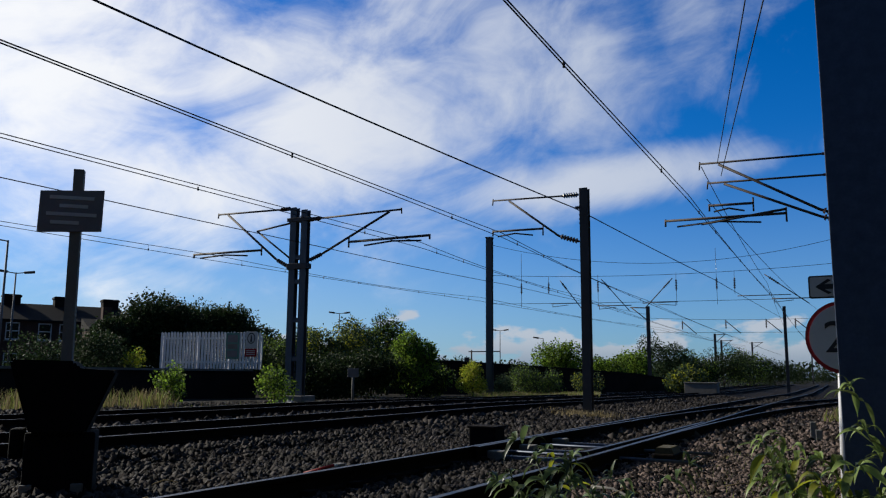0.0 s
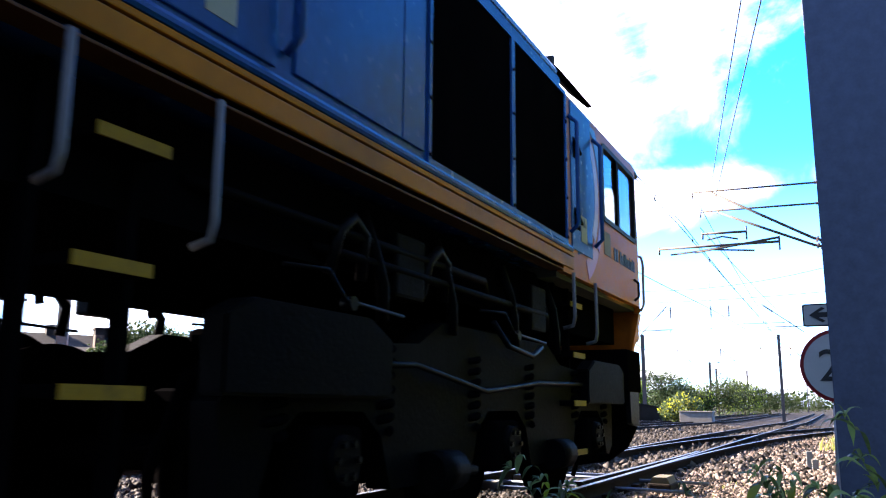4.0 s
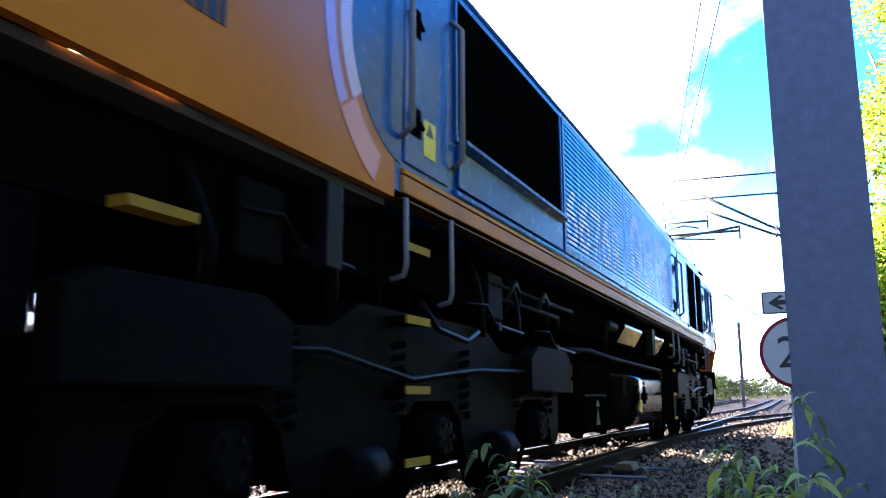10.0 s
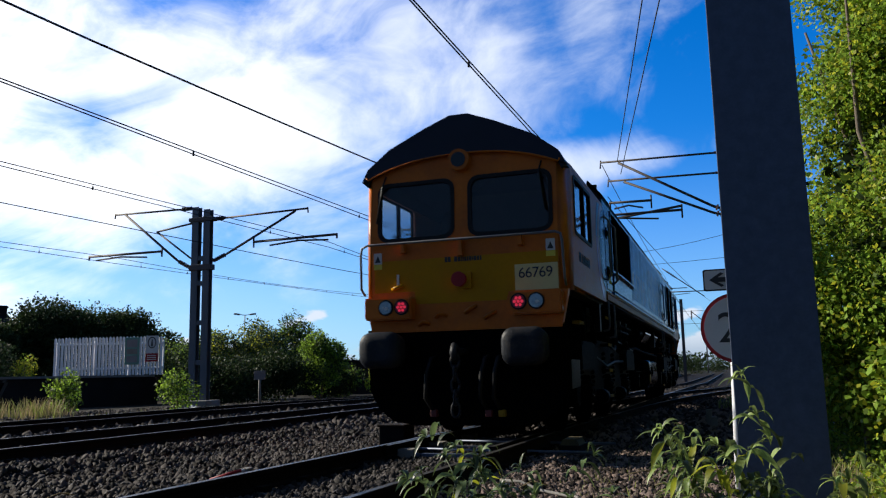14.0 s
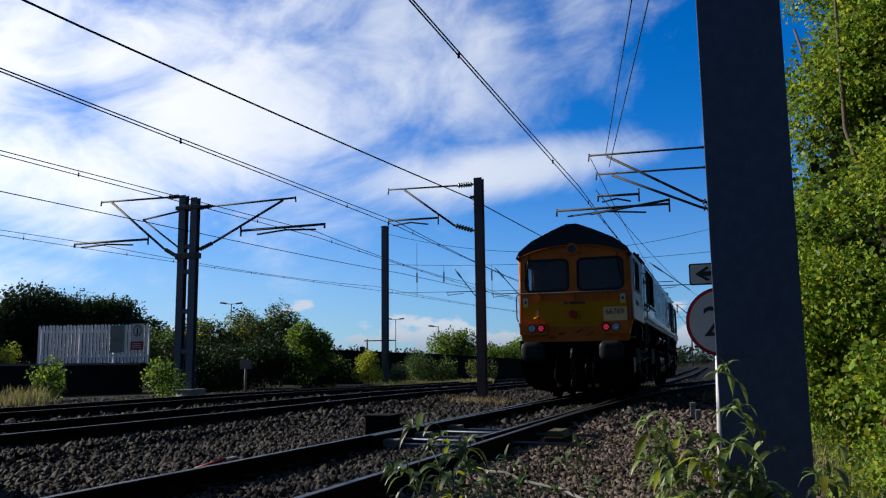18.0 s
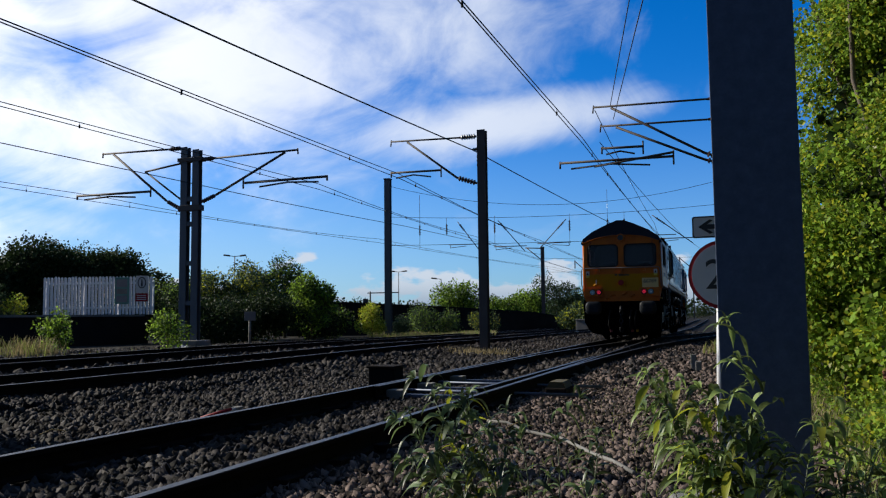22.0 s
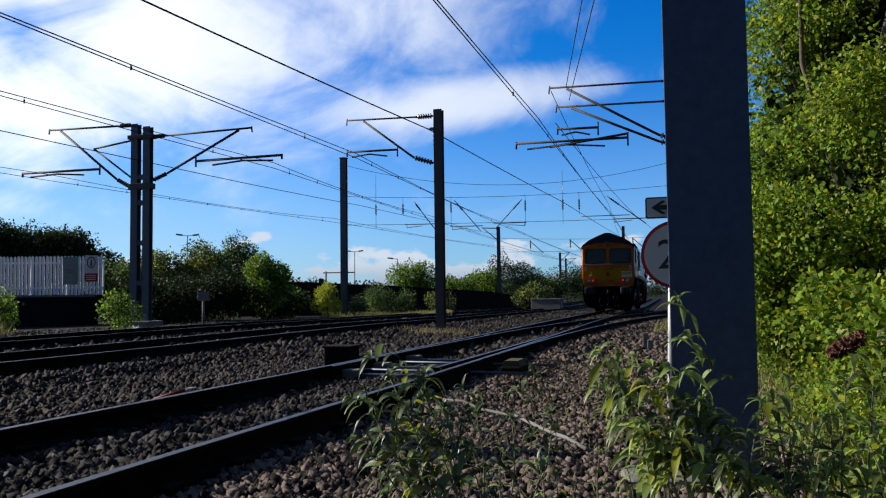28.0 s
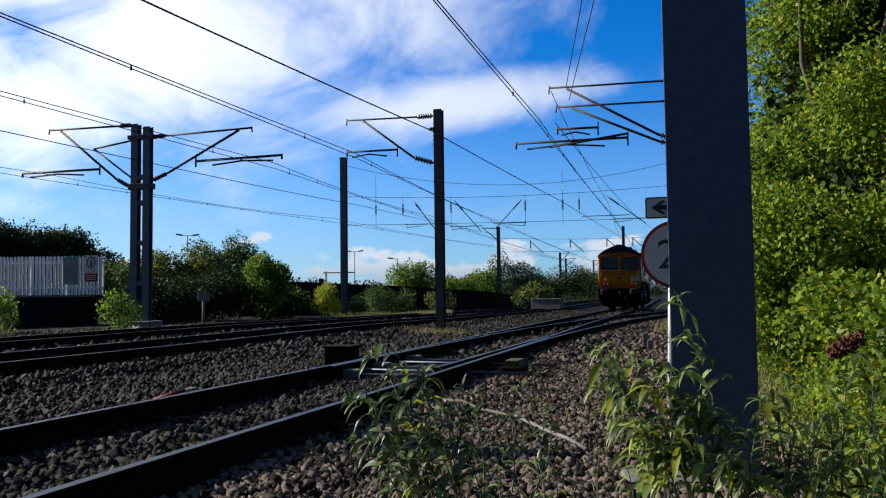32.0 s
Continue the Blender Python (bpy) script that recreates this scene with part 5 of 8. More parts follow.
                    disc(bm, lx + rr * math.cos(a), 1.60 + rr * math.sin(a), 0.019, -10.181, -10.1785, 8)
                    part("diode", bm, M["diode_red"], lamp)
    # round lamp in the brow
    bm = bmesh.new()
    yb2 = -9.96
    cyl(bm, (0, yb2 - 0.10, 3.41), (0, yb2 + 0.05, 3.41), 0.135, 0.15, 24)
    head = part("headlamp", bm, M["loco_orange"], cab, "round headlamp in an orange housing")
    bm = bmesh.new()
    cyl(bm, (0, yb2 - 0.108, 3.41), (0, yb2 - 0.101, 3.41), 0.095, 0.095, 20)
    part("lens", bm, M["glass_dark"], head)
    # front handrail and its brackets
    bm = bmesh.new()
    tube(bm, [(-1.30, -9.99, 1.78), (-1.315, -10.07, 1.85), (-1.315, -10.09, 2.28), (-1.30, -10.09, 2.37), (-1.22, -10.09, 2.405), (1.18, -10.09, 2.405), (1.245, -10.09, 2.38), (1.26, -10.09, 2.30), (1.275, -10.08, 1.85), (1.27, -9.99, 1.78)], 0.016, 8)
    part("handrail", bm, M["chrome"], cab, "long pale handrail")
    for bx in (-0.75, 0.0, 0.75):
        bm = bmesh.new()
        prism(bm, [(bx - 0.02, 2.40), (bx + 0.02, 2.40), (bx + 0.035, 2.28 if bx else 2.20), (bx - 0.035, 2.28 if bx else 2.20)], "y", -10.09, -9.995)
        part("rail_bracket", bm, M["loco_orange"], cab)
    # socket, lamp iron and jumper brackets
    bm = bmesh.new()
    box(bm, 0.0, 0.13, -10.06, -10.0, 1.80, 2.0, 0.012)
    sock = part("control_socket", bm, M["loco_yellow"], cab, "yellow socket with a red cap")
    bm = bmesh.new()
    cyl(bm, (-0.01, -10.13, 1.91), (-0.01, -10.0, 1.91), 0.092, 0.085, 14)
    part("cap", bm, M["sign_red"], sock)
    bm = bmesh.new()
    box(bm, -0.85, -0.82, -10.03, -10.006, 1.88, 2.02)
    part("lamp_iron", bm, M["sign_white"], cab)
    bm = bmesh.new()
    tube(bm, [(-0.92, -10.0, 1.84), (-0.86, -10.06, 1.85), (-0.75, -10.06, 1.88)], 0.022, 6)
    part("horn_valve", bm, M["loco_yellow"], cab)
    for bx, bz in ((-0.50, 1.42), (-0.28, 1.51), (0.10, 1.55), (0.34, 1.47)):
        bm = bmesh.new()
        tube(bm, [(bx - 0.07, -10.0, bz - 0.01 - 0.03), (bx, -10.05, bz), (bx + 0.07, -10.0, bz + (0.04 if bx > 0 else -0.03))], 0.024, 6)
        part("jumper_bracket", bm, M["loco_orange"], cab)
    # buffers
    for s in (-1, 1):
        bm = bmesh.new()
        cyl(bm, (s * 0.87, -10.32, 1.07), (s * 0.87, -9.9, 1.07), 0.16, 0.19, 16)
        shank = part("buffer", bm, M["loco_black"], cab, "large oval buffer")
        bm = bmesh.new()
        rings = []
        for y, k in ((-10.30, 0.72), (-10.33, 0.93), (-10.50, 1.0), (-10.55, 0.95), (-10.58, 0.82), (-10.59, 0.5)):
            o = rounded(-0.265 * k, 0.265 * k, -0.215 * k, 0.215 * k, 0.14 * k, 5)
            rings.append([bm.verts.new((s * 0.87 + p[0], y, 1.07 + p[1])) for p in o])
        for a, b in zip(rings, rings[1:]):
            for i in range(len(a)):
                bm.faces.new((a[i], a[(i + 1) % len(a)], b[(i + 1) % len(a)], b[i])).smooth = True
        bm.faces.new(rings[0]), bm.faces.new(rings[-1][::-1])
        bmesh.ops.recalc_face_normals(bm, faces=bm.faces[:])
        part("head", bm, M["buffer"], shank, "worn steel buffer head")
    # headstock and the rounded deflector below
    bm = bmesh.new()
    box(bm, -1.28, 1.28, -9.97, -9.3, 0.92, 1.34, 0.02)
    part("headstock", bm, M["loco_black"], cab)
    bm = bmesh.new()
    prism(bm, [(-1.26, 0.98), (-1.24, 0.60), (-1.12, 0.36), (-0.92, 0.22), (-0.6, 0.17), (0.6, 0.17), (0.92, 0.22), (1.12, 0.36), (1.24, 0.60), (1.26, 0.98)], "y", -9.98, -9.88)
    part("deflector", bm, M["loco_black"], cab)
    for s in (-1, 1):
        bm = bmesh.new()
        prism(bm, [(-9.88, 1.30), (-9.36, 1.30), (-9.42, 0.62), (-9.50, 0.60), (-9.88, 0.58)], "x", min(s * 1.22, s * 1.27), max(s * 1.22, s * 1.27))
        part("skirt", bm, M["loco_steel"], cab)
    # coupling
    bm = bmesh.new()
    tube(bm, [(0, -9.9, 1.04), (0, -10.25, 1.04), (0, -10.36, 1.10), (0, -10.40, 1.02), (0, -10.33, 0.93)], 0.045, 8)
    part("coupling_hook", bm, M["buffer"], cab, "steel drawhook")
    for k in range(5):
        bm = bmesh.new()
        z = 0.93 - 0.14 * k
        tube(bm, arc_loop(0.0, -10.34, z, 0.05, 0.085, k % 2), 0.018, 6)
        part("chain_link", bm, M["buffer"], cab)
    for hx, col in ((-0.38, M["rubber"]), (0.30, M["rubber"]), (0.46, M["rubber"])):
        bm = bmesh.new()
        tube(bm, [(hx, -9.95, 0.98), (hx, -10.12, 0.96), (hx - 0.03, -10.20, 0.78), (hx - 0.05, -10.18, 0.5), (hx + 0.02, -10.08, 0.34)], 0.028, 7)
        ob = part("air_hose", bm, col, cab)
        bm = bmesh.new()
        box(bm, hx - 0.02, hx + 0.06, -10.12, -10.04, 0.28, 0.36, 0.01)
        part("cock", bm, M["step_yellow"] if hx > 0.4 else M["hose_red"], ob)
    # the trailing end stands out a little farther than the leading end
    if e < 0:
        for ob in cab.children_recursive:
            for v in ob.data.vertices:
                if v.co.y < -9.70:
                    v.co.y -= 0.09
    else:
        for ob in cab.children_recursive:
            for v in ob.data.vertices:
                if v.co.y < -9.80:
                    v.co.y += 0.12
    return cab


def arc_loop(x, y, z, r, h, turned):
    pts = []
    for i in range(13):
        a = 2 * math.pi * i / 12
        p = (r * math.cos(a), h * math.sin(a))
        pts.append((x + (0 if turned else p[0]), y + (p[0] if turned else 0), z + p[1]))
    return pts


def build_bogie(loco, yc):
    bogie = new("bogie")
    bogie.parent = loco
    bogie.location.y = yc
    tagged(bogie, "grimy three-axle bogie in shade-darkened colours")
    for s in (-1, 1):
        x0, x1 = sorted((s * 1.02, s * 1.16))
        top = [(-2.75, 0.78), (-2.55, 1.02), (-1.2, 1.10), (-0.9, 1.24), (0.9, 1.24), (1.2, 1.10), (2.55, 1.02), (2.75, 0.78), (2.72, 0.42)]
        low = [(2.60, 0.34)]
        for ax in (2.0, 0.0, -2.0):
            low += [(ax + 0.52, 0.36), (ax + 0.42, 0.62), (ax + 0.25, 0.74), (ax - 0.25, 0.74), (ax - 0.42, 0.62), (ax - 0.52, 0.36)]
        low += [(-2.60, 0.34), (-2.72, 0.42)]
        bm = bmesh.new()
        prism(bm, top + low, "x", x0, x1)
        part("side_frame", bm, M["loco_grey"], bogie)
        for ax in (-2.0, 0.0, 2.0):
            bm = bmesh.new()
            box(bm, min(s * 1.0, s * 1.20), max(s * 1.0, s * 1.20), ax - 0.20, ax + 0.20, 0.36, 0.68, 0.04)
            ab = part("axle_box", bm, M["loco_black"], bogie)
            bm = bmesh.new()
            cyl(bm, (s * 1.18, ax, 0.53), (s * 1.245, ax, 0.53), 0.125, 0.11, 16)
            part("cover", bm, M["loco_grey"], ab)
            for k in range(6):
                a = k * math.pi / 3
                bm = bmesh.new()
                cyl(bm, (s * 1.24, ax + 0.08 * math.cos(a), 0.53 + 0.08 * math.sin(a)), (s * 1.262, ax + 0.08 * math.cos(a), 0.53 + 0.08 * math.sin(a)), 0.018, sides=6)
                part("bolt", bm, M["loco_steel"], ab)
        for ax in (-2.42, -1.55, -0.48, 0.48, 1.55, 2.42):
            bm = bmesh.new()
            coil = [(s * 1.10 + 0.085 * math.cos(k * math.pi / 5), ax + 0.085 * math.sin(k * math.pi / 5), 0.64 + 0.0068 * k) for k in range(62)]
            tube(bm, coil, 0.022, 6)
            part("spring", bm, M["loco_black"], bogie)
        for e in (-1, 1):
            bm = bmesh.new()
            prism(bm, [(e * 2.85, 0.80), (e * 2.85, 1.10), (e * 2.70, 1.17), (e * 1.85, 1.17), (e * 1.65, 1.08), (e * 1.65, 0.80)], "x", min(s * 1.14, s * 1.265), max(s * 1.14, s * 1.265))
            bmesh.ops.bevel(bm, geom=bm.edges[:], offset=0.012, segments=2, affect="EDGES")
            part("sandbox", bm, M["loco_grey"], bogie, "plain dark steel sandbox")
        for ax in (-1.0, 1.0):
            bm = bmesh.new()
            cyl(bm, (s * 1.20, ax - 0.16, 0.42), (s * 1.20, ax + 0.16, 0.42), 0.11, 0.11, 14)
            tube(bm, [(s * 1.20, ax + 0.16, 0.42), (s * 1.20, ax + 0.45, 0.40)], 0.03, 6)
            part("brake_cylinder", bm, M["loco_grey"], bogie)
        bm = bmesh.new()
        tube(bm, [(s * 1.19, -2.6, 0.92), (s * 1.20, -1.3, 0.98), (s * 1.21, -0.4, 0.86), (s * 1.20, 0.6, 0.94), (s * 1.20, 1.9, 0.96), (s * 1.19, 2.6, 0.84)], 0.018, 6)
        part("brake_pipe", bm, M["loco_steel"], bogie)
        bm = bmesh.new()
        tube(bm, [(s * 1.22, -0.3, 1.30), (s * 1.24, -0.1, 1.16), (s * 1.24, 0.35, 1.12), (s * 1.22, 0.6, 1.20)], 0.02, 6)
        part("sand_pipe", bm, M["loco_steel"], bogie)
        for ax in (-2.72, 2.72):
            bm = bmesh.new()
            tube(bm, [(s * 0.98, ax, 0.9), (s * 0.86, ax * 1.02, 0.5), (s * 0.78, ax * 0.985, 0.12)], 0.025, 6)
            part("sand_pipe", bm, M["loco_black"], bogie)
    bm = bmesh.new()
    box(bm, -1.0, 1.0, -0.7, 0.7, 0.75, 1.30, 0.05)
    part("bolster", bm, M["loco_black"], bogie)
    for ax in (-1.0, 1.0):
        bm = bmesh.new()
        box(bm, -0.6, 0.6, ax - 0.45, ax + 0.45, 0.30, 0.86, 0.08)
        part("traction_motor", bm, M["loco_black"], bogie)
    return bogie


def wheelset_mesh():
    bm = bmesh.new()
    cyl(bm, (-1.05, 0, 0), (1.05, 0, 0), 0.09, sides=12)
    for s in (-1, 1):
        cyl(bm, (s * 0.68, 0, 0), (s * 0.715, 0, 0), 0.56, 0.555, 36)
        cyl(bm, (s * 0.715, 0, 0), (s * 0.82, 0, 0), 0.532, 0.525, 36)
        cyl(bm, (s * 0.82, 0, 0), (s * 0.835, 0, 0), 0.44, 0.43, 28)
        cyl(bm, (s * 0.82, 0, 0), (s * 0.90, 0, 0), 0.15, 0.14, 16)
        for k in range(5):
            a = k * 2 * math.pi / 5
            cyl(bm, (s * 0.832, 0.30 * math.cos(a), 0.30 * math.sin(a)), (s * 0.842, 0.30 * math.cos(a), 0.30 * math.sin(a)), 0.05, sides=10)
    me = bpy.data.meshes.new("wheelset")
    bm.to_mesh(me)
    bm.free()
    me.materials.append(M["loco_black"])
    return me


def build_loco():
    loco = thing("locomotive", label="blue and orange diesel locomotive with a yellow front on rails", category="locomotive")
    y0, y1 = -7.20, 7.20
    # body shell between the cabs
    bm = bmesh.new()
    prism(bm, [(-1.316, SILL_LOW), (1.318, SILL_LOW)] + [(1.318, 3.385), (-1.318, 3.385)], "y", y0, y1)
    part("body_shell", bm, M["loco_blue"], loco, "blue body shell")
    bm = bmesh.new()
    prism(bm, BODY_ROOF, "y", y0, y1)
    part("roof", bm, M["loco_blue_dark"], loco, "dark blue roof")
    for s in (-1, 1):
        # sill: an orange web between two beads, a dark lip under it and a rolled blue fascia over it
        bm = bmesh.new()
        box(bm, min(s * 1.28, s * 1.334), max(s * 1.28, s * 1.334), -7.12, 7.44, SILL_LOW, 1.941, 0.008)
        sill = part("sill", bm, M["loco_sill"], loco, "orange-yellow sill strip")
        bm = bmesh.new()
        box(bm, min(s * 1.28, s * 1.338), max(s * 1.28, s * 1.338), -7.12, 7.44, 1.949, SILL_TOP, 0.006)
        part("bead", bm, M["loco_sill"], sill)
        bm = bmesh.new()
        box(bm, min(s * 1.20, s * 1.318), max(s * 1.20, s * 1.318), -7.10, 7.42, 1.812, 1.824, 0.003)
        part("lip", bm, M["sill_lip"], sill, "rusty brown lip")
        bm = bmesh.new()
        prism(bm, [(s * 1.30, SILL_TOP + 0.002), (s * 1.339, SILL_TOP + 0.004), (s * 1.347, 1.995), (s * 1.347, 2.012), (s * 1.339, 2.028), (s * 1.30, 2.038)], "y", -6.4, 7.40)
        part("ledge", bm, M["loco_blue"], loco)
        bm = bmesh.new()
        box(bm, min(s * 1.30, s * 1.326), max(s * 1.30, s * 1.326), -3.86, 4.88, 3.333, 3.372)
        part("cant_stripe", bm, M["loco_letter"], loco, "salmon stripe under the roof edge")
        bm = bmesh.new()
        cyl(bm, (s * 1.305, -7.1, 3.405), (s * 1.305, 7.1, 3.405), 0.028, sides=8)
        part("gutter", bm, M["loco_blue"], loco)
        w = 0.060
        if s > 0:
            num = [(-3.85 + 0.487 * i, 2.19, 0.48, 0.45, st) for i, st in enumerate((SIX, SIX, SEVEN, SIX, NINE))]
            mark = [(ly, 2.26, lw, 0.77, st) for ly, lw, st in ((-0.776, 0.86, MARK_A), (0.15, 0.88, MARK_B), (1.007, 0.91, MARK_C), (1.683, 0.65, MARK_D))]
        else:
            num = [(-1.17 - 0.487 * i, 2.19, 0.48, 0.45, st) for i, st in enumerate((SIX, SIX, SEVEN, SIX, NINE))]
            mark = [(1.66 - ly, 2.26, lw, 0.77, st) for ly, lw, st in ((-0.776, 0.86, MARK_A), (0.15, 0.88, MARK_B), (1.007, 0.91, MARK_C), (1.683, 0.65, MARK_D))]
        louvres(loco, s, -3.86, -1.12, num, w)
        louvres(loco, s, -1.08, 2.84, mark, 0.095)
        # radiator grille with upright slats over a sloping blue panel
        g = grille(loco, s, -6.36, -3.92, 2.38, 3.31, "large black radiator grille")
        bm = bmesh.new()
        box(bm, -0.004, 0.006, -0.009, 0.009, 0.0, 0.92)
        me = bpy.data.meshes.new("grille_slat")
        bm.to_mesh(me)
        bm.free()
        me.materials.append(M["loco_black"])
        for i in range(46):
            ob = new("grille_slat", me)
            ob.parent = g
            ob.location = (s * 1.328, -6.33 + 0.0524 * i, 2.385)
        bm = bmesh.new()
        prism(bm, [(s * 1.33, 2.05), (s * 1.322, 2.32), (s * 1.40, 2.35), (s * 1.40, 2.325), (s * 1.345, 2.29), (s * 1.345, 2.05)], "y", -6.36, -3.95)
        part("lower_panel", bm, M["loco_blue"], loco)
        # the two bays near the leading cab: flat black sheets stand in for their shade
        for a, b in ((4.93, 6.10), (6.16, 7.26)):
            grille(loco, s, a, b, 2.06, 3.26, "flat black sheet for the shade of an open bay in a blue frame")
        for i in range(12):
            for yy in (4.915, 6.13, 7.275):
                if i % 3 == 0:
                    bm = bmesh.new()
                    cyl(bm, (s * 1.338, yy, 2.08 + 0.106 * i), (s * 1.346, yy, 2.08 + 0.106 * i), 0.012, sides=6)
                    part("bolt", bm, M["loco_grey"], loco)
        # plain doors between the bays and the louvres
        for a, b in ((3.74, 4.62), (4.63, 4.86)):
            bm = bmesh.new()
            box(bm, min(s * 1.312, s * 1.332), max(s * 1.312, s * 1.332), a, b, 2.08, 3.30, 0.006)
            part("body_door", bm, M["loco_blue"], loco)
        # entrance doors with upright rails; black patches stand in for their shaded handle recesses
        for a, b, zlow in ((2.98, 3.62, 2.06), (-7.10, -6.50, 2.02), (7.42, 8.00, 2.02)):
            bm = bmesh.new()
            box(bm, min(s * 1.312, s * 1.331), max(s * 1.312, s * 1.331), a, b, zlow, 3.28 if a > 0 else 3.22, 0.008)
            d = part("entrance_door", bm, M["loco_blue"], loco, "blue entrance door")
            for z in (2.20, 2.80):
                bm = bmesh.new()
                box(bm, min(s * 1.325, s * 1.336), max(s * 1.325, s * 1.336), a + 0.06, a + 0.20, z, z + 0.17)
                h = part("recess_patch", bm, M["loco_black"], d)
                bm = bmesh.new()
                tube(bm, [(s * 1.34, a + 0.05, z + 0.12), (s * 1.36, a + 0.09, z + 0.10), (s * 1.355, a + 0.19, z + 0.05)], 0.013, 6)
                part("handle", bm, M["loco_black"], h)
            for yy in (a - 0.05, b + 0.06):
                bm = bmesh.new()
                tube(bm, [(s * 1.33, yy, 2.14), (s * 1.40, yy, 2.20), (s * 1.40, yy, 3.05), (s * 1.33, yy, 3.12)], 0.019, 8)
                part("grab_rail", bm, M["chrome"] if a < 0 else M["loco_blue"], d)
            bm = bmesh.new()
            box(bm, min(s * 1.331, s * 1.334), max(s * 1.331, s * 1.334), a + 0.24, a + 0.40, 2.12, 2.34)
            st = part("sticker", bm, M["sticker_yellow"] if a < 0 else M["sticker_pale"], d, "white and yellow warning sticker")
            bm = bmesh.new()
            prism(bm, [(a + 0.27, 2.25), (a + 0.37, 2.25), (a + 0.32, 2.33)], "x", min(s * 1.334, s * 1.336), max(s * 1.334, s * 1.336))
            part("triangle", bm, M["sign_black"], st)
        # steps and their rails below the doors
        for yc in (2.97, -6.82, 7.68):
            lad = new("ladder")
            lad.parent = loco
            if s < 0:
                lad.rotation_euler.z = math.pi
                lad.location.y = 2 * yc
            bm = bmesh.new()
            for dy in (-0.19, 0.19):
                box(bm, 1.08, 1.14, yc + dy - 0.02, yc + dy + 0.02, 0.36, 1.80)
            part("stile", bm, M["loco_black"], lad)
            for z in (0.42, 0.80, 1.18):
                tread_step(lad, yc, z)
            tread_step(lad, yc + 0.08, 1.60, 0.30, 1.18)
            for dy, z in ((-0.26, 1.38), (0.36, 1.30)):
                bm = bmesh.new()
                tube(bm, [(1.33, yc + dy, 1.82), (1.335, yc + dy, z + 0.08), (1.32, yc + dy, z + 0.02), (1.24, yc + dy, z)], 0.0155, 8)
                part("grab_rail", bm, M["chrome"], lad, "pale grab rail")
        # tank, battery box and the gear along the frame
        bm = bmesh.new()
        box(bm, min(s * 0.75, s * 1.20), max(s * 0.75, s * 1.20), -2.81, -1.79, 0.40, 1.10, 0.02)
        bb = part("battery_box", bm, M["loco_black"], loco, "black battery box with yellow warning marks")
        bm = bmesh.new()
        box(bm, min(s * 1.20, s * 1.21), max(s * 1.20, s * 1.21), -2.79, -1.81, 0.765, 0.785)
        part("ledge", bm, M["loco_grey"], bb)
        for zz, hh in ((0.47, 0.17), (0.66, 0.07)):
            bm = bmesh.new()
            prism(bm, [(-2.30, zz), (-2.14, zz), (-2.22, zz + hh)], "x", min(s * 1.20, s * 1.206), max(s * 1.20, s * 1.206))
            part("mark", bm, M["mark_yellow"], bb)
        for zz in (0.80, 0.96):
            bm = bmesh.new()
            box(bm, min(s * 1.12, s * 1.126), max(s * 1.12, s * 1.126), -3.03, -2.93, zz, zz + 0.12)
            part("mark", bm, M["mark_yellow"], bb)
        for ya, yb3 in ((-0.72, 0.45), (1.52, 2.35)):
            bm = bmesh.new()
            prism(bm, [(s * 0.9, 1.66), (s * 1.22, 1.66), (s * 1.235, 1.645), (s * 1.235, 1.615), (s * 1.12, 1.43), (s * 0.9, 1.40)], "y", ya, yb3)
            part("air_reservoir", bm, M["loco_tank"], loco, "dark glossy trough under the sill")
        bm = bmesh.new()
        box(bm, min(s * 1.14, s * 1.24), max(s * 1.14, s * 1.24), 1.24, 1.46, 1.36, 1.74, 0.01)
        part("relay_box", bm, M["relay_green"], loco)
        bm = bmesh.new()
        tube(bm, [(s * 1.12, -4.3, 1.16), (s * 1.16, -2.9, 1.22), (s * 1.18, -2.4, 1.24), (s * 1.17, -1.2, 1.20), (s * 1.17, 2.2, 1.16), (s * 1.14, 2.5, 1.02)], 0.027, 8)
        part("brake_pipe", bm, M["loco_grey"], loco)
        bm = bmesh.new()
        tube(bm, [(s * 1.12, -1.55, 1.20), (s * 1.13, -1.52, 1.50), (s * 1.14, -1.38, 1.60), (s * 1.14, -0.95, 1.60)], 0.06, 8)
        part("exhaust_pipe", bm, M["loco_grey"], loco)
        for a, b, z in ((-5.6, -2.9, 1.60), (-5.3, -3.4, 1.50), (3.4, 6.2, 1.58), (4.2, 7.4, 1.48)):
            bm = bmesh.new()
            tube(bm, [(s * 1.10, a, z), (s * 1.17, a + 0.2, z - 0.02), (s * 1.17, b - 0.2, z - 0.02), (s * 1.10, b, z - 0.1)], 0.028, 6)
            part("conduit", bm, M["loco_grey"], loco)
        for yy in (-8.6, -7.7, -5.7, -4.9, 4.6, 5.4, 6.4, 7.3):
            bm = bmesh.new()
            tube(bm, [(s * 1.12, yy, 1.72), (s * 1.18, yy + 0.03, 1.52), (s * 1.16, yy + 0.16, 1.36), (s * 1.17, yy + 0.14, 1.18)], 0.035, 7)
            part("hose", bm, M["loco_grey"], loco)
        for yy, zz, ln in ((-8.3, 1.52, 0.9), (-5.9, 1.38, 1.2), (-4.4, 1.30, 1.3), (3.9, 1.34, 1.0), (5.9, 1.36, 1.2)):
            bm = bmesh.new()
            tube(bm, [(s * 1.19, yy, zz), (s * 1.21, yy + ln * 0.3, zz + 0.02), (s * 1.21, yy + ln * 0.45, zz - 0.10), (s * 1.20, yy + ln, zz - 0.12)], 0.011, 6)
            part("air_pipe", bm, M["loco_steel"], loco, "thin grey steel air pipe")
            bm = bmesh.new()
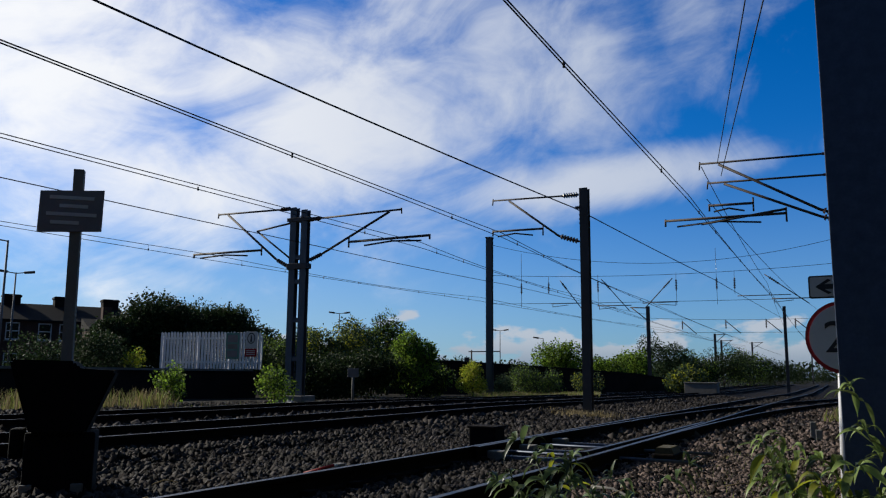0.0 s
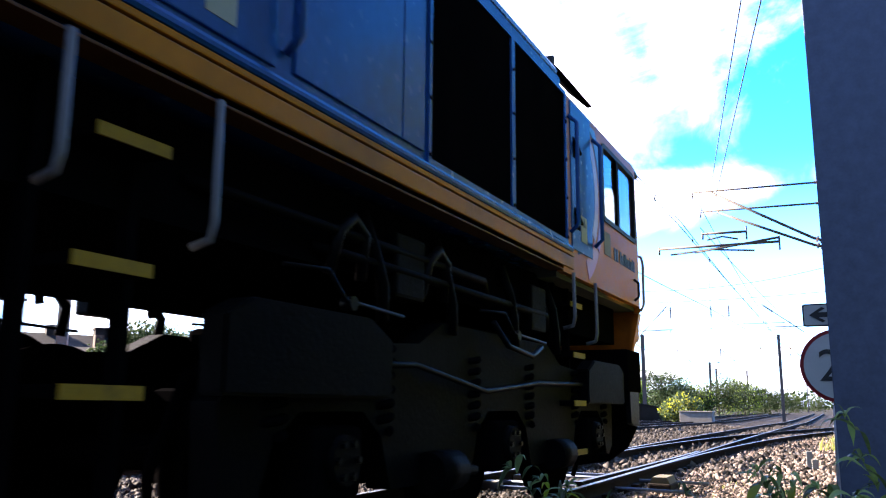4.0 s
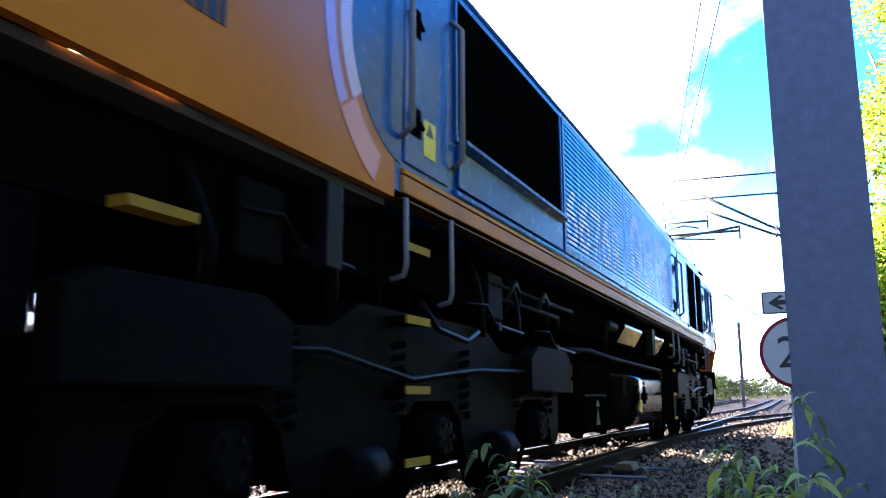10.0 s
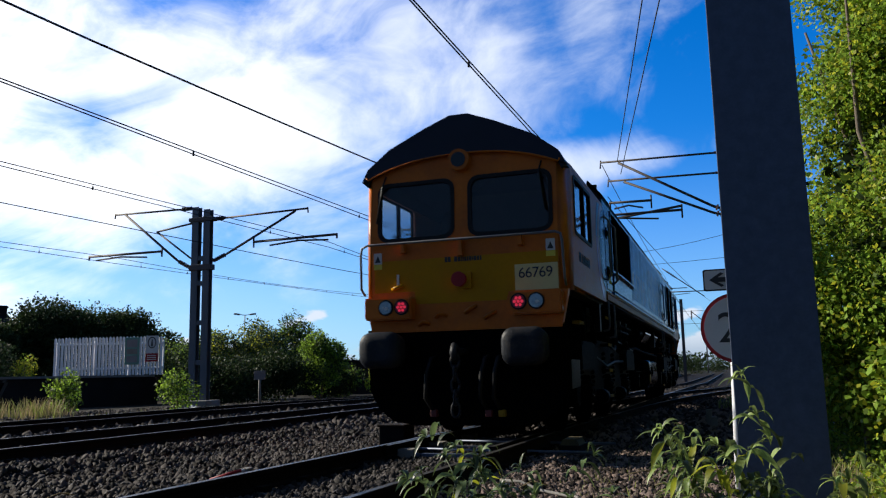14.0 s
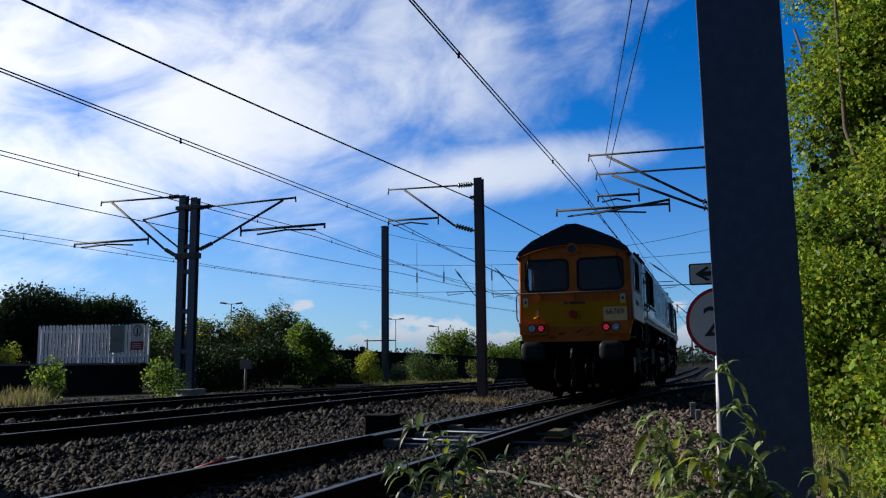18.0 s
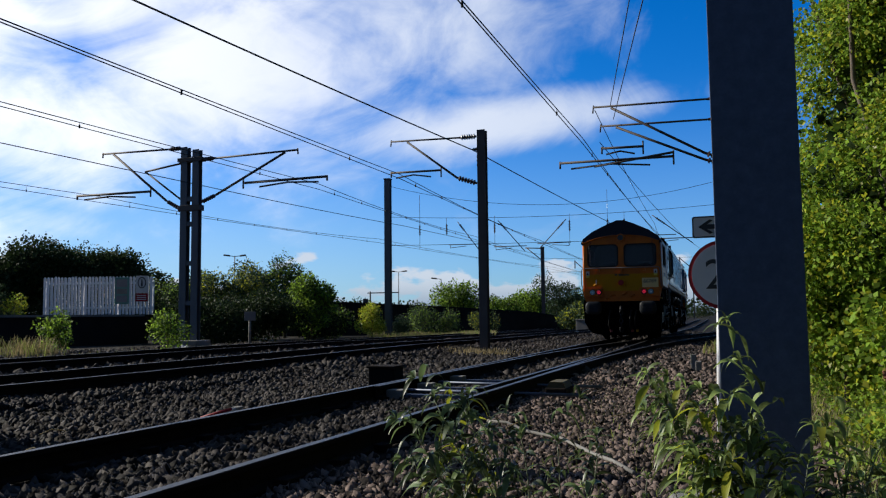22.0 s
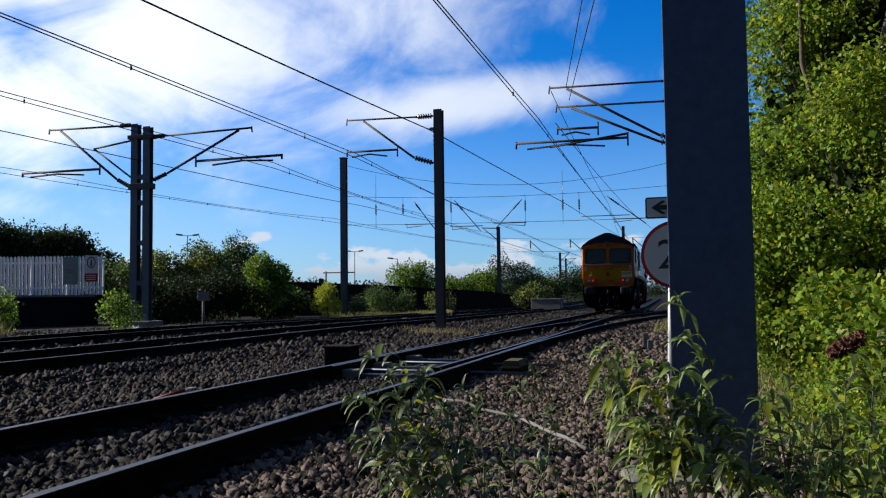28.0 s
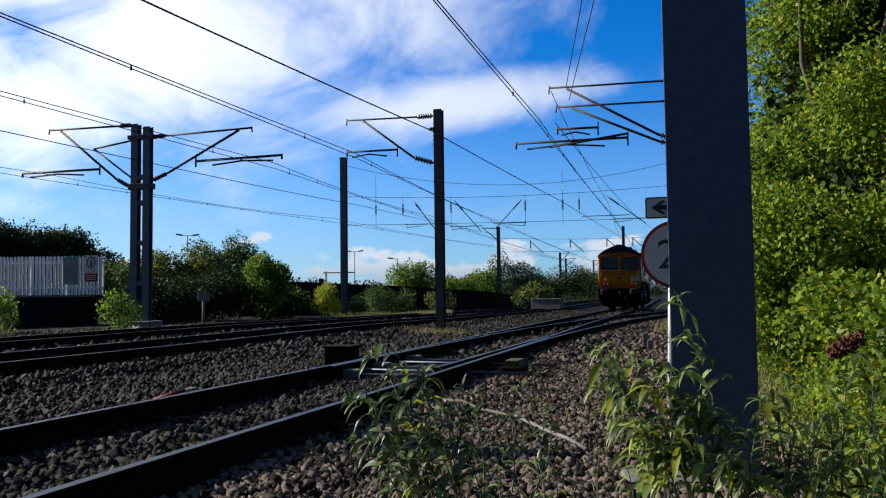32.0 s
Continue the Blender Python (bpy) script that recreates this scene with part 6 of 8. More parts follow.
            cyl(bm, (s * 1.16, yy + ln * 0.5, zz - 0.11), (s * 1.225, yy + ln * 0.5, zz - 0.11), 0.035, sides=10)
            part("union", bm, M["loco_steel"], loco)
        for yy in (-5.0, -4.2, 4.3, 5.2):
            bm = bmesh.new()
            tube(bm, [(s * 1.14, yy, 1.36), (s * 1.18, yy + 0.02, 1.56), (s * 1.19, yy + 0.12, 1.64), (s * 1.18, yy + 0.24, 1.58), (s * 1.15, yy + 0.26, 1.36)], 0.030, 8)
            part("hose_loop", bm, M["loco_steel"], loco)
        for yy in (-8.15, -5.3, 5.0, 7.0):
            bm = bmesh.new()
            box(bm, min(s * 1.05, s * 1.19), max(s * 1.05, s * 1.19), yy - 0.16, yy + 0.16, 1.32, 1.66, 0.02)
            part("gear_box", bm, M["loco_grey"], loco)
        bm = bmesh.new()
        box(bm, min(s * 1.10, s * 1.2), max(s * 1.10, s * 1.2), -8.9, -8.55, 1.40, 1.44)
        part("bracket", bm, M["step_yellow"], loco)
        # cab side sign, drawn as bars
        for e in (-1, 1):
            u = -9.42 if e < 0 else 8.74
            for w2, z2 in ((0.075, 0.12), (0.065, 0.12), (-0.03, 0), (0.065, 0.12), (0.055, 0.09), (0.02, 0.12), (0.02, 0.12), (0.04, 0.12), (0.03, 0.09), (0.055, 0.09), (0.02, 0.12), (0.055, 0.09), (0.055, 0.12), (0.035, 0.11)):
                if w2 > 0:
                    decal(loco, "bar", [(u, 2.14), (u + w2, 2.14), (u + w2, 2.14 + z2), (u, 2.14 + z2)], M["loco_blue_dark"], "", s * 1.3225)
                u += abs(w2) + 0.015
        # rings of colour round the cab doors: blue inside, lilac, pale blue and pink outside
        for cy, e in ((-7.05, 1), (7.50, -1)):
            cz = 2.61

            def ring(r0, r1, a0, a1, name, mat, label, x):
                pts = arc(cy, cz, r1, r1, a0, a1, 18) + (arc(cy, cz, r0, r0, a1, a0, 18) if r0 else [])
                pts = [(cy + e * (y - cy), min(3.235, max(1.80, z))) for y, z in pts]
                decal(loco, name, pts, mat, label, s * x)
            ring(0.0, 0.62, 92, 262, "blue_disc", M["loco_blue"], "blue disc behind the cab door", 1.3225)
            ring(0.625, 0.735, 92, 215, "ring", M["loco_lilac"], "lilac ring", 1.3225)
            ring(0.78, 0.91, 118, 174, "ring", M["loco_sky"], "bright blue ring", 1.3225)
            ring(0.78, 0.87, 175, 214, "ring", M["loco_violet"], "violet ring", 1.3225)
            ring(0.70, 0.87, 215.5, 244, "ring", M["loco_pink"], "pink ring", 1.3225)
        decal(loco, "works_plate", [(8.40, 2.14), (8.62, 2.14), (8.62, 2.36), (8.40, 2.36)], M["concrete"], "grey-green plate", s * 1.3225)
        bm = bmesh.new()
        tube(bm, [(s * 1.325, 9.50, 1.84), (s * 1.37, 9.50, 1.88), (s * 1.37, 9.50, 2.02), (s * 1.325, 9.50, 2.06)], 0.014, 6)
        part("grab_rail", bm, M["loco_grey"], loco)
        bm = bmesh.new()
        box(bm, min(s * 1.22, s * 1.30), max(s * 1.22, s * 1.30), -7.82, -7.68, 1.34, 1.74, 0.01)
        part("bracket_plate", bm, M["loco_steel"], loco)
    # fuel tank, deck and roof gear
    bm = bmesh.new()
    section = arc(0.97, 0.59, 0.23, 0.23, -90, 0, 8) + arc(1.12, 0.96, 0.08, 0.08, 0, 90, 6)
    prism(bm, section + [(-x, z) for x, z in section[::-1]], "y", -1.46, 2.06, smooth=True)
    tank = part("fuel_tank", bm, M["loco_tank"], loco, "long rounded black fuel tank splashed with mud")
    for s in (-1, 1):
        for yy in (0.02, 0.60):
            bm = bmesh.new()
            box(bm, min(s * 1.195, s * 1.204), max(s * 1.195, s * 1.204), yy - 0.075, yy + 0.075, 0.66, 0.90, 0.003)
            f = part("filler", bm, M["loco_black"], tank)
            bm = bmesh.new()
            cyl(bm, (s * 1.20, yy, 0.76), (s * 1.24, yy, 0.76), 0.055, 0.05, 14)
            part("cap", bm, M["loco_grey"], f)
        bm = bmesh.new()
        box(bm, min(s * 1.19, s * 1.205), max(s * 1.19, s * 1.205), 0.54, 0.66, 0.925, 0.965)
        part("label", bm, M["mark_yellow"], tank)
        bm = bmesh.new()
        tube(bm, [(s * 1.12, 2.06, 0.98), (s * 1.16, 2.12, 0.7), (s * 1.16, 2.14, 0.30)], 0.018, 6)
        part("gauge_pipe", bm, M["loco_steel"], tank)
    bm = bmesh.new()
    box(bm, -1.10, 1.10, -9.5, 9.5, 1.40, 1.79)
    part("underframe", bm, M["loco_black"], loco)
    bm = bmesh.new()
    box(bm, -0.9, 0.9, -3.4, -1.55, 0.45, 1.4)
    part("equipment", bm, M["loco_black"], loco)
    # black filler box, added so that no sky shows between tank and underframe
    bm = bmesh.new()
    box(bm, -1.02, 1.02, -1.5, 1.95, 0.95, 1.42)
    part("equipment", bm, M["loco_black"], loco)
    for ya, yb4 in ((-6.6, -3.4), (-1.0, 2.2), (5.2, 7.4)):
        bm = bmesh.new()
        box(bm, -0.6, 0.6, ya, yb4, 3.80, 4.05, 0.03)
        part("roof_hatch", bm, M["loco_blue_dark"], loco)
    for yy in (-6.9, 3.25, 7.6):
        for s in (-1, 1):
            bm = bmesh.new()
            prism(bm, [(s * 1.12, 3.60), (s * 1.30, 3.42), (s * 1.345, 3.425), (s * 1.14, 3.66)], "y", yy - 0.45, yy + 0.45)
            part("drip_strip", bm, M["loco_black"], loco)
    for e in (-1, 1):
        build_cab(loco, e)
    bogies = [build_bogie(loco, -6.35), build_bogie(loco, 6.35)]
    me = wheelset_mesh()
    wheels = []
    for b in (-6.35, 6.35):
        for a in (-2.0, 0.0, 2.0):
            ob = new("wheelset", me)
            ob.parent = loco
            ob.location = (0, b + a, 0.53)
            wheels.append((ob, b + a))
    return loco, wheels


# where the middle of the locomotive is along the line, in metres, second by second
PASSAGE = [(0.0, -9.45), (1.0, -7.40), (2.5, -4.14), (5.0, 0.70), (6.0, 2.80), (7.0, 4.80), (8.0, 6.86), (9.0, 8.84), (10.0, 10.90), (11.0, 13.05), (12.0, 15.10), (13.0, 17.12),
           (16.0, 24.0), (19.0, 30.75), (23.0, 39.75), (28.0, 51.6), (32.0, 60.9)]


def loco_pose(t):
    y = glide(t, PASSAGE)
    a, b = track_x(y - 6.35), track_x(y + 6.35)
    za, zb = track_z(y - 6.35), track_z(y + 6.35)
    return pose((a + b) / 2, y, (za + zb) / 2, math.degrees(math.atan2(zb - za, 12.7)), 0, -math.degrees(math.atan2(b - a, 12.7)))


def motions():
    walk(locomotive, [(k * 0.5, loco_pose(k * 0.5)) for k in range(65)])
    for ob, y in wheel_list:
        rows = []
        for k in range(0, 129):
            t = k * 0.25
            turn = -math.degrees((glide(t, PASSAGE) + 9.45) / 0.53)
            rows.append((t, pose(0, y, 0.53, turn % 360, 0, 0)))
        walk(ob, rows)

# ---- plants ----
def bearing(az, d):
    """Plan position at a bearing (degrees left of the line) and a distance from the camera's foot."""
    return -d * math.sin(radians(az)), d * math.cos(radians(az))


def quick_mesh(name, verts, faces, mats, index=None):
    me = bpy.data.meshes.new(name)
    verts, faces = np.asarray(verts, float), np.asarray(faces, int)
    k = faces.shape[1]
    me.vertices.add(len(verts))
    me.vertices.foreach_set("co", verts.ravel())
    me.loops.add(len(faces) * k)
    me.loops.foreach_set("vertex_index", faces.ravel())
    me.polygons.add(len(faces))
    me.polygons.foreach_set("loop_start", np.arange(0, len(faces) * k, k))
    if index is not None:
        me.polygons.foreach_set("material_index", np.asarray(index, np.int32))
    me.update(calc_edges=True)
    for m in mats:
        me.materials.append(m)
    return me


def leaf_cloud(rng, centres, normals, size, droop=0.3):
    """Many leaves, each a quad folded along its rib: returns vertices and quads."""
    n = len(centres)
    d = normals + 0.9 * rng.normal(size=(n, 3))
    d[:, 2] -= droop
    d /= np.linalg.norm(d, axis=1, keepdims=True)
    s = np.cross(d, rng.normal(size=(n, 3)))
    s /= np.linalg.norm(s, axis=1, keepdims=True) + 1e-9
    up = np.cross(s, d)
    L = size * (0.6 + 0.8 * rng.random((n, 1)))
    W = L * (0.28 + 0.16 * rng.random((n, 1)))
    a = centres - d * L * 0.5
    b = centres + d * L * 0.5
    m = centres + up * L * 0.10
    v = np.stack([a, m + s * W, b, m - s * W], 1).reshape(-1, 3)
    f = np.arange(n * 4).reshape(n, 4)
    return v, f


def crown_mesh(name, seed, lobes, count, size, mats, fill=0.5, second=0.2):
    """A crown of leaves over lobes (x, y, z, rx, ry, rz); uneven, with gaps."""
    rng = np.random.default_rng(seed)
    lobes = np.array(lobes, float)
    vol = (lobes[:, 3] * lobes[:, 4] + lobes[:, 3] * lobes[:, 5] + lobes[:, 4] * lobes[:, 5])
    pick = rng.choice(len(lobes), size=count, p=vol / vol.sum())
    u = rng.normal(size=(count, 3))
    u /= np.linalg.norm(u, axis=1, keepdims=True)
    r = 1 - fill * rng.random((count, 1)) ** 1.8
    # small bunches: pull points towards random twigs
    k = max(8, count // 26)
    tw = rng.normal(size=(k, 3))
    tw /= np.linalg.norm(tw, axis=1, keepdims=True)
    near = rng.integers(0, k, count)
    u = u * 0.55 + tw[near] * 0.8
    u /= np.linalg.norm(u, axis=1, keepdims=True)
    u += 0.08 * rng.normal(size=(count, 3))
    bump = 1 + 0.13 * np.sin(u[:, :1] * 7 + pick[:, None]) * np.cos(u[:, 1:2] * 6 + u[:, 2:3] * 5)
    c = lobes[pick, :3] + u * r * bump * lobes[pick, 3:]
    v, f = leaf_cloud(rng, c, u, size)
    idx = (rng.random(count) < second).astype(int) if len(mats) > 1 else None
    return quick_mesh(name, v, f, mats, idx)


def random_lobes(rng, w, h, base, n):
    out = []
    for i in range(n):
        a, q = rng.random() * 6.28, math.sqrt(rng.random())
        z = base + h * (0.25 + 0.6 * rng.random())
        edge = 1 - 0.55 * abs((z - base) / h - 0.45)
        r = w * (0.28 + 0.2 * rng.random())
        out.append((math.cos(a) * q * w * 0.62 * edge, math.sin(a) * q * w * 0.62 * edge, z, r, r, r * (0.75 + 0.4 * rng.random())))
    return out


def tree(name, az, d, height, width, mats, seed, label, base=0.25, count=2600, size=0.22, group="lineside trees", n=11, second=0.25, category="tree", lean=(0, 0)):
    x, y = bearing(az, d)
    g = ground_z(x, y)
    t = thing(name, x, y, g, label=label, category=category, group=group)
    rng = np.random.default_rng(seed)
    h = height - g
    crown_h = h * (1 - base)
    lobes = random_lobes(rng, width, crown_h, h * base * 0.85, n)
    lobes.append((0, 0, h * base + crown_h * 0.5, width * 0.55, width * 0.55, crown_h * 0.46))
    me = crown_mesh("crown", seed, lobes, count, size, mats, 0.55, second)
    ob = new("crown", me)
    ob.parent = t
    bm = bmesh.new()
    tr = max(0.03, h * 0.022)
    tube(bm, [(0, 0, -0.1), (0.03 * h * 0.2, 0.02, h * 0.25), (0.02, -0.03 * h * 0.2, h * 0.5), (0, 0, h * 0.82)], tr, 7, 0, 0.25)
    part("trunk", bm, M["bark"], t)
    for i in range(5):
        a = i * 1.26 + seed
        z = h * (0.25 + 0.1 * i)
        bm = bmesh.new()
        tube(bm, [(0, 0, z), (math.cos(a) * width * 0.3, math.sin(a) * width * 0.3, z + h * 0.1), (math.cos(a) * width * 0.6, math.sin(a) * width * 0.6, z + h * 0.17)], tr * 0.45, 5, 0, 0.3)
        part("limb", bm, M["bark"], t)
    return t


def build_trees():
    L, D, G, Y = M["leaf"], M["leaf_dark"], M["leaf_grey"], M["leaf_yellow"]
    # behind the platform
    for az, d, h, w, s in ((47.2, 56, 5.2, 2.6, 1), (45.3, 57, 5.95, 3.4, 2), (43.0, 57, 5.8, 3.4, 3), (41.0, 56, 5.0, 2.8, 4), (48.6, 55, 4.4, 2.0, 5), (39.6, 58, 4.4, 2.4, 6)):
        tree("tree", az, d, h, w, [D, G], s, "dark dense rounded tree behind the platform", 0.04, 22000, 0.16, "platform trees", n=16, second=0.15)
    tree("hedge", 52.2, 47, 2.45, 2.9, [D, G], 11, "clipped dark green hedge on the platform", 0.02, 5200, 0.12, "platform hedges", category="hedge")
    tree("hedge", 48.9, 44, 2.75, 2.3, [D, G], 12, "dark rounded hedge on the platform", 0.02, 7000, 0.11, "platform hedges", category="hedge")
    tree("shrub", 47.0, 43, 2.15, 0.75, [Y, L], 13, "small yellow-green shrub on the platform", 0.05, 900, 0.11, "platform hedges", category="shrub")
    # bushes in front of the platform face
    tree("shrub", 44.7, 26.5, 0.95, 0.75, [L, G], 14, "leafy green bush by the tracks", 0.02, 1300, 0.085, "track shrubs", category="shrub")
    tree("shrub", 37.9, 26.0, 1.10, 0.85, [L, G], 15, "leafy green bush at the foot of a mast", 0.02, 1500, 0.085, "track shrubs", category="shrub")
    # the thicket between the masts; low leaf_dark bushes stand in for shade at its foot
    for az, d, h, w, m, s, c in ((36.4, 46, 3.3, 2.0, [G, L], 21, 2200), (34.6, 45, 3.0, 1.9, [G, Y], 22, 2800), (32.6, 46, 3.7, 2.3, [G, Y], 23, 3400), (30.2, 50, 4.8, 1.9, [G, L], 24, 2400), (28.4, 41, 2.9, 1.55, [L, G], 25, 2600),
                                 (38.4, 48, 3.0, 2.0, [D, L], 26, 2000), (31.3, 40, 1.7, 2.2, [D], 27, 2000), (34.2, 39, 1.5, 2.2, [D], 28, 2000), (36.8, 40, 1.4, 2.0, [D], 29, 1800), (28.6, 43, 1.3, 1.7, [D], 30, 1500),
                                 (39.6, 47, 2.4, 1.6, [D], 31, 1500), (26.8, 45, 1.2, 1.3, [D, L], 32, 1000)):
        tree("tree", az, d, h, w, m, s, "tangled green lineside tree" if h > 2 else "low lineside bush in shade-dark leaves", 0.04, int(c * 4.2), 0.115, "lineside trees", n=15)
    # along the wall
    for az, d, h, w, m, s, c, lab in ((24.2, 44, 1.55, 0.95, [Y, L], 41, 1500, "bright yellow-green bush before the dark wall"), (20.7, 50, 1.25, 1.5, [G, L], 42, 1300, "grey-green bush before the dark wall"),
                                      (19.0, 50, 1.0, 1.3, [G, L], 43, 1100, "grey-green bush before the dark wall"), (22.4, 47, 0.6, 1.0, [G], 44, 700, "low grey-green bush before the dark wall"), (16.4, 52, 0.95, 1.2, [G, Y], 45, 1000, "grey-green bush before the dark wall"),
                                      (18.2, 82, 4.4, 3.1, [L, D], 46, 3000, "round green tree beyond the wall"), (21.0, 90, 2.2, 1.3, [D], 47, 900, "small dark conifer beyond the wall"), (22.6, 85, 2.0, 2.2, [D], 48, 900, "small dark bush beyond the wall"),
                                      (14.9, 78, 2.4, 2.5, [L, D], 49, 2000, "leafy green lineside tree"), (13.3, 84, 3.5, 3.2, [L, D], 50, 2600, "leafy green lineside tree"), (11.0, 92, 4.6, 4.2, [G, D], 51, 3600, "broad grey-green lineside tree"), (9.2, 100, 3.4, 3.6, [D, L], 52, 2600, "dark green lineside tree"),
                                      (7.4, 120, 4.0, 4.5, [D, G], 53, 2600, "dark green lineside tree"), (5.8, 130, 4.4, 4.8, [D, L], 54, 2800, "dark green lineside tree"), (4.3, 150, 3.6, 4.4, [D], 55, 2200, "dark green lineside tree"), (9.6, 68, 1.15, 2.2, [G, Y], 56, 1300, "low yellow-green scrub by the track"),
                                      (16.2, 95, 2.2, 3.0, [D], 57, 1500, "dark green lineside tree"), (3.0, 190, 2.6, 4.5, [D], 58, 1500, "dark green lineside tree"), (1.5, 230, 2.5, 5.0, [D], 59, 1400, "dark green lineside tree"), (25.6, 95, 2.2, 3.0, [D], 60, 1000, "dark green lineside tree")):
        tree("tree" if h > 1.6 else "shrub", az, d, h, w, m, s, lab, 0.05, int(c * (2.4 if d < 60 else 3.2)), 0.085 if d < 60 else 0.18, "lineside trees", category="tree" if h > 1.6 else "shrub")


def build_far_woods():
    """A low dark belt of woods along the horizon, with an uneven top."""
    rng = np.random.default_rng(77)
    lobes = []
    for i in range(150):
        az = -60 + 150 * i / 150 + rng.random() * 1.0
        d = 380 + 120 * rng.random()
        x, y = bearing(az, d)
        lobes.append((x, y, 2.0 + 2.0 * rng.random(), 9, 9, 3.2 + 3 * rng.random()))
    me = crown_mesh("far_woods", 78, lobes, 26000, 1.6, [M["leaf_dark"], M["leaf_grey"]], 0.6, 0.3)
    tagged(new("far_woods", me), "dark belt of distant woods on the horizon", "woods", kind="stuff")


def build_right_tree():
    """The tall leafy tree beside the column."""
    x, y = bearing(-13.0, 10.2)
    g = ground_z(x, y)
    t = thing("roadside_tree", x, y, g, label="tall bright green leafy tree beside the steel column", category="tree")
    rng = np.random.default_rng(5)
    lobes = []
    for i in range(64):
        a = rng.random() * 6.28
        z = 0.15 + 5.5 * rng.random()
        q = math.sqrt(rng.random())
        w = 1.75 - 0.24 * max(0.0, z - 2.0)
        r = 0.34 + 0.38 * rng.random()
        lobes.append((math.cos(a) * q * w, math.sin(a) * q * w * 0.85, z, r, r, r * 0.9))
    me = crown_mesh("crown", 6, lobes, 120000, 0.052, [M["leaf"], M["leaf_yellow"]], 0.5, 0.25)
    ob = new("crown", me)
    ob.parent = t
    # inner leaves in a darker colour stand in for the shade within the crown
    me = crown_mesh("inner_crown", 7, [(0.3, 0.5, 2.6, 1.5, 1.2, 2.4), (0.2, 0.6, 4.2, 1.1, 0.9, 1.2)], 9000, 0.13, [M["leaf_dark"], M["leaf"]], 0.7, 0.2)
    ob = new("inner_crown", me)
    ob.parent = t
    for i in range(7):
        a = i * 0.9
        bm = bmesh.new()
        tube(bm, [(0.15 * math.cos(a), 0.15 * math.sin(a), -0.1), (0.5 * math.cos(a), 0.4 * math.sin(a), 1.6), (1.0 * math.cos(a), 0.8 * math.sin(a), 3.4), (1.3 * math.cos(a + 0.3), 1.0 * math.sin(a + 0.3), 4.8)], 0.055, 6, 0, 0.25)
        part("limb", bm, M["bark"], t)
    # a second clump farther right and nearer, and one behind
    for az, d, h, w, c, s in ((-23.0, 8.4, 4.6, 1.7, 12000, 8), (-7.6, 12.5, 3.9, 1.3, 9000, 9), (-7.0, 9.6, 1.3, 0.6, 3000, 14), (-12, 8.4, 0.9, 0.9, 4000, 15), (-16, 8.0, 1.2, 0.9, 4000, 16), (-33, 9.0, 5.0, 2.0, 6000, 10), (-16.5, 15.0, 6.8, 2.2, 8000, 12)):
        tree("lineside_tree", az, d, h, w, [M["leaf"], M["leaf_yellow"]], s, "bright green leafy tree on the bank", 0.08, int(c * 1.5), 0.07, "bank trees", n=16)


def build_added_thicket():
    """The added, mostly unseen belt of trees on the bank, along the line and round behind the camera."""
    rng = np.random.default_rng(91)
    lobes = []
    for i in range(250):
        far = i < 190
        if far:
            y = 17 + 26 * rng.random() ** 1.2
            x = y * math.tan(radians(5.8)) + 1.8 + 3.2 * rng.random()
            r = 0.8 + 0.6 * rng.random()
            z = 0.5 + 9.0 * rng.random()
        else:
            y = -14 + 26 * rng.random()
            x = 5.6 + 3.0 * rng.random()
            r = 0.9 + 0.7 * rng.random()
            z = 0.5 + 6.0 * rng.random()
        lobes.append((x, y, ground_z(x, y) + z, r, r, r * 0.9))
    # leaf_dark throughout, so that the locomotive mirrors dark leaves instead of sky
    me = crown_mesh("added_thicket", 92, lobes, 70000, 0.44, [M["leaf_dark"]], 0.6, 0.3)
    tagged(new("added_thicket", me), "added dark thicket that keeps sky off the locomotive side", "thicket", kind="stuff")


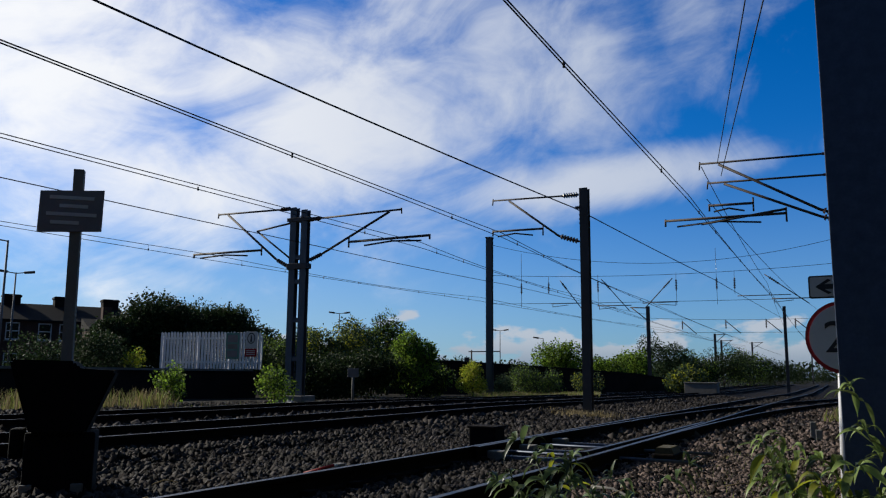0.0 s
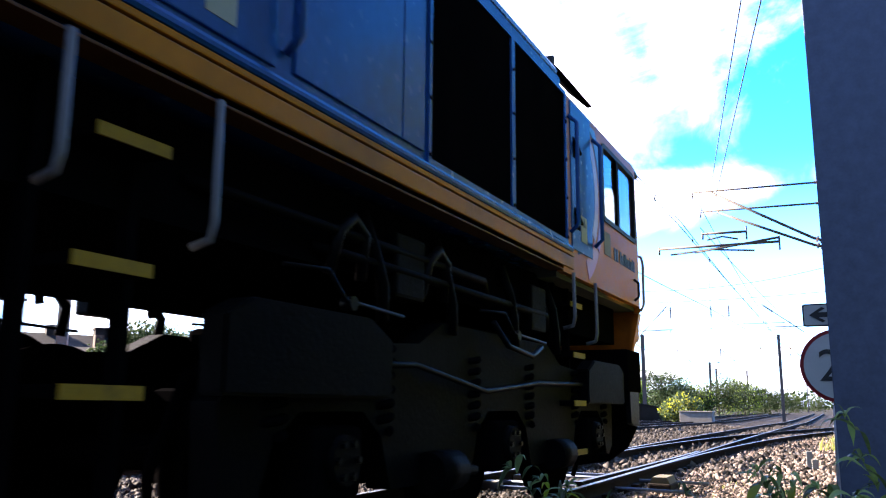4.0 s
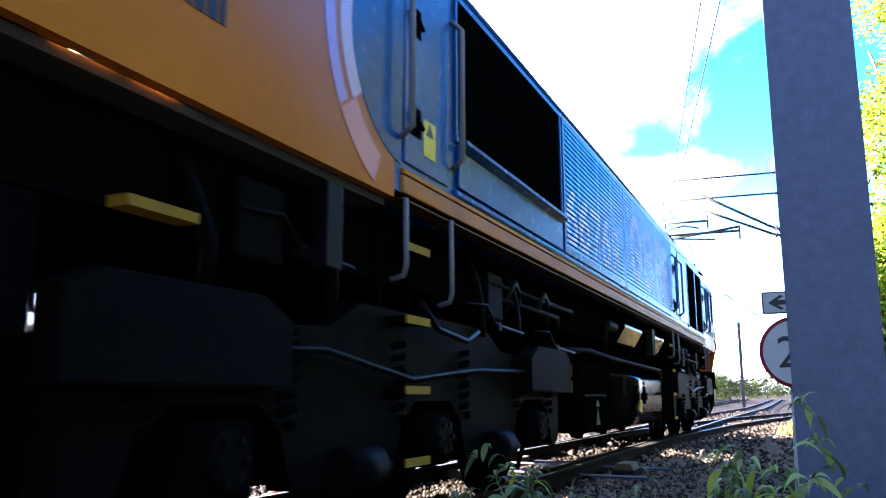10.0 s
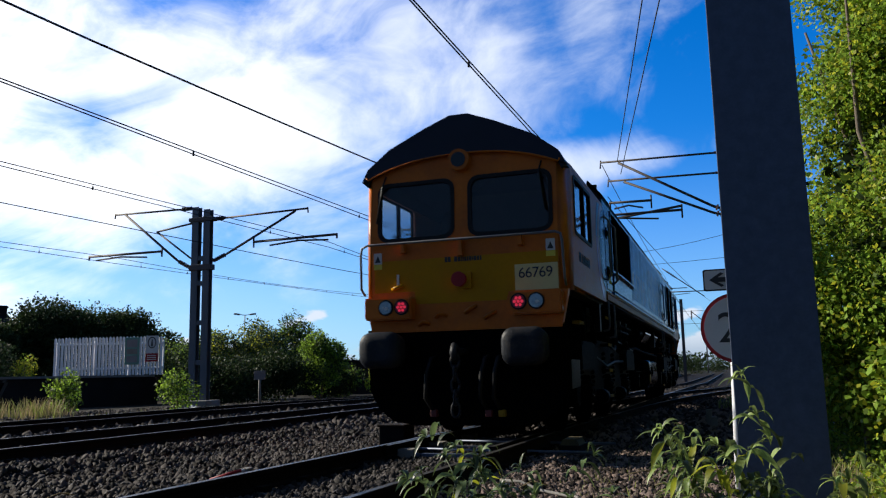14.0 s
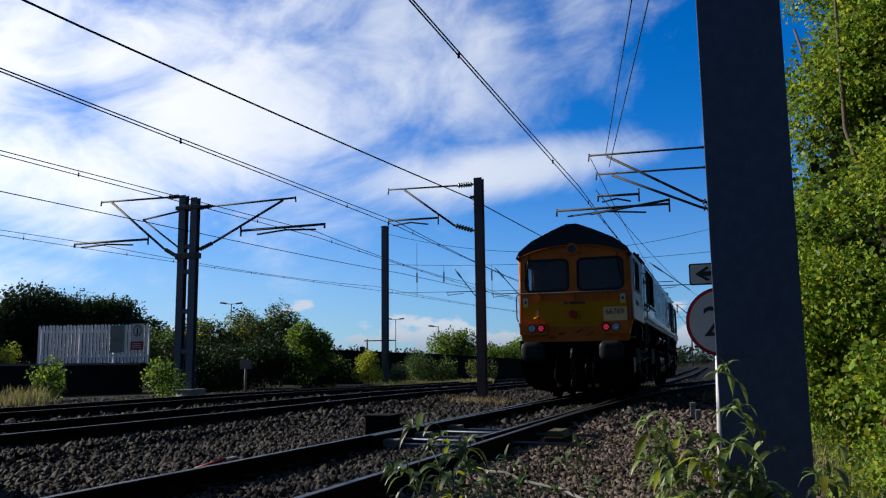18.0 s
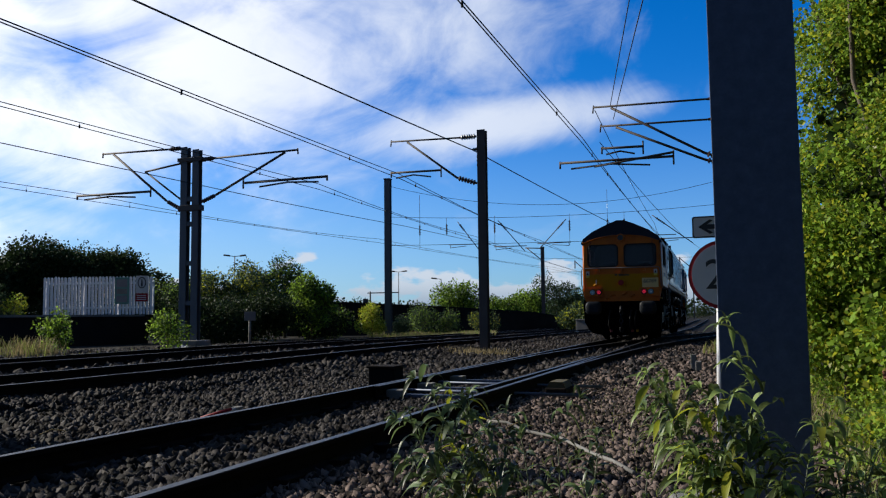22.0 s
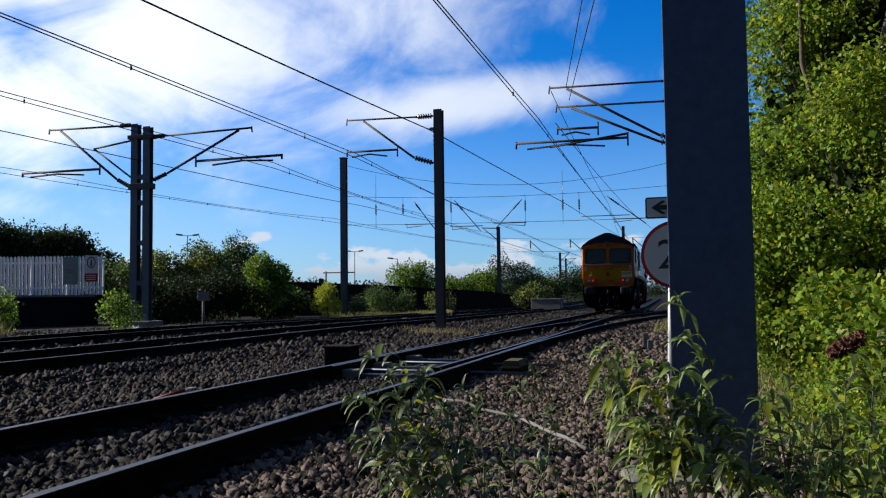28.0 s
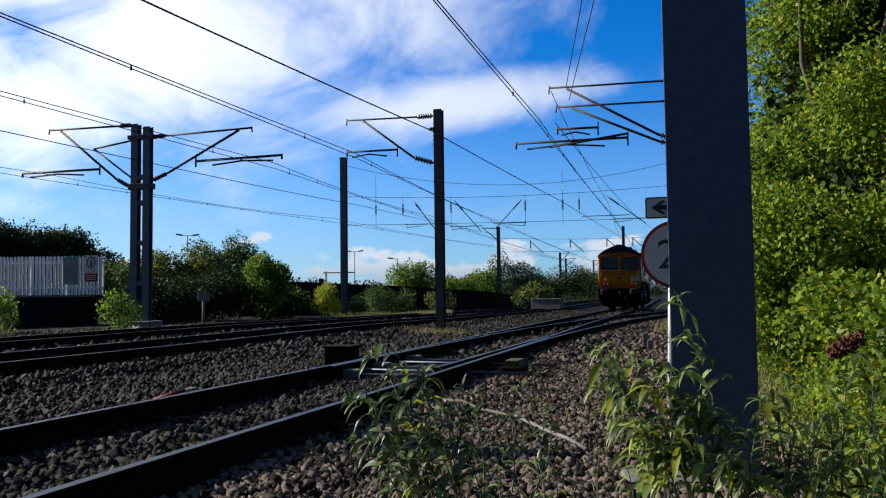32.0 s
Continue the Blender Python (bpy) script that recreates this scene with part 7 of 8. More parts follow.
def shoot(parent, rng, base, tip, length, mat_leaf, mat_stem, bend=0.10, yellow=0.0, radius=0.0055, twigs=True, bare=0.12):
    """One shrub shoot: a bent stem with opposite pairs of long drooping leaves, side twigs and a tuft at the tip."""
    base, tip = Vector(base), Vector(tip)
    side = Vector((rng.normal(), rng.normal(), 0.2 * rng.normal())) * bend
    span = (tip - base).length
    pts = [base.lerp(tip, i / 8) + side * math.sin(i / 8 * math.pi) * span for i in range(9)]
    bm = bmesh.new()
    tube(bm, pts, radius, 6, 0, 0.35)
    part("stem", bm, mat_stem, parent)
    verts, faces, idx = [], [], []

    def leaf(p, d, L, curl, m):
        d = d.normalized()
        up = Vector((0, 0, 1))
        sd = d.cross(up)
        sd = sd.normalized() if sd.length > 1e-3 else Vector((1, 0, 0))
        nrm = sd.cross(d).normalized()
        tw = rng.normal() * 0.4
        sd = (sd * math.cos(tw) + nrm * math.sin(tw)).normalized()
        flat = Vector((d.x, d.y, 0.0))
        n0, K = len(verts), 7
        c, ang = p.copy(), 0.0
        for k in range(K + 1):
            u = k / K
            w = L * 0.105 * max(0.02, math.sin(min(1.0, u * 1.05 + 0.03) * math.pi)) ** 0.85 * (1.12 - 0.35 * u)
            verts.extend([c + sd * w + nrm * w * 0.4, c.copy(), c - sd * w + nrm * w * 0.4])
            # the blade rises, then arches over
            step = (d * (1 - u) + (d * 0.6 - up * curl * 1.5) * u).normalized()
            c = c + step * (L / K) + nrm * 0.012 * L * math.sin(u * 11 + tw * 9)
        for k in range(K):
            a = n0 + 3 * k
            faces.extend([(a, a + 1, a + 4, a + 3), (a + 1, a + 2, a + 5, a + 4)])
            idx.extend([m, m])

    def pairs(line, n, u0, size, droop):
        m = len(line) - 1
        for i in range(n):
            u = u0 + (0.97 - u0) * i / max(1, n - 1)
            q = min(m - 1, int(u * m))
            p = line[q].lerp(line[q + 1], u * m - q)
            ax = (line[q + 1] - line[q]).normalized()
            o = ax.orthogonal().normalized()
            q2 = ax.cross(o)
            a = i * 1.57 + rng.random() * 0.7
            for sgn in (1, -1):
                if rng.random() < 0.06:
                    continue
                out = (o * math.cos(a) + q2 * math.sin(a)) * sgn
                L = size * (0.75 + 0.45 * rng.random()) * (1.12 - 0.45 * u)
                leaf(p, out + ax * (0.25 + 0.35 * u), L, (0.45 + 0.9 * rng.random()) * droop * (1.3 - 0.5 * u), 1 if rng.random() < yellow * (1.3 - u) else 0)
        ax = (line[-1] - line[-2]).normalized()
        o = ax.orthogonal().normalized()
        q2 = ax.cross(o)
        for i in range(5):
            a = i * 1.26 + 0.4
            leaf(line[-1], ax * (0.7 + 0.5 * rng.random()) + (o * math.cos(a) + q2 * math.sin(a)) * 0.55, size * (0.30 + 0.22 * rng.random()), 0.5 + 0.7 * rng.random(), 0)

    n = max(4, int(span / 0.085))
    pairs(pts, n, bare, length, 1.0)
    if twigs:
        for i in range(int(n * 0.3)):
            u = bare + 0.05 + 0.62 * rng.random()
            q = min(7, int(u * 8))
            p = pts[q].lerp(pts[q + 1], u * 8 - q)
            a = rng.random() * 6.28
            L = 0.09 + 0.12 * rng.random()
            e1 = p + Vector((math.cos(a) * L * 0.6, math.sin(a) * L * 0.6, L * 0.55))
            pairs([p, p.lerp(e1, 0.5) + Vector((0, 0, 0.01)), e1], 3, 0.3, length * 0.8, 1.2)
    me = quick_mesh("foliage", [tuple(v) for v in verts], faces, [mat_leaf, M["leaf_yellow"]], idx)
    me.shade_smooth()
    ob = new("foliage", me)
    ob.parent = parent


def spot(az, el, d):
    x, y = bearing(az, d)
    return x, y, EYE + d * math.tan(radians(el))


def bush(label, rows, length, seed, mat_leaf=None, radius=0.0055):
    """rows: tip bearing, elevation and distance; foot bearing and distance; share of yellow leaves; bare part of the stem."""
    rng = np.random.default_rng(seed)
    t = thing("butterfly_bush", label=label, category="shrub", group="butterfly bushes")
    for az, el, d, baz, bd, yel, bare in rows:
        bx, by = bearing(baz + rng.normal() * 0.25, bd + rng.normal() * 0.05)
        shoot(t, rng, (bx, by, ground_z(bx, by) - 0.02), spot(az, el, d), length, mat_leaf or M["shoot"], M["shoot_pale"], 0.09, yel, radius, True, bare)
    return t


def build_front_shrubs():
    bush("young butterfly bush with long drooping grey-green leaves on the ballast",
         ((19.9, -5.8, 3.52, 15.6, 3.57, 0.00, 0.40), (17.9, -6.3, 3.55, 15.2, 3.57, 0.15, 0.40), (20.9, -8.6, 3.46, 15.8, 3.50, 0.10, 0.40), (21.3, -10.1, 3.43, 16.0, 3.50, 0.10, 0.40), (19.3, -7.5, 3.50, 15.4, 3.57, 0.20, 0.40), (17.6, -7.4, 3.57, 15.0, 3.60, 0.60, 0.40), (16.0, -7.9, 3.60, 14.6, 3.62, 0.10, 0.40), (19.9, -10.9, 3.43, 15.6, 3.50, 0.20, 0.50), (13.9, -8.3, 3.64, 14.0, 3.64, 0.00, 0.45), (17.0, -10.0, 3.50, 14.8, 3.55, 0.30, 0.45), (14.5, -11.3, 3.50, 14.0, 3.55, 0.05, 0.45), (11.4, -8.7, 3.66, 12.6, 3.64, 0.00, 0.50), (8.7, -8.3, 3.70, 12.0, 3.64, 0.00, 0.60)), 0.185, 31, M["shoot_shaded"])
    bush("tall butterfly bush with yellowing lower leaves before the steel column",
         ((4.8, -5.2, 3.12, -0.2, 3.02, 0.05, 0.46), (4.0, -6.1, 3.12, 0.0, 3.02, 0.05, 0.52), (2.7, -6.9, 3.09, 0.1, 3.03, 0.20, 0.52), (3.4, -8.2, 3.05, 0.4, 3.05, 0.35, 0.58), (0.4, -7.6, 3.10, -0.2, 3.05, 0.20, 0.66), (-0.6, -7.6, 3.12, -0.5, 3.05, 0.20, 0.72), (-1.6, -7.6, 3.13, -0.9, 3.05, 0.00, 0.86), (1.2, -9.0, 3.03, 0.3, 3.05, 0.60, 0.68), (0.4, -9.8, 3.00, 0.1, 3.03, 0.95, 0.74), (1.4, -10.2, 2.98, 0.4, 3.03, 0.95, 0.76), (-3.2, -8.9, 3.17, -1.2, 3.05, 0.00, 0.88), (-1.2, -8.8, 3.10, -0.7, 3.05, 0.20, 0.76), (-1.5, -12.6, 2.96, -0.7, 3.00, 0.10, 0.77), (-3.3, -11.6, 2.94, -3.6, 2.98, 0.25, 0.55), (-4.6, -9.6, 2.96, -5.6, 2.98, 0.05, 0.70), (-4.4, -12.4, 2.90, -4.8, 2.95, 0.30, 0.50)), 0.185, 32)
    t = bush("straggling butterfly bush with a spent brown flower",
             ((-5.8, -7.2, 3.05, -6.2, 3.05, 0.05, 0.40), (-8.7, -8.2, 3.10, -8.6, 3.10, 0.10, 0.40), (-10.1, -6.0, 3.17, -9.6, 3.13, 0.00, 0.45), (-11.6, -6.3, 3.13, -10.6, 3.13, 0.10, 0.40), (-7.0, -9.1, 3.00, -7.0, 3.05, 0.10, 0.40), (-7.6, -10.5, 2.98, -7.8, 3.05, 0.10, 0.40), (-9.2, -11.2, 2.98, -9.0, 3.05, 0.30, 0.40), (-11.3, -9.7, 2.98, -11.0, 3.05, 0.20, 0.35), (-6.0, -12.5, 2.92, -6.6, 2.98, 0.20, 0.50), (-13.2, -7.2, 3.10, -12.6, 3.05, 0.10, 0.40)), 0.17, 33)
    # spent flower spike
    me = crown_mesh("flower_spike", 90, [(*spot(-9.4 - 0.21 * i, -4.0 + 0.12 * i, 3.17), 0.030 - 0.003 * abs(i - 3), 0.032, 0.027) for i in range(9)], 1500, 0.013, [M["flower"]], 0.7)
    ob = new("flower_spike", me)
    ob.parent = t
    tagged(ob, "spent brown flower spike")
    # seedlings on the stones
    rng = np.random.default_rng(34)
    for az, el, d in ((12.0, -10.9, 3.7), (9.6, -11.6, 3.7), (13.6, -12.0, 3.6), (5.4, -10.9, 3.9), (8.4, -12.4, 3.5), (19.6, -12.2, 3.7), (3.6, -11.8, 3.6)):
        t = thing("seedling", label="small green butterfly bush seedling among the stones", category="seedling", group="seedlings")
        bx, by = bearing(az + rng.normal() * 0.4, d)
        shoot(t, rng, (bx, by, ground_z(bx, by) - 0.02), spot(az, el, d), 0.12, M["shoot"], M["shoot_pale"], 0.1, 0.15, 0.005, False, 0.2)


def build_grass():
    def blades(name, label, n, seed, where, h, mats, w=0.006, second=0.4):
        rng = np.random.default_rng(seed)
        vs, fs, idx = [], [], []
        for _ in range(n):
            x, y = where(rng)
            g = ground_z(x, y) - 0.01
            L = h * (0.45 + 0.8 * rng.random())
            a = rng.random() * 6.28
            lean = 0.15 + 0.45 * rng.random()
            dx, dy = math.cos(a), math.sin(a)
            ww = w * (0.6 + 0.8 * rng.random())
            k = len(vs)
            for u in (0.0, 0.45, 0.8):
                off = lean * L * u * u
                vs.append((x + dx * off - dy * ww * (1 - u * 0.7), y + dy * off + dx * ww * (1 - u * 0.7), g + L * u * (1 - 0.2 * lean * u)))
                vs.append((x + dx * off + dy * ww * (1 - u * 0.7), y + dy * off - dx * ww * (1 - u * 0.7), g + L * u * (1 - 0.2 * lean * u)))
            off = lean * L * 1.0
            vs.append((x + dx * off, y + dy * off, g + L * (1 - 0.2 * lean)))
            m = int(rng.random() < second)
            for q in ((k, k + 1, k + 3), (k, k + 3, k + 2), (k + 2, k + 3, k + 5), (k + 2, k + 5, k + 4), (k + 4, k + 5, k + 6)):
                fs.append(q)
                idx.append(m)
        me = quick_mesh(name, vs, fs, mats, idx)
        tagged(new(name, me), label, "grass", kind="stuff")

    blades("bank_grass", "rough green and straw grass on the bank", 18000, 51, lambda r: (0.62 + 4.0 * r.random() ** 1.1, 3.4 + 10 * r.random() ** 1.6), 0.17, [M["grass"], M["straw"]], 0.006, 0.28)
    blades("verge_grass", "sunlit yellow-green grass along the verge", 9000, 52, lambda r: ((lambda y: (branch_x(y) + 2.0 + 3.5 * r.random(), y))(22 + 70 * r.random())), 0.35, [M["grass"], M["straw"]], 0.02, 0.5)
    blades("platform_weeds", "tall dry straw grass before the platform", 1300, 53, lambda r: bearing((46.0, 46.6, 48.3, 50.6, 52.8, 45.2, 54.0, 49.4)[int(8 * r.random())] + 0.55 * r.normal(), 25.5 + 0.7 * r.normal()), 0.55, [M["straw"], M["grass"]], 0.010, 0.35)
    blades("track_weeds", "thin dry weeds along the far track", 5000, 54, lambda r: ((lambda y: (third_x(y) - 1.9 - 1.6 * r.random() ** 2, y))(14 + 34 * r.random())), 0.28, [M["straw"], M["grass"]], 0.009, 0.4)
    blades("wall_grass", "dry pale grass before the dark wall", 6000, 55, lambda r: bearing(15.5 + 9.0 * r.random(), 44 + 7 * r.random()), 0.34, [M["straw"], M["grass"]], 0.018, 0.55)
    blades("mast_grass", "dry reddish grass at the foot of a mast", 500, 56, lambda r: (-6.42 + 0.45 * r.normal(), 21.5 + 0.45 * r.normal()), 0.22, [M["straw"]], 0.009, 0.0)
    blades("ballast_weeds", "sparse weeds growing through the ballast", 900, 57, lambda r: (-1.6 + 2.2 * r.random(), 2.8 + 9 * r.random() ** 1.5), 0.10, [M["grass"], M["straw"]], 0.006, 0.3)
    # low leafy weeds that cover the bank
    rng = np.random.default_rng(60)
    lobes = []
    for _ in range(300):
        x, y = 0.75 + 3.6 * rng.random(), 3.6 + 9 * rng.random() ** 1.3
        r = 0.10 + 0.16 * rng.random()
        lobes.append((x, y, ground_z(x, y) + r * 0.7, r * 1.3, r * 1.3, r))
    me = crown_mesh("bank_weeds", 61, lobes, 46000, 0.042, [M["leaf"], M["leaf_yellow"]], 0.6, 0.3)
    tagged(new("bank_weeds", me), "low leafy green weeds covering the bank", "weeds", kind="stuff")


# ---- platform and the buildings behind ----
def build_platform():
    t = thing("platform", label="low station platform with a pale coping edge", category="platform", kind="structure")
    top = 0.93
    # it runs beside the far line and ends short of the thicket
    a, b = (-23.4, -30.0), (-25.6, 31.6)
    d = Vector((b[0] - a[0], b[1] - a[1], 0)).normalized()
    n = Vector((-d.y, d.x, 0))
    def q(u, w):
        p = Vector((a[0], a[1], 0)) + d * u + n * w
        return p.x, p.y
    L = 61.6
    bm = bmesh.new()
    prism(bm, [q(0, 0.06), q(L, 0.06), q(L, 22), q(0, 22)], "z", -0.6, top - 0.085)
    part("platform_body", bm, M["brick_dark"], t, "dark brick platform face")
    bm = bmesh.new()
    prism(bm, [q(0, 0.75), q(L, 0.75), q(L, 22), q(0, 22)], "z", top - 0.083, top)
    part("surface", bm, M["platform"], t)
    for i in range(68):
        bm = bmesh.new()
        prism(bm, [q(0.9 * i + 0.005, -0.05), q(0.9 * i + 0.895, -0.05), q(0.9 * i + 0.895, 0.74), q(0.9 * i + 0.005, 0.74)], "z", top - 0.08, top + 0.004)
        part("coping_slab", bm, M["concrete"], t)


def build_fence():
    p0, p1 = Vector((*bearing(45.4, 42.6), 0.93)), Vector((*bearing(38.84, 40.4), 0.93))
    t = thing("picket_fence", label="white-painted upright pale fence with two notices", category="fence")
    d = p1 - p0
    L = d.length
    d.normalize()
    n = Vector((d.y, -d.x, 0))
    if n.y > 0:
        n = -n
    t.matrix_basis = Matrix(((d.x, -n.x, 0, p0.x), (d.y, -n.y, 0, p0.y), (0, 0, 1, 0.93), (0, 0, 0, 1)))
    k = 32
    w = L / k
    bm = bmesh.new()
    prism(bm, [(0.012, 0.0), (w - 0.042, 0.0), (w - 0.042, 1.74), ((w - 0.03) / 2, 1.80), (0.012, 1.74)], "y", -0.03, 0.0)
    me = bpy.data.meshes.new("pale")
    bm.to_mesh(me)
    bm.free()
    me.materials.append(M["white_paint"])
    rng = random.Random(4)
    for i in range(k):
        ob = new("pale", me)
        ob.parent = t
        ob.location = (i * w, 0, 0.02 + rng.uniform(-0.02, 0.015))
        ob.rotation_euler.y = rng.uniform(-0.006, 0.006)
    for z in (0.3, 1.45):
        bm = bmesh.new()
        box(bm, 0, L, 0.002, 0.06, z, z + 0.09)
        part("rail", bm, M["white_paint"], t)
    for u in (0.05, L * 0.36, L * 0.68, L - 0.06):
        bm = bmesh.new()
        box(bm, u - 0.05, u + 0.05, 0.062, 0.16, 0.0, 1.62)
        part("post", bm, M["white_paint"], t)
    # framed poster and prohibition notice
    bm = bmesh.new()
    box(bm, L * 0.655, L * 0.785, -0.07, -0.032, 0.50, 1.76, 0.008)
    po = part("poster_frame", bm, M["sign_green"], t, "dark green framed poster")
    for z0, z1, m in ((1.30, 1.66, "board"), (0.98, 1.22, "concrete"), (0.60, 0.90, "board")):
        bm = bmesh.new()
        box(bm, L * 0.672, L * 0.768, -0.076, -0.071, z0, z1)
        part("poster_panel", bm, M[m], po)
    bm = bmesh.new()
    box(bm, L * 0.845, L * 0.955, -0.06, -0.032, 1.02, 1.82, 0.005)
    no = part("notice", bm, M["sign_white"], t, "white notice with a crossed ring over a red panel")
    bm = bmesh.new()
    panel(bm, arc(L * 0.90, 1.50, 0.20, 0.27, 0, 345, 20), [arc(L * 0.90, 1.50, 0.16, 0.22, 0, 345, 20)], lambda u, v, w2: (u, -0.066 + w2, v), 0.005)
    part("ring", bm, M["sign_black"], no)
    bm = bmesh.new()
    prism(bm, [(L * 0.90 - 0.05, 1.32), (L * 0.90 + 0.05, 1.32), (L * 0.90 + 0.02, 1.66), (L * 0.90 - 0.02, 1.66)], "y", -0.066, -0.061)
    part("pictogram", bm, M["sign_black"], no)
    bm = bmesh.new()
    box(bm, L * 0.845, L * 0.955, -0.06, -0.032, 0.62, 1.0, 0.005)
    part("red_panel", bm, M["sign_red"], no)
    for i in range(3):
        bm = bmesh.new()
        box(bm, L * 0.858, L * 0.94, -0.066, -0.061, 0.70 + 0.09 * i, 0.735 + 0.09 * i)
        part("bar", bm, M["sign_white"], no)


def build_houses():
    """The terrace behind the platform, seen against the sky."""
    x0, y0 = bearing(56.5, 78)
    x1, y1 = bearing(47.5, 80)
    ang = math.degrees(math.atan2(y1 - y0, x1 - x0))
    L = math.hypot(x1 - x0, y1 - y0)
    k = 3
    for i in range(k):
        w = L / k
        t = thing("terraced_house", x0 + (x1 - x0) * i / k, y0 + (y1 - y0) * i / k, -0.2, ang, label="dark brick terraced house with a slate roof and chimney", category="house", group="terraced houses")
        bm = bmesh.new()
        wins = [(u, z) for u in (w * 0.22, w * 0.62) for z in (1.0, 3.6)]
        panel(bm, [(0.01, -0.3), (w - 0.01, -0.3), (w - 0.01, 5.4), (0.01, 5.4)], [[(u, z), (u + 1.1, z), (u + 1.1, z + 1.5), (u, z + 1.5)] for u, z in wins], lambda u, v, q: (u, q, v), 0.25)
        box(bm, 0.01, 0.26, 0.25, 7.5, -0.3, 5.4)
        box(bm, w - 0.26, w - 0.01, 0.25, 7.5, -0.3, 5.4)
        box(bm, 0.26, w - 0.26, 7.25, 7.5, -0.3, 5.4)
        part("wall", bm, M["brick"], t)
        for u, z in wins:
            bm = bmesh.new()
            panel(bm, [(u + 0.01, z + 0.01), (u + 1.09, z + 0.01), (u + 1.09, z + 1.49), (u + 0.01, z + 1.49)], [[(u + 0.1, z + 0.1), (u + 1.0, z + 0.1), (u + 1.0, z + 0.72), (u + 0.1, z + 0.72)], [(u + 0.1, z + 0.8), (u + 1.0, z + 0.8), (u + 1.0, z + 1.4), (u + 0.1, z + 1.4)]], lambda a, b, q: (a, 0.08 + q, b), 0.06)
            wf = part("window", bm, M["white_paint"], t, "white sash window")
            bm = bmesh.new()
            box(bm, u + 0.05, u + 1.05, 0.15, 0.16, z + 0.05, z + 1.45)
            part("pane", bm, M["glass_dark"], wf)
            bm = bmesh.new()
            box(bm, u - 0.08, u + 1.18, -0.08, 0.1, z - 0.12, z - 0.005)
            part("sill", bm, M["concrete"], wf)
        bm = bmesh.new()
        prism(bm, [(-0.3, 5.35), (3.75, 7.0), (7.8, 5.35), (7.8, 5.2), (3.75, 6.8), (-0.3, 5.2)], "x", 0.0, w)
        rf = part("roof", bm, M["slate"], t, "dark slate roof")
        bm = bmesh.new()
        box(bm, w - 1.6, w - 0.2, 3.2, 4.3, 6.2, 7.75, 0.03)
        box(bm, w - 1.68, w - 0.12, 3.12, 4.38, 7.5, 7.68, 0.02)
        ch = part("chimney", bm, M["brick_dark"], rf)
    # rear extension catching the sun
    x, y = bearing(49.3, 72)
    t = thing("house_extension", x, y, -0.2, ang, label="brick outhouse with a sloping roof beside the terrace", category="house")
    bm = bmesh.new()
    box(bm, -0.9, 0.9, -1.5, 1.5, -0.2, 4.3)
    part("wall", bm, M["brick"], t)
    bm = bmesh.new()
    prism(bm, [(-1.7, 4.3), (1.7, 4.3), (1.7, 5.3), (1.5, 5.3)], "x", -1.0, 1.0)
    part("roof", bm, M["slate"], t)
    bm = bmesh.new()
    box(bm, 0.2, 0.9, -0.4, 0.4, 4.5, 6.2, 0.03)
    part("chimney", bm, M["brick"], t)


def street_lamp(az, d, top, heads, size=1.0):
    x, y = bearing(az, d)
    g = min(ground_z(x, y), 0.9)
    t = thing("street_lamp", x, y, g, 90 - 0, label="slim grey lamp post with a flat head" if heads == 1 else "slim grey lamp post with two flat heads", category="street lamp", group="street lamps")
    bm = bmesh.new()
    cyl(bm, (0, 0, -0.1), (0, 0, top - g), 0.075 * size, 0.05 * size, 8)
    part("pole", bm, M["galv_far"], t)
    px, py = math.cos(radians(az)), math.sin(radians(az))
    for s in ((-1, 1) if heads == 2 else (-1,)):
        # arms across the line of sight; the lamp's own space is turned a quarter
        ax, ay = (py * s, -px * s)
        bm = bmesh.new()
        tube(bm, [(0, 0, top - g - 0.05), (ax * 0.4 * size, ay * 0.4 * size, top - g), (ax * 0.55 * size, ay * 0.55 * size, top - g + 0.03)], 0.035 * size, 6)
        tube(bm, [(ax * 0.5 * size, ay * 0.5 * size, top - g + 0.02), (ax * 1.15 * size, ay * 1.15 * size, top - g + 0.10)], 0.09 * size, 6)
        part("lamp_head", bm, M["mast_dark"], t)


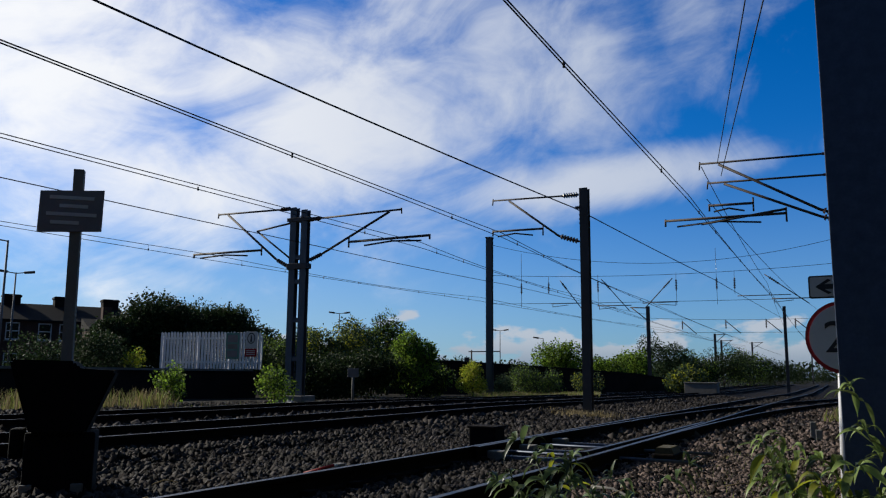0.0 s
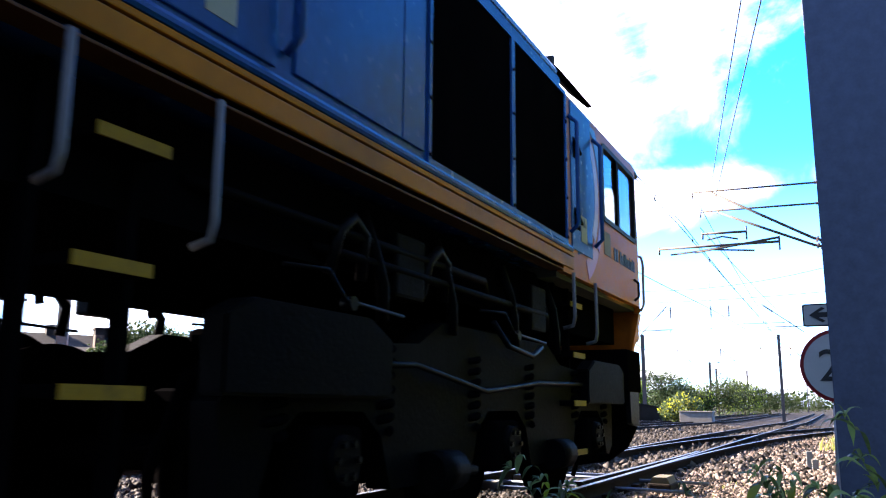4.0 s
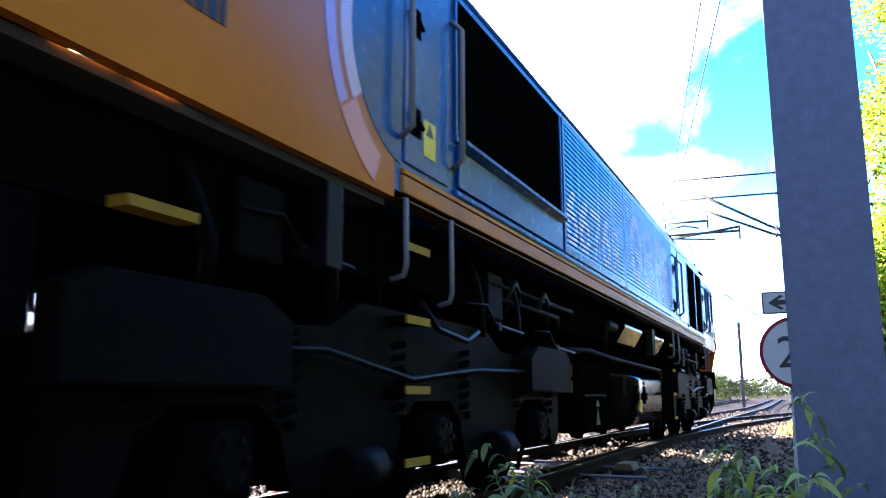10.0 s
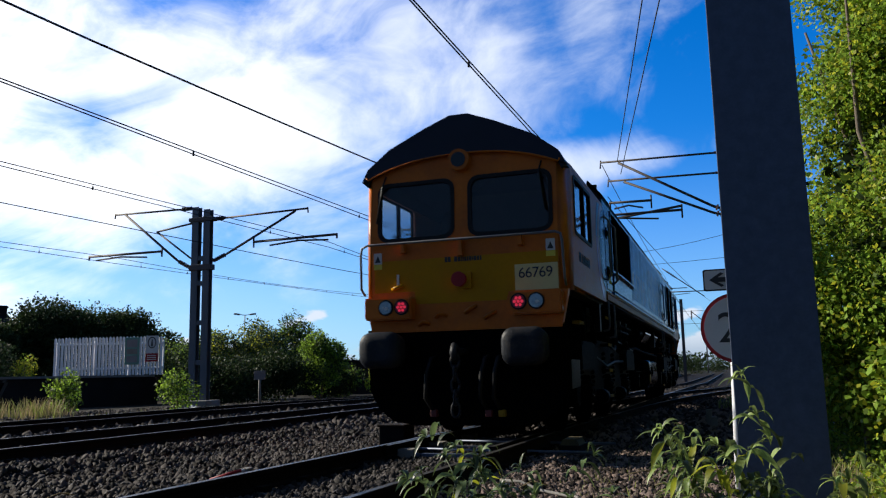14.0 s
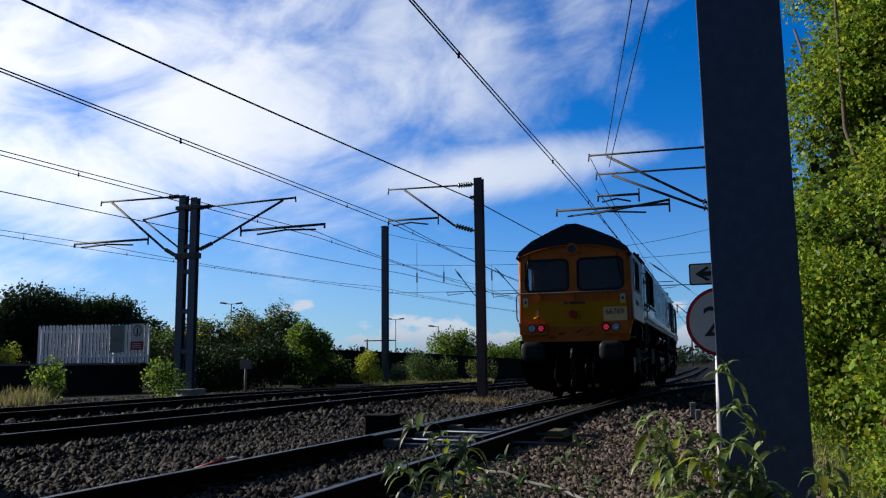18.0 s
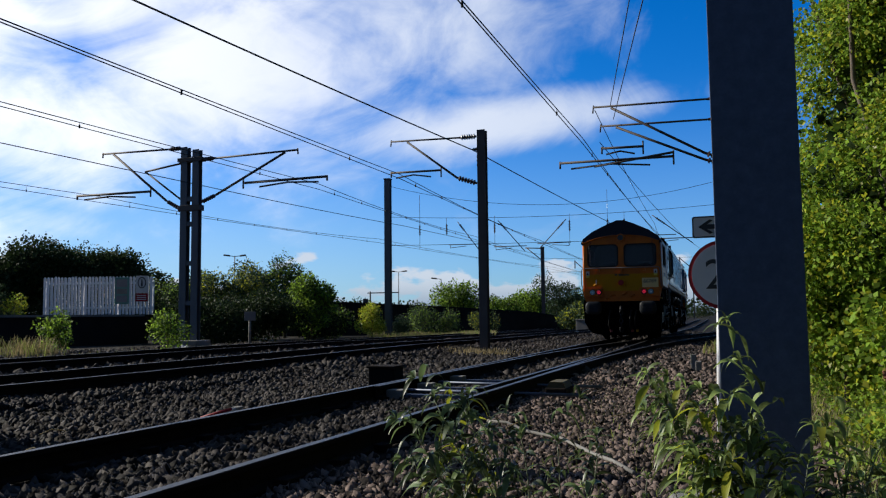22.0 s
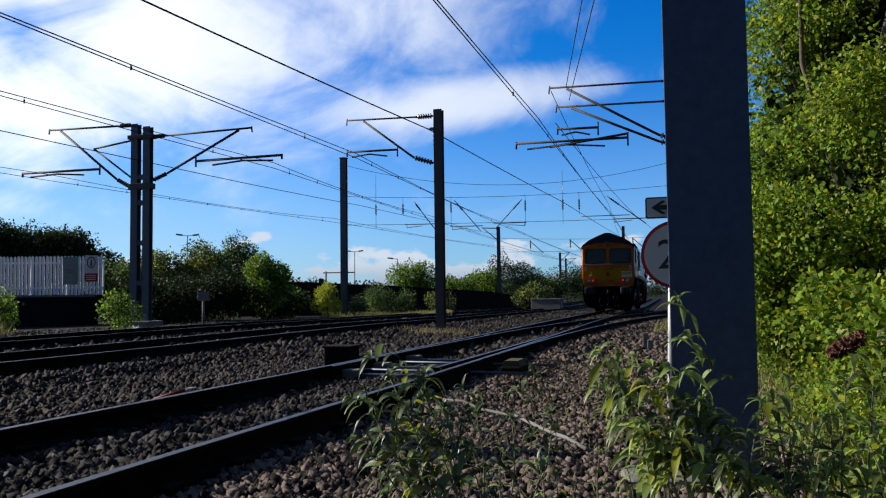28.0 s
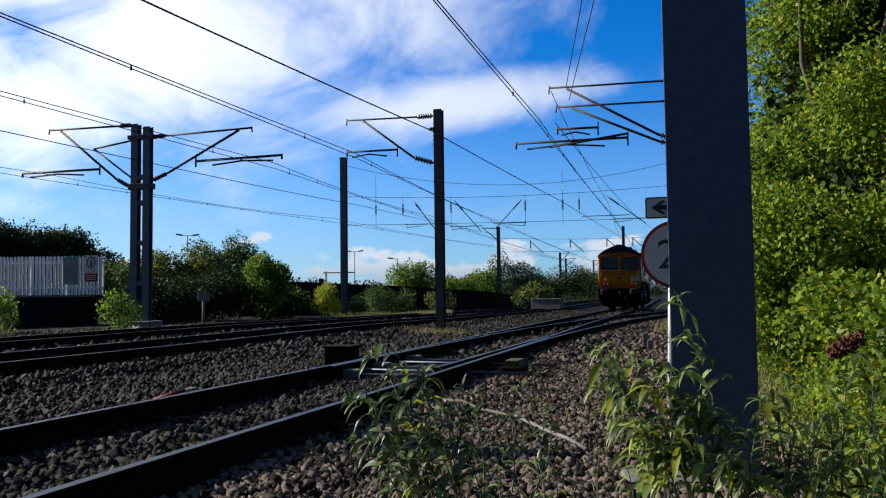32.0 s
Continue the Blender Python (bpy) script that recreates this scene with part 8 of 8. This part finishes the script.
def build_far_things():
    # dark brick wall beyond the thicket
    t = thing("boundary_wall", label="long dark brick boundary wall behind the bushes", category="wall", kind="structure")
    pts = [bearing(31.0, 56), bearing(26.0, 57), bearing(18.0, 62), bearing(13.0, 68), bearing(9.9, 74)]
    tops = [1.75, 1.65, 1.25, 0.85, 0.25]
    for (a, b), (za, zb) in zip(zip(pts, pts[1:]), zip(tops, tops[1:])):
        bm = bmesh.new()
        d = Vector((b[0] - a[0], b[1] - a[1], 0)).normalized()
        n = Vector((-d.y, d.x, 0)) * 0.2
        vs = []
        for p, zt in ((a, za), (b, zb)):
            for sgn in (-1, 1):
                for z in (-1.2, zt):
                    vs.append(bm.verts.new((p[0] + n.x * sgn, p[1] + n.y * sgn, z)))
        for f in ((0, 1, 3, 2), (4, 6, 7, 5), (0, 4, 5, 1), (2, 3, 7, 6), (1, 5, 7, 3), (0, 2, 6, 4)):
            bm.faces.new([vs[i] for i in f])
        bmesh.ops.recalc_face_normals(bm, faces=bm.faces[:])
        part("wall_length", bm, M["brick_dark"], t)
        bm = bmesh.new()
        vs = []
        for p, zt in ((a, za), (b, zb)):
            for sgn in (-1.3, 1.3):
                for z in (zt + 0.003, zt + 0.09):
                    vs.append(bm.verts.new((p[0] + n.x * sgn, p[1] + n.y * sgn, z)))
        for f in ((0, 1, 3, 2), (4, 6, 7, 5), (0, 4, 5, 1), (2, 3, 7, 6), (1, 5, 7, 3), (0, 2, 6, 4)):
            bm.faces.new([vs[i] for i in f])
        bmesh.ops.recalc_face_normals(bm, faces=bm.faces[:])
        part("coping", bm, M["slate"], t)
    # pale low block at the end of the wall
    x, y = bearing(8.8, 62)
    t = thing("concrete_block", x, y, ground_z(x, y), -6, label="long low pale concrete block by the track", category="concrete block")
    bm = bmesh.new()
    box(bm, -1.15, 1.15, -0.4, 0.4, -0.1, 0.85, 0.04)
    part("block", bm, M["concrete"], t)
    bm = bmesh.new()
    box(bm, -1.2, 1.2, -0.45, 0.45, 0.852, 0.93, 0.02)
    part("cap", bm, M["concrete"], t)
    street_lamp(54.9, 46, 7.3, 1)
    street_lamp(54.3, 62, 7.4, 2)
    street_lamp(33.6, 88, 7.2, 2)
    street_lamp(22.3, 110, 6.7, 2)
    street_lamp(19.3, 95, 5.0, 1)
    # signal on the skyline behind the wall
    x, y = bearing(24.3, 80)
    t = thing("railway_signal", x, y, ground_z(x, y), label="dark railway signal with a bracket behind the wall", category="railway signal")
    bm = bmesh.new()
    cyl(bm, (0, 0, -0.1), (0, 0, 3.9), 0.08, sides=8)
    part("post", bm, M["mast_dark"], t)
    bm = bmesh.new()
    box(bm, -0.75, -0.25, -0.1, 0.1, 2.5, 3.2, 0.02)
    part("head", bm, M["sign_black"], t)
    bm = bmesh.new()
    box(bm, -0.3, 3.0, -0.04, 0.04, 3.7, 3.8)
    part("bracket", bm, M["mast_dark"], t)
    # small notice post in front of the thicket
    x, y = bearing(32.55, 33)
    t = thing("trackside_post", x, y, ground_z(x, y), 30, label="thin pale trackside post with a small grey plate", category="railway sign")
    bm = bmesh.new()
    cyl(bm, (0, 0, -0.1), (0, 0, 1.25), 0.05, sides=8)
    part("post", bm, M["concrete"], t)
    bm = bmesh.new()
    box(bm, -0.22, 0.22, -0.08, -0.052, 1.0, 1.35, 0.01)
    part("plate", bm, M["board"], t)


def build_litter():
    # white litter and dark boxes by the tracks
    x, y = bearing(37.0, 24.5)
    t = thing("litter", x, y, ground_z(x, y), label="crumpled white rubbish beside the track", category="litter")
    me = crown_mesh("crumple", 95, [(0, 0, 0.14, 0.32, 0.25, 0.16)], 120, 0.16, [M["sign_white"]], 0.6)
    ob = new("crumple", me)
    ob.parent = t
    build_box("junction_box", -4.98, 11.6, 0.42, 0.40, 0.30, "dark junction box half sunk in the ballast", M["black_box"], M["timber"])
    x, y = -4.75, 6.95
    t = thing("marker_stick", x, y, ground_z(x, y), 30, label="small red and white marker stick on the ballast", category="marker")
    bm = bmesh.new()
    cyl(bm, (-0.2, 0, 0.05), (0.1, 0, 0.13), 0.015, sides=7)
    part("stick", bm, M["sign_red"], t)
    bm = bmesh.new()
    cyl(bm, (-0.12, -0.1, 0.04), (0.12, 0.1, 0.12), 0.013, sides=7)
    part("stick", bm, M["sign_white"], t)
    # dead stems on the ballast
    rng = random.Random(8)
    for i in range(14):
        x = -1.9 + 2.3 * rng.random() if i > 5 else track_x(5) - 1.2 - 2.2 * rng.random()
        y = 3.2 + 5.5 * rng.random()
        a, L = rng.random() * 3.14, 0.15 + 0.35 * rng.random()
        bm = bmesh.new()
        tube(bm, [(x + math.cos(a) * L * u, y + math.sin(a) * L * u, ground_z(x, y) + 0.05 + 0.03 * math.sin(u * 4)) for u in (0, 0.4, 0.7, 1)], 0.005, 5)
        tagged(mesh_object("dead_stem", bm, M["straw"], True), "dry dead plant stem lying on the ballast", "twig", "dead stems")
    bm = bmesh.new()
    box(bm, -0.2, 0.2, -0.13, 0.13, -0.05, 0.10, 0.02)
    ob = mesh_object("concrete_slab", bm, M["concrete"])
    ob.matrix_basis = pose(-0.10, 4.50, ground_z(-0.10, 4.50) - 0.03, 4, 0, 15)
    tagged(ob, "broken concrete slab at the foot of the column", "slab")

# ---- the place ----
build_ground()
build_near_post()
build_speed_sign()
build_left_sign()
build_platform()
build_houses()
build_masts()
build_wires()
locomotive, wheel_list = build_loco()
build_trees()
build_far_woods()
build_right_tree()
build_added_thicket()
build_front_shrubs()
build_far_things()
build_fence()
build_point_machine()
build_rods_cable()
build_marker_posts()
build_litter()
build_grass()
build_turnout()
build_track("near_track", track_x, -30, 160, "near railway track of rusty rails on timber sleepers", M["timber"], 70)
build_track("second_track", second_x, -30, 160, "second railway track beyond the ballast", M["timber"], 45)
build_track("third_track", third_x, -30, 160, "third railway track by the weeds", M["timber"], 35)
scatter_stones("cess_ballast", "brown angular ballast stones beside the near rail", (lambda y: track_x(y) + 0.85, lambda y: 1.0, 2.6, 14.0), 48000, 0.0225, M["stone_brown"], 71)
scatter_stones("verge_ballast", "brown ballast stones along the verge", (lambda y: track_x(y) + 0.9, lambda y: max(1.0, branch_x(y) + 2.2), 12.0, 34.0), 12000, 0.04, M["stone_brown"], 76)
scatter_stones("track_ballast", "dark ballast stones between the near rails", (lambda y: track_x(y) - 0.66, lambda y: track_x(y) + 0.66, 1.5, 26.0), 18000, 0.026, M["stone"], 72)
scatter_stones("middle_ballast", "dark grey ballast stones between the tracks", (lambda y: second_x(y) - 1.0, lambda y: track_x(y) - 0.85, 1.0, 34.0), 52000, 0.030, M["stone"], 73)
scatter_stones("far_ballast", "grey ballast stones along the far tracks", (lambda y: third_x(y) - 2.2, lambda y: second_x(y) - 0.9, 5.0, 48.0), 16000, 0.05, M["stone"], 74)
scatter_stones("platform_ballast", "dark stones and grit before the platform", (lambda y: third_x(y) - 6.5, lambda y: third_x(y) - 2.0, 8.0, 44.0), 12000, 0.05, M["stone"], 77)
scatter_stones("distant_ballast", "grey ballast stones far along the line", (lambda y: track_x(y) - 6.0, lambda y: branch_x(y) + 2.0, 13.0, 60.0), 14000, 0.05, M["stone"], 75)
motions()
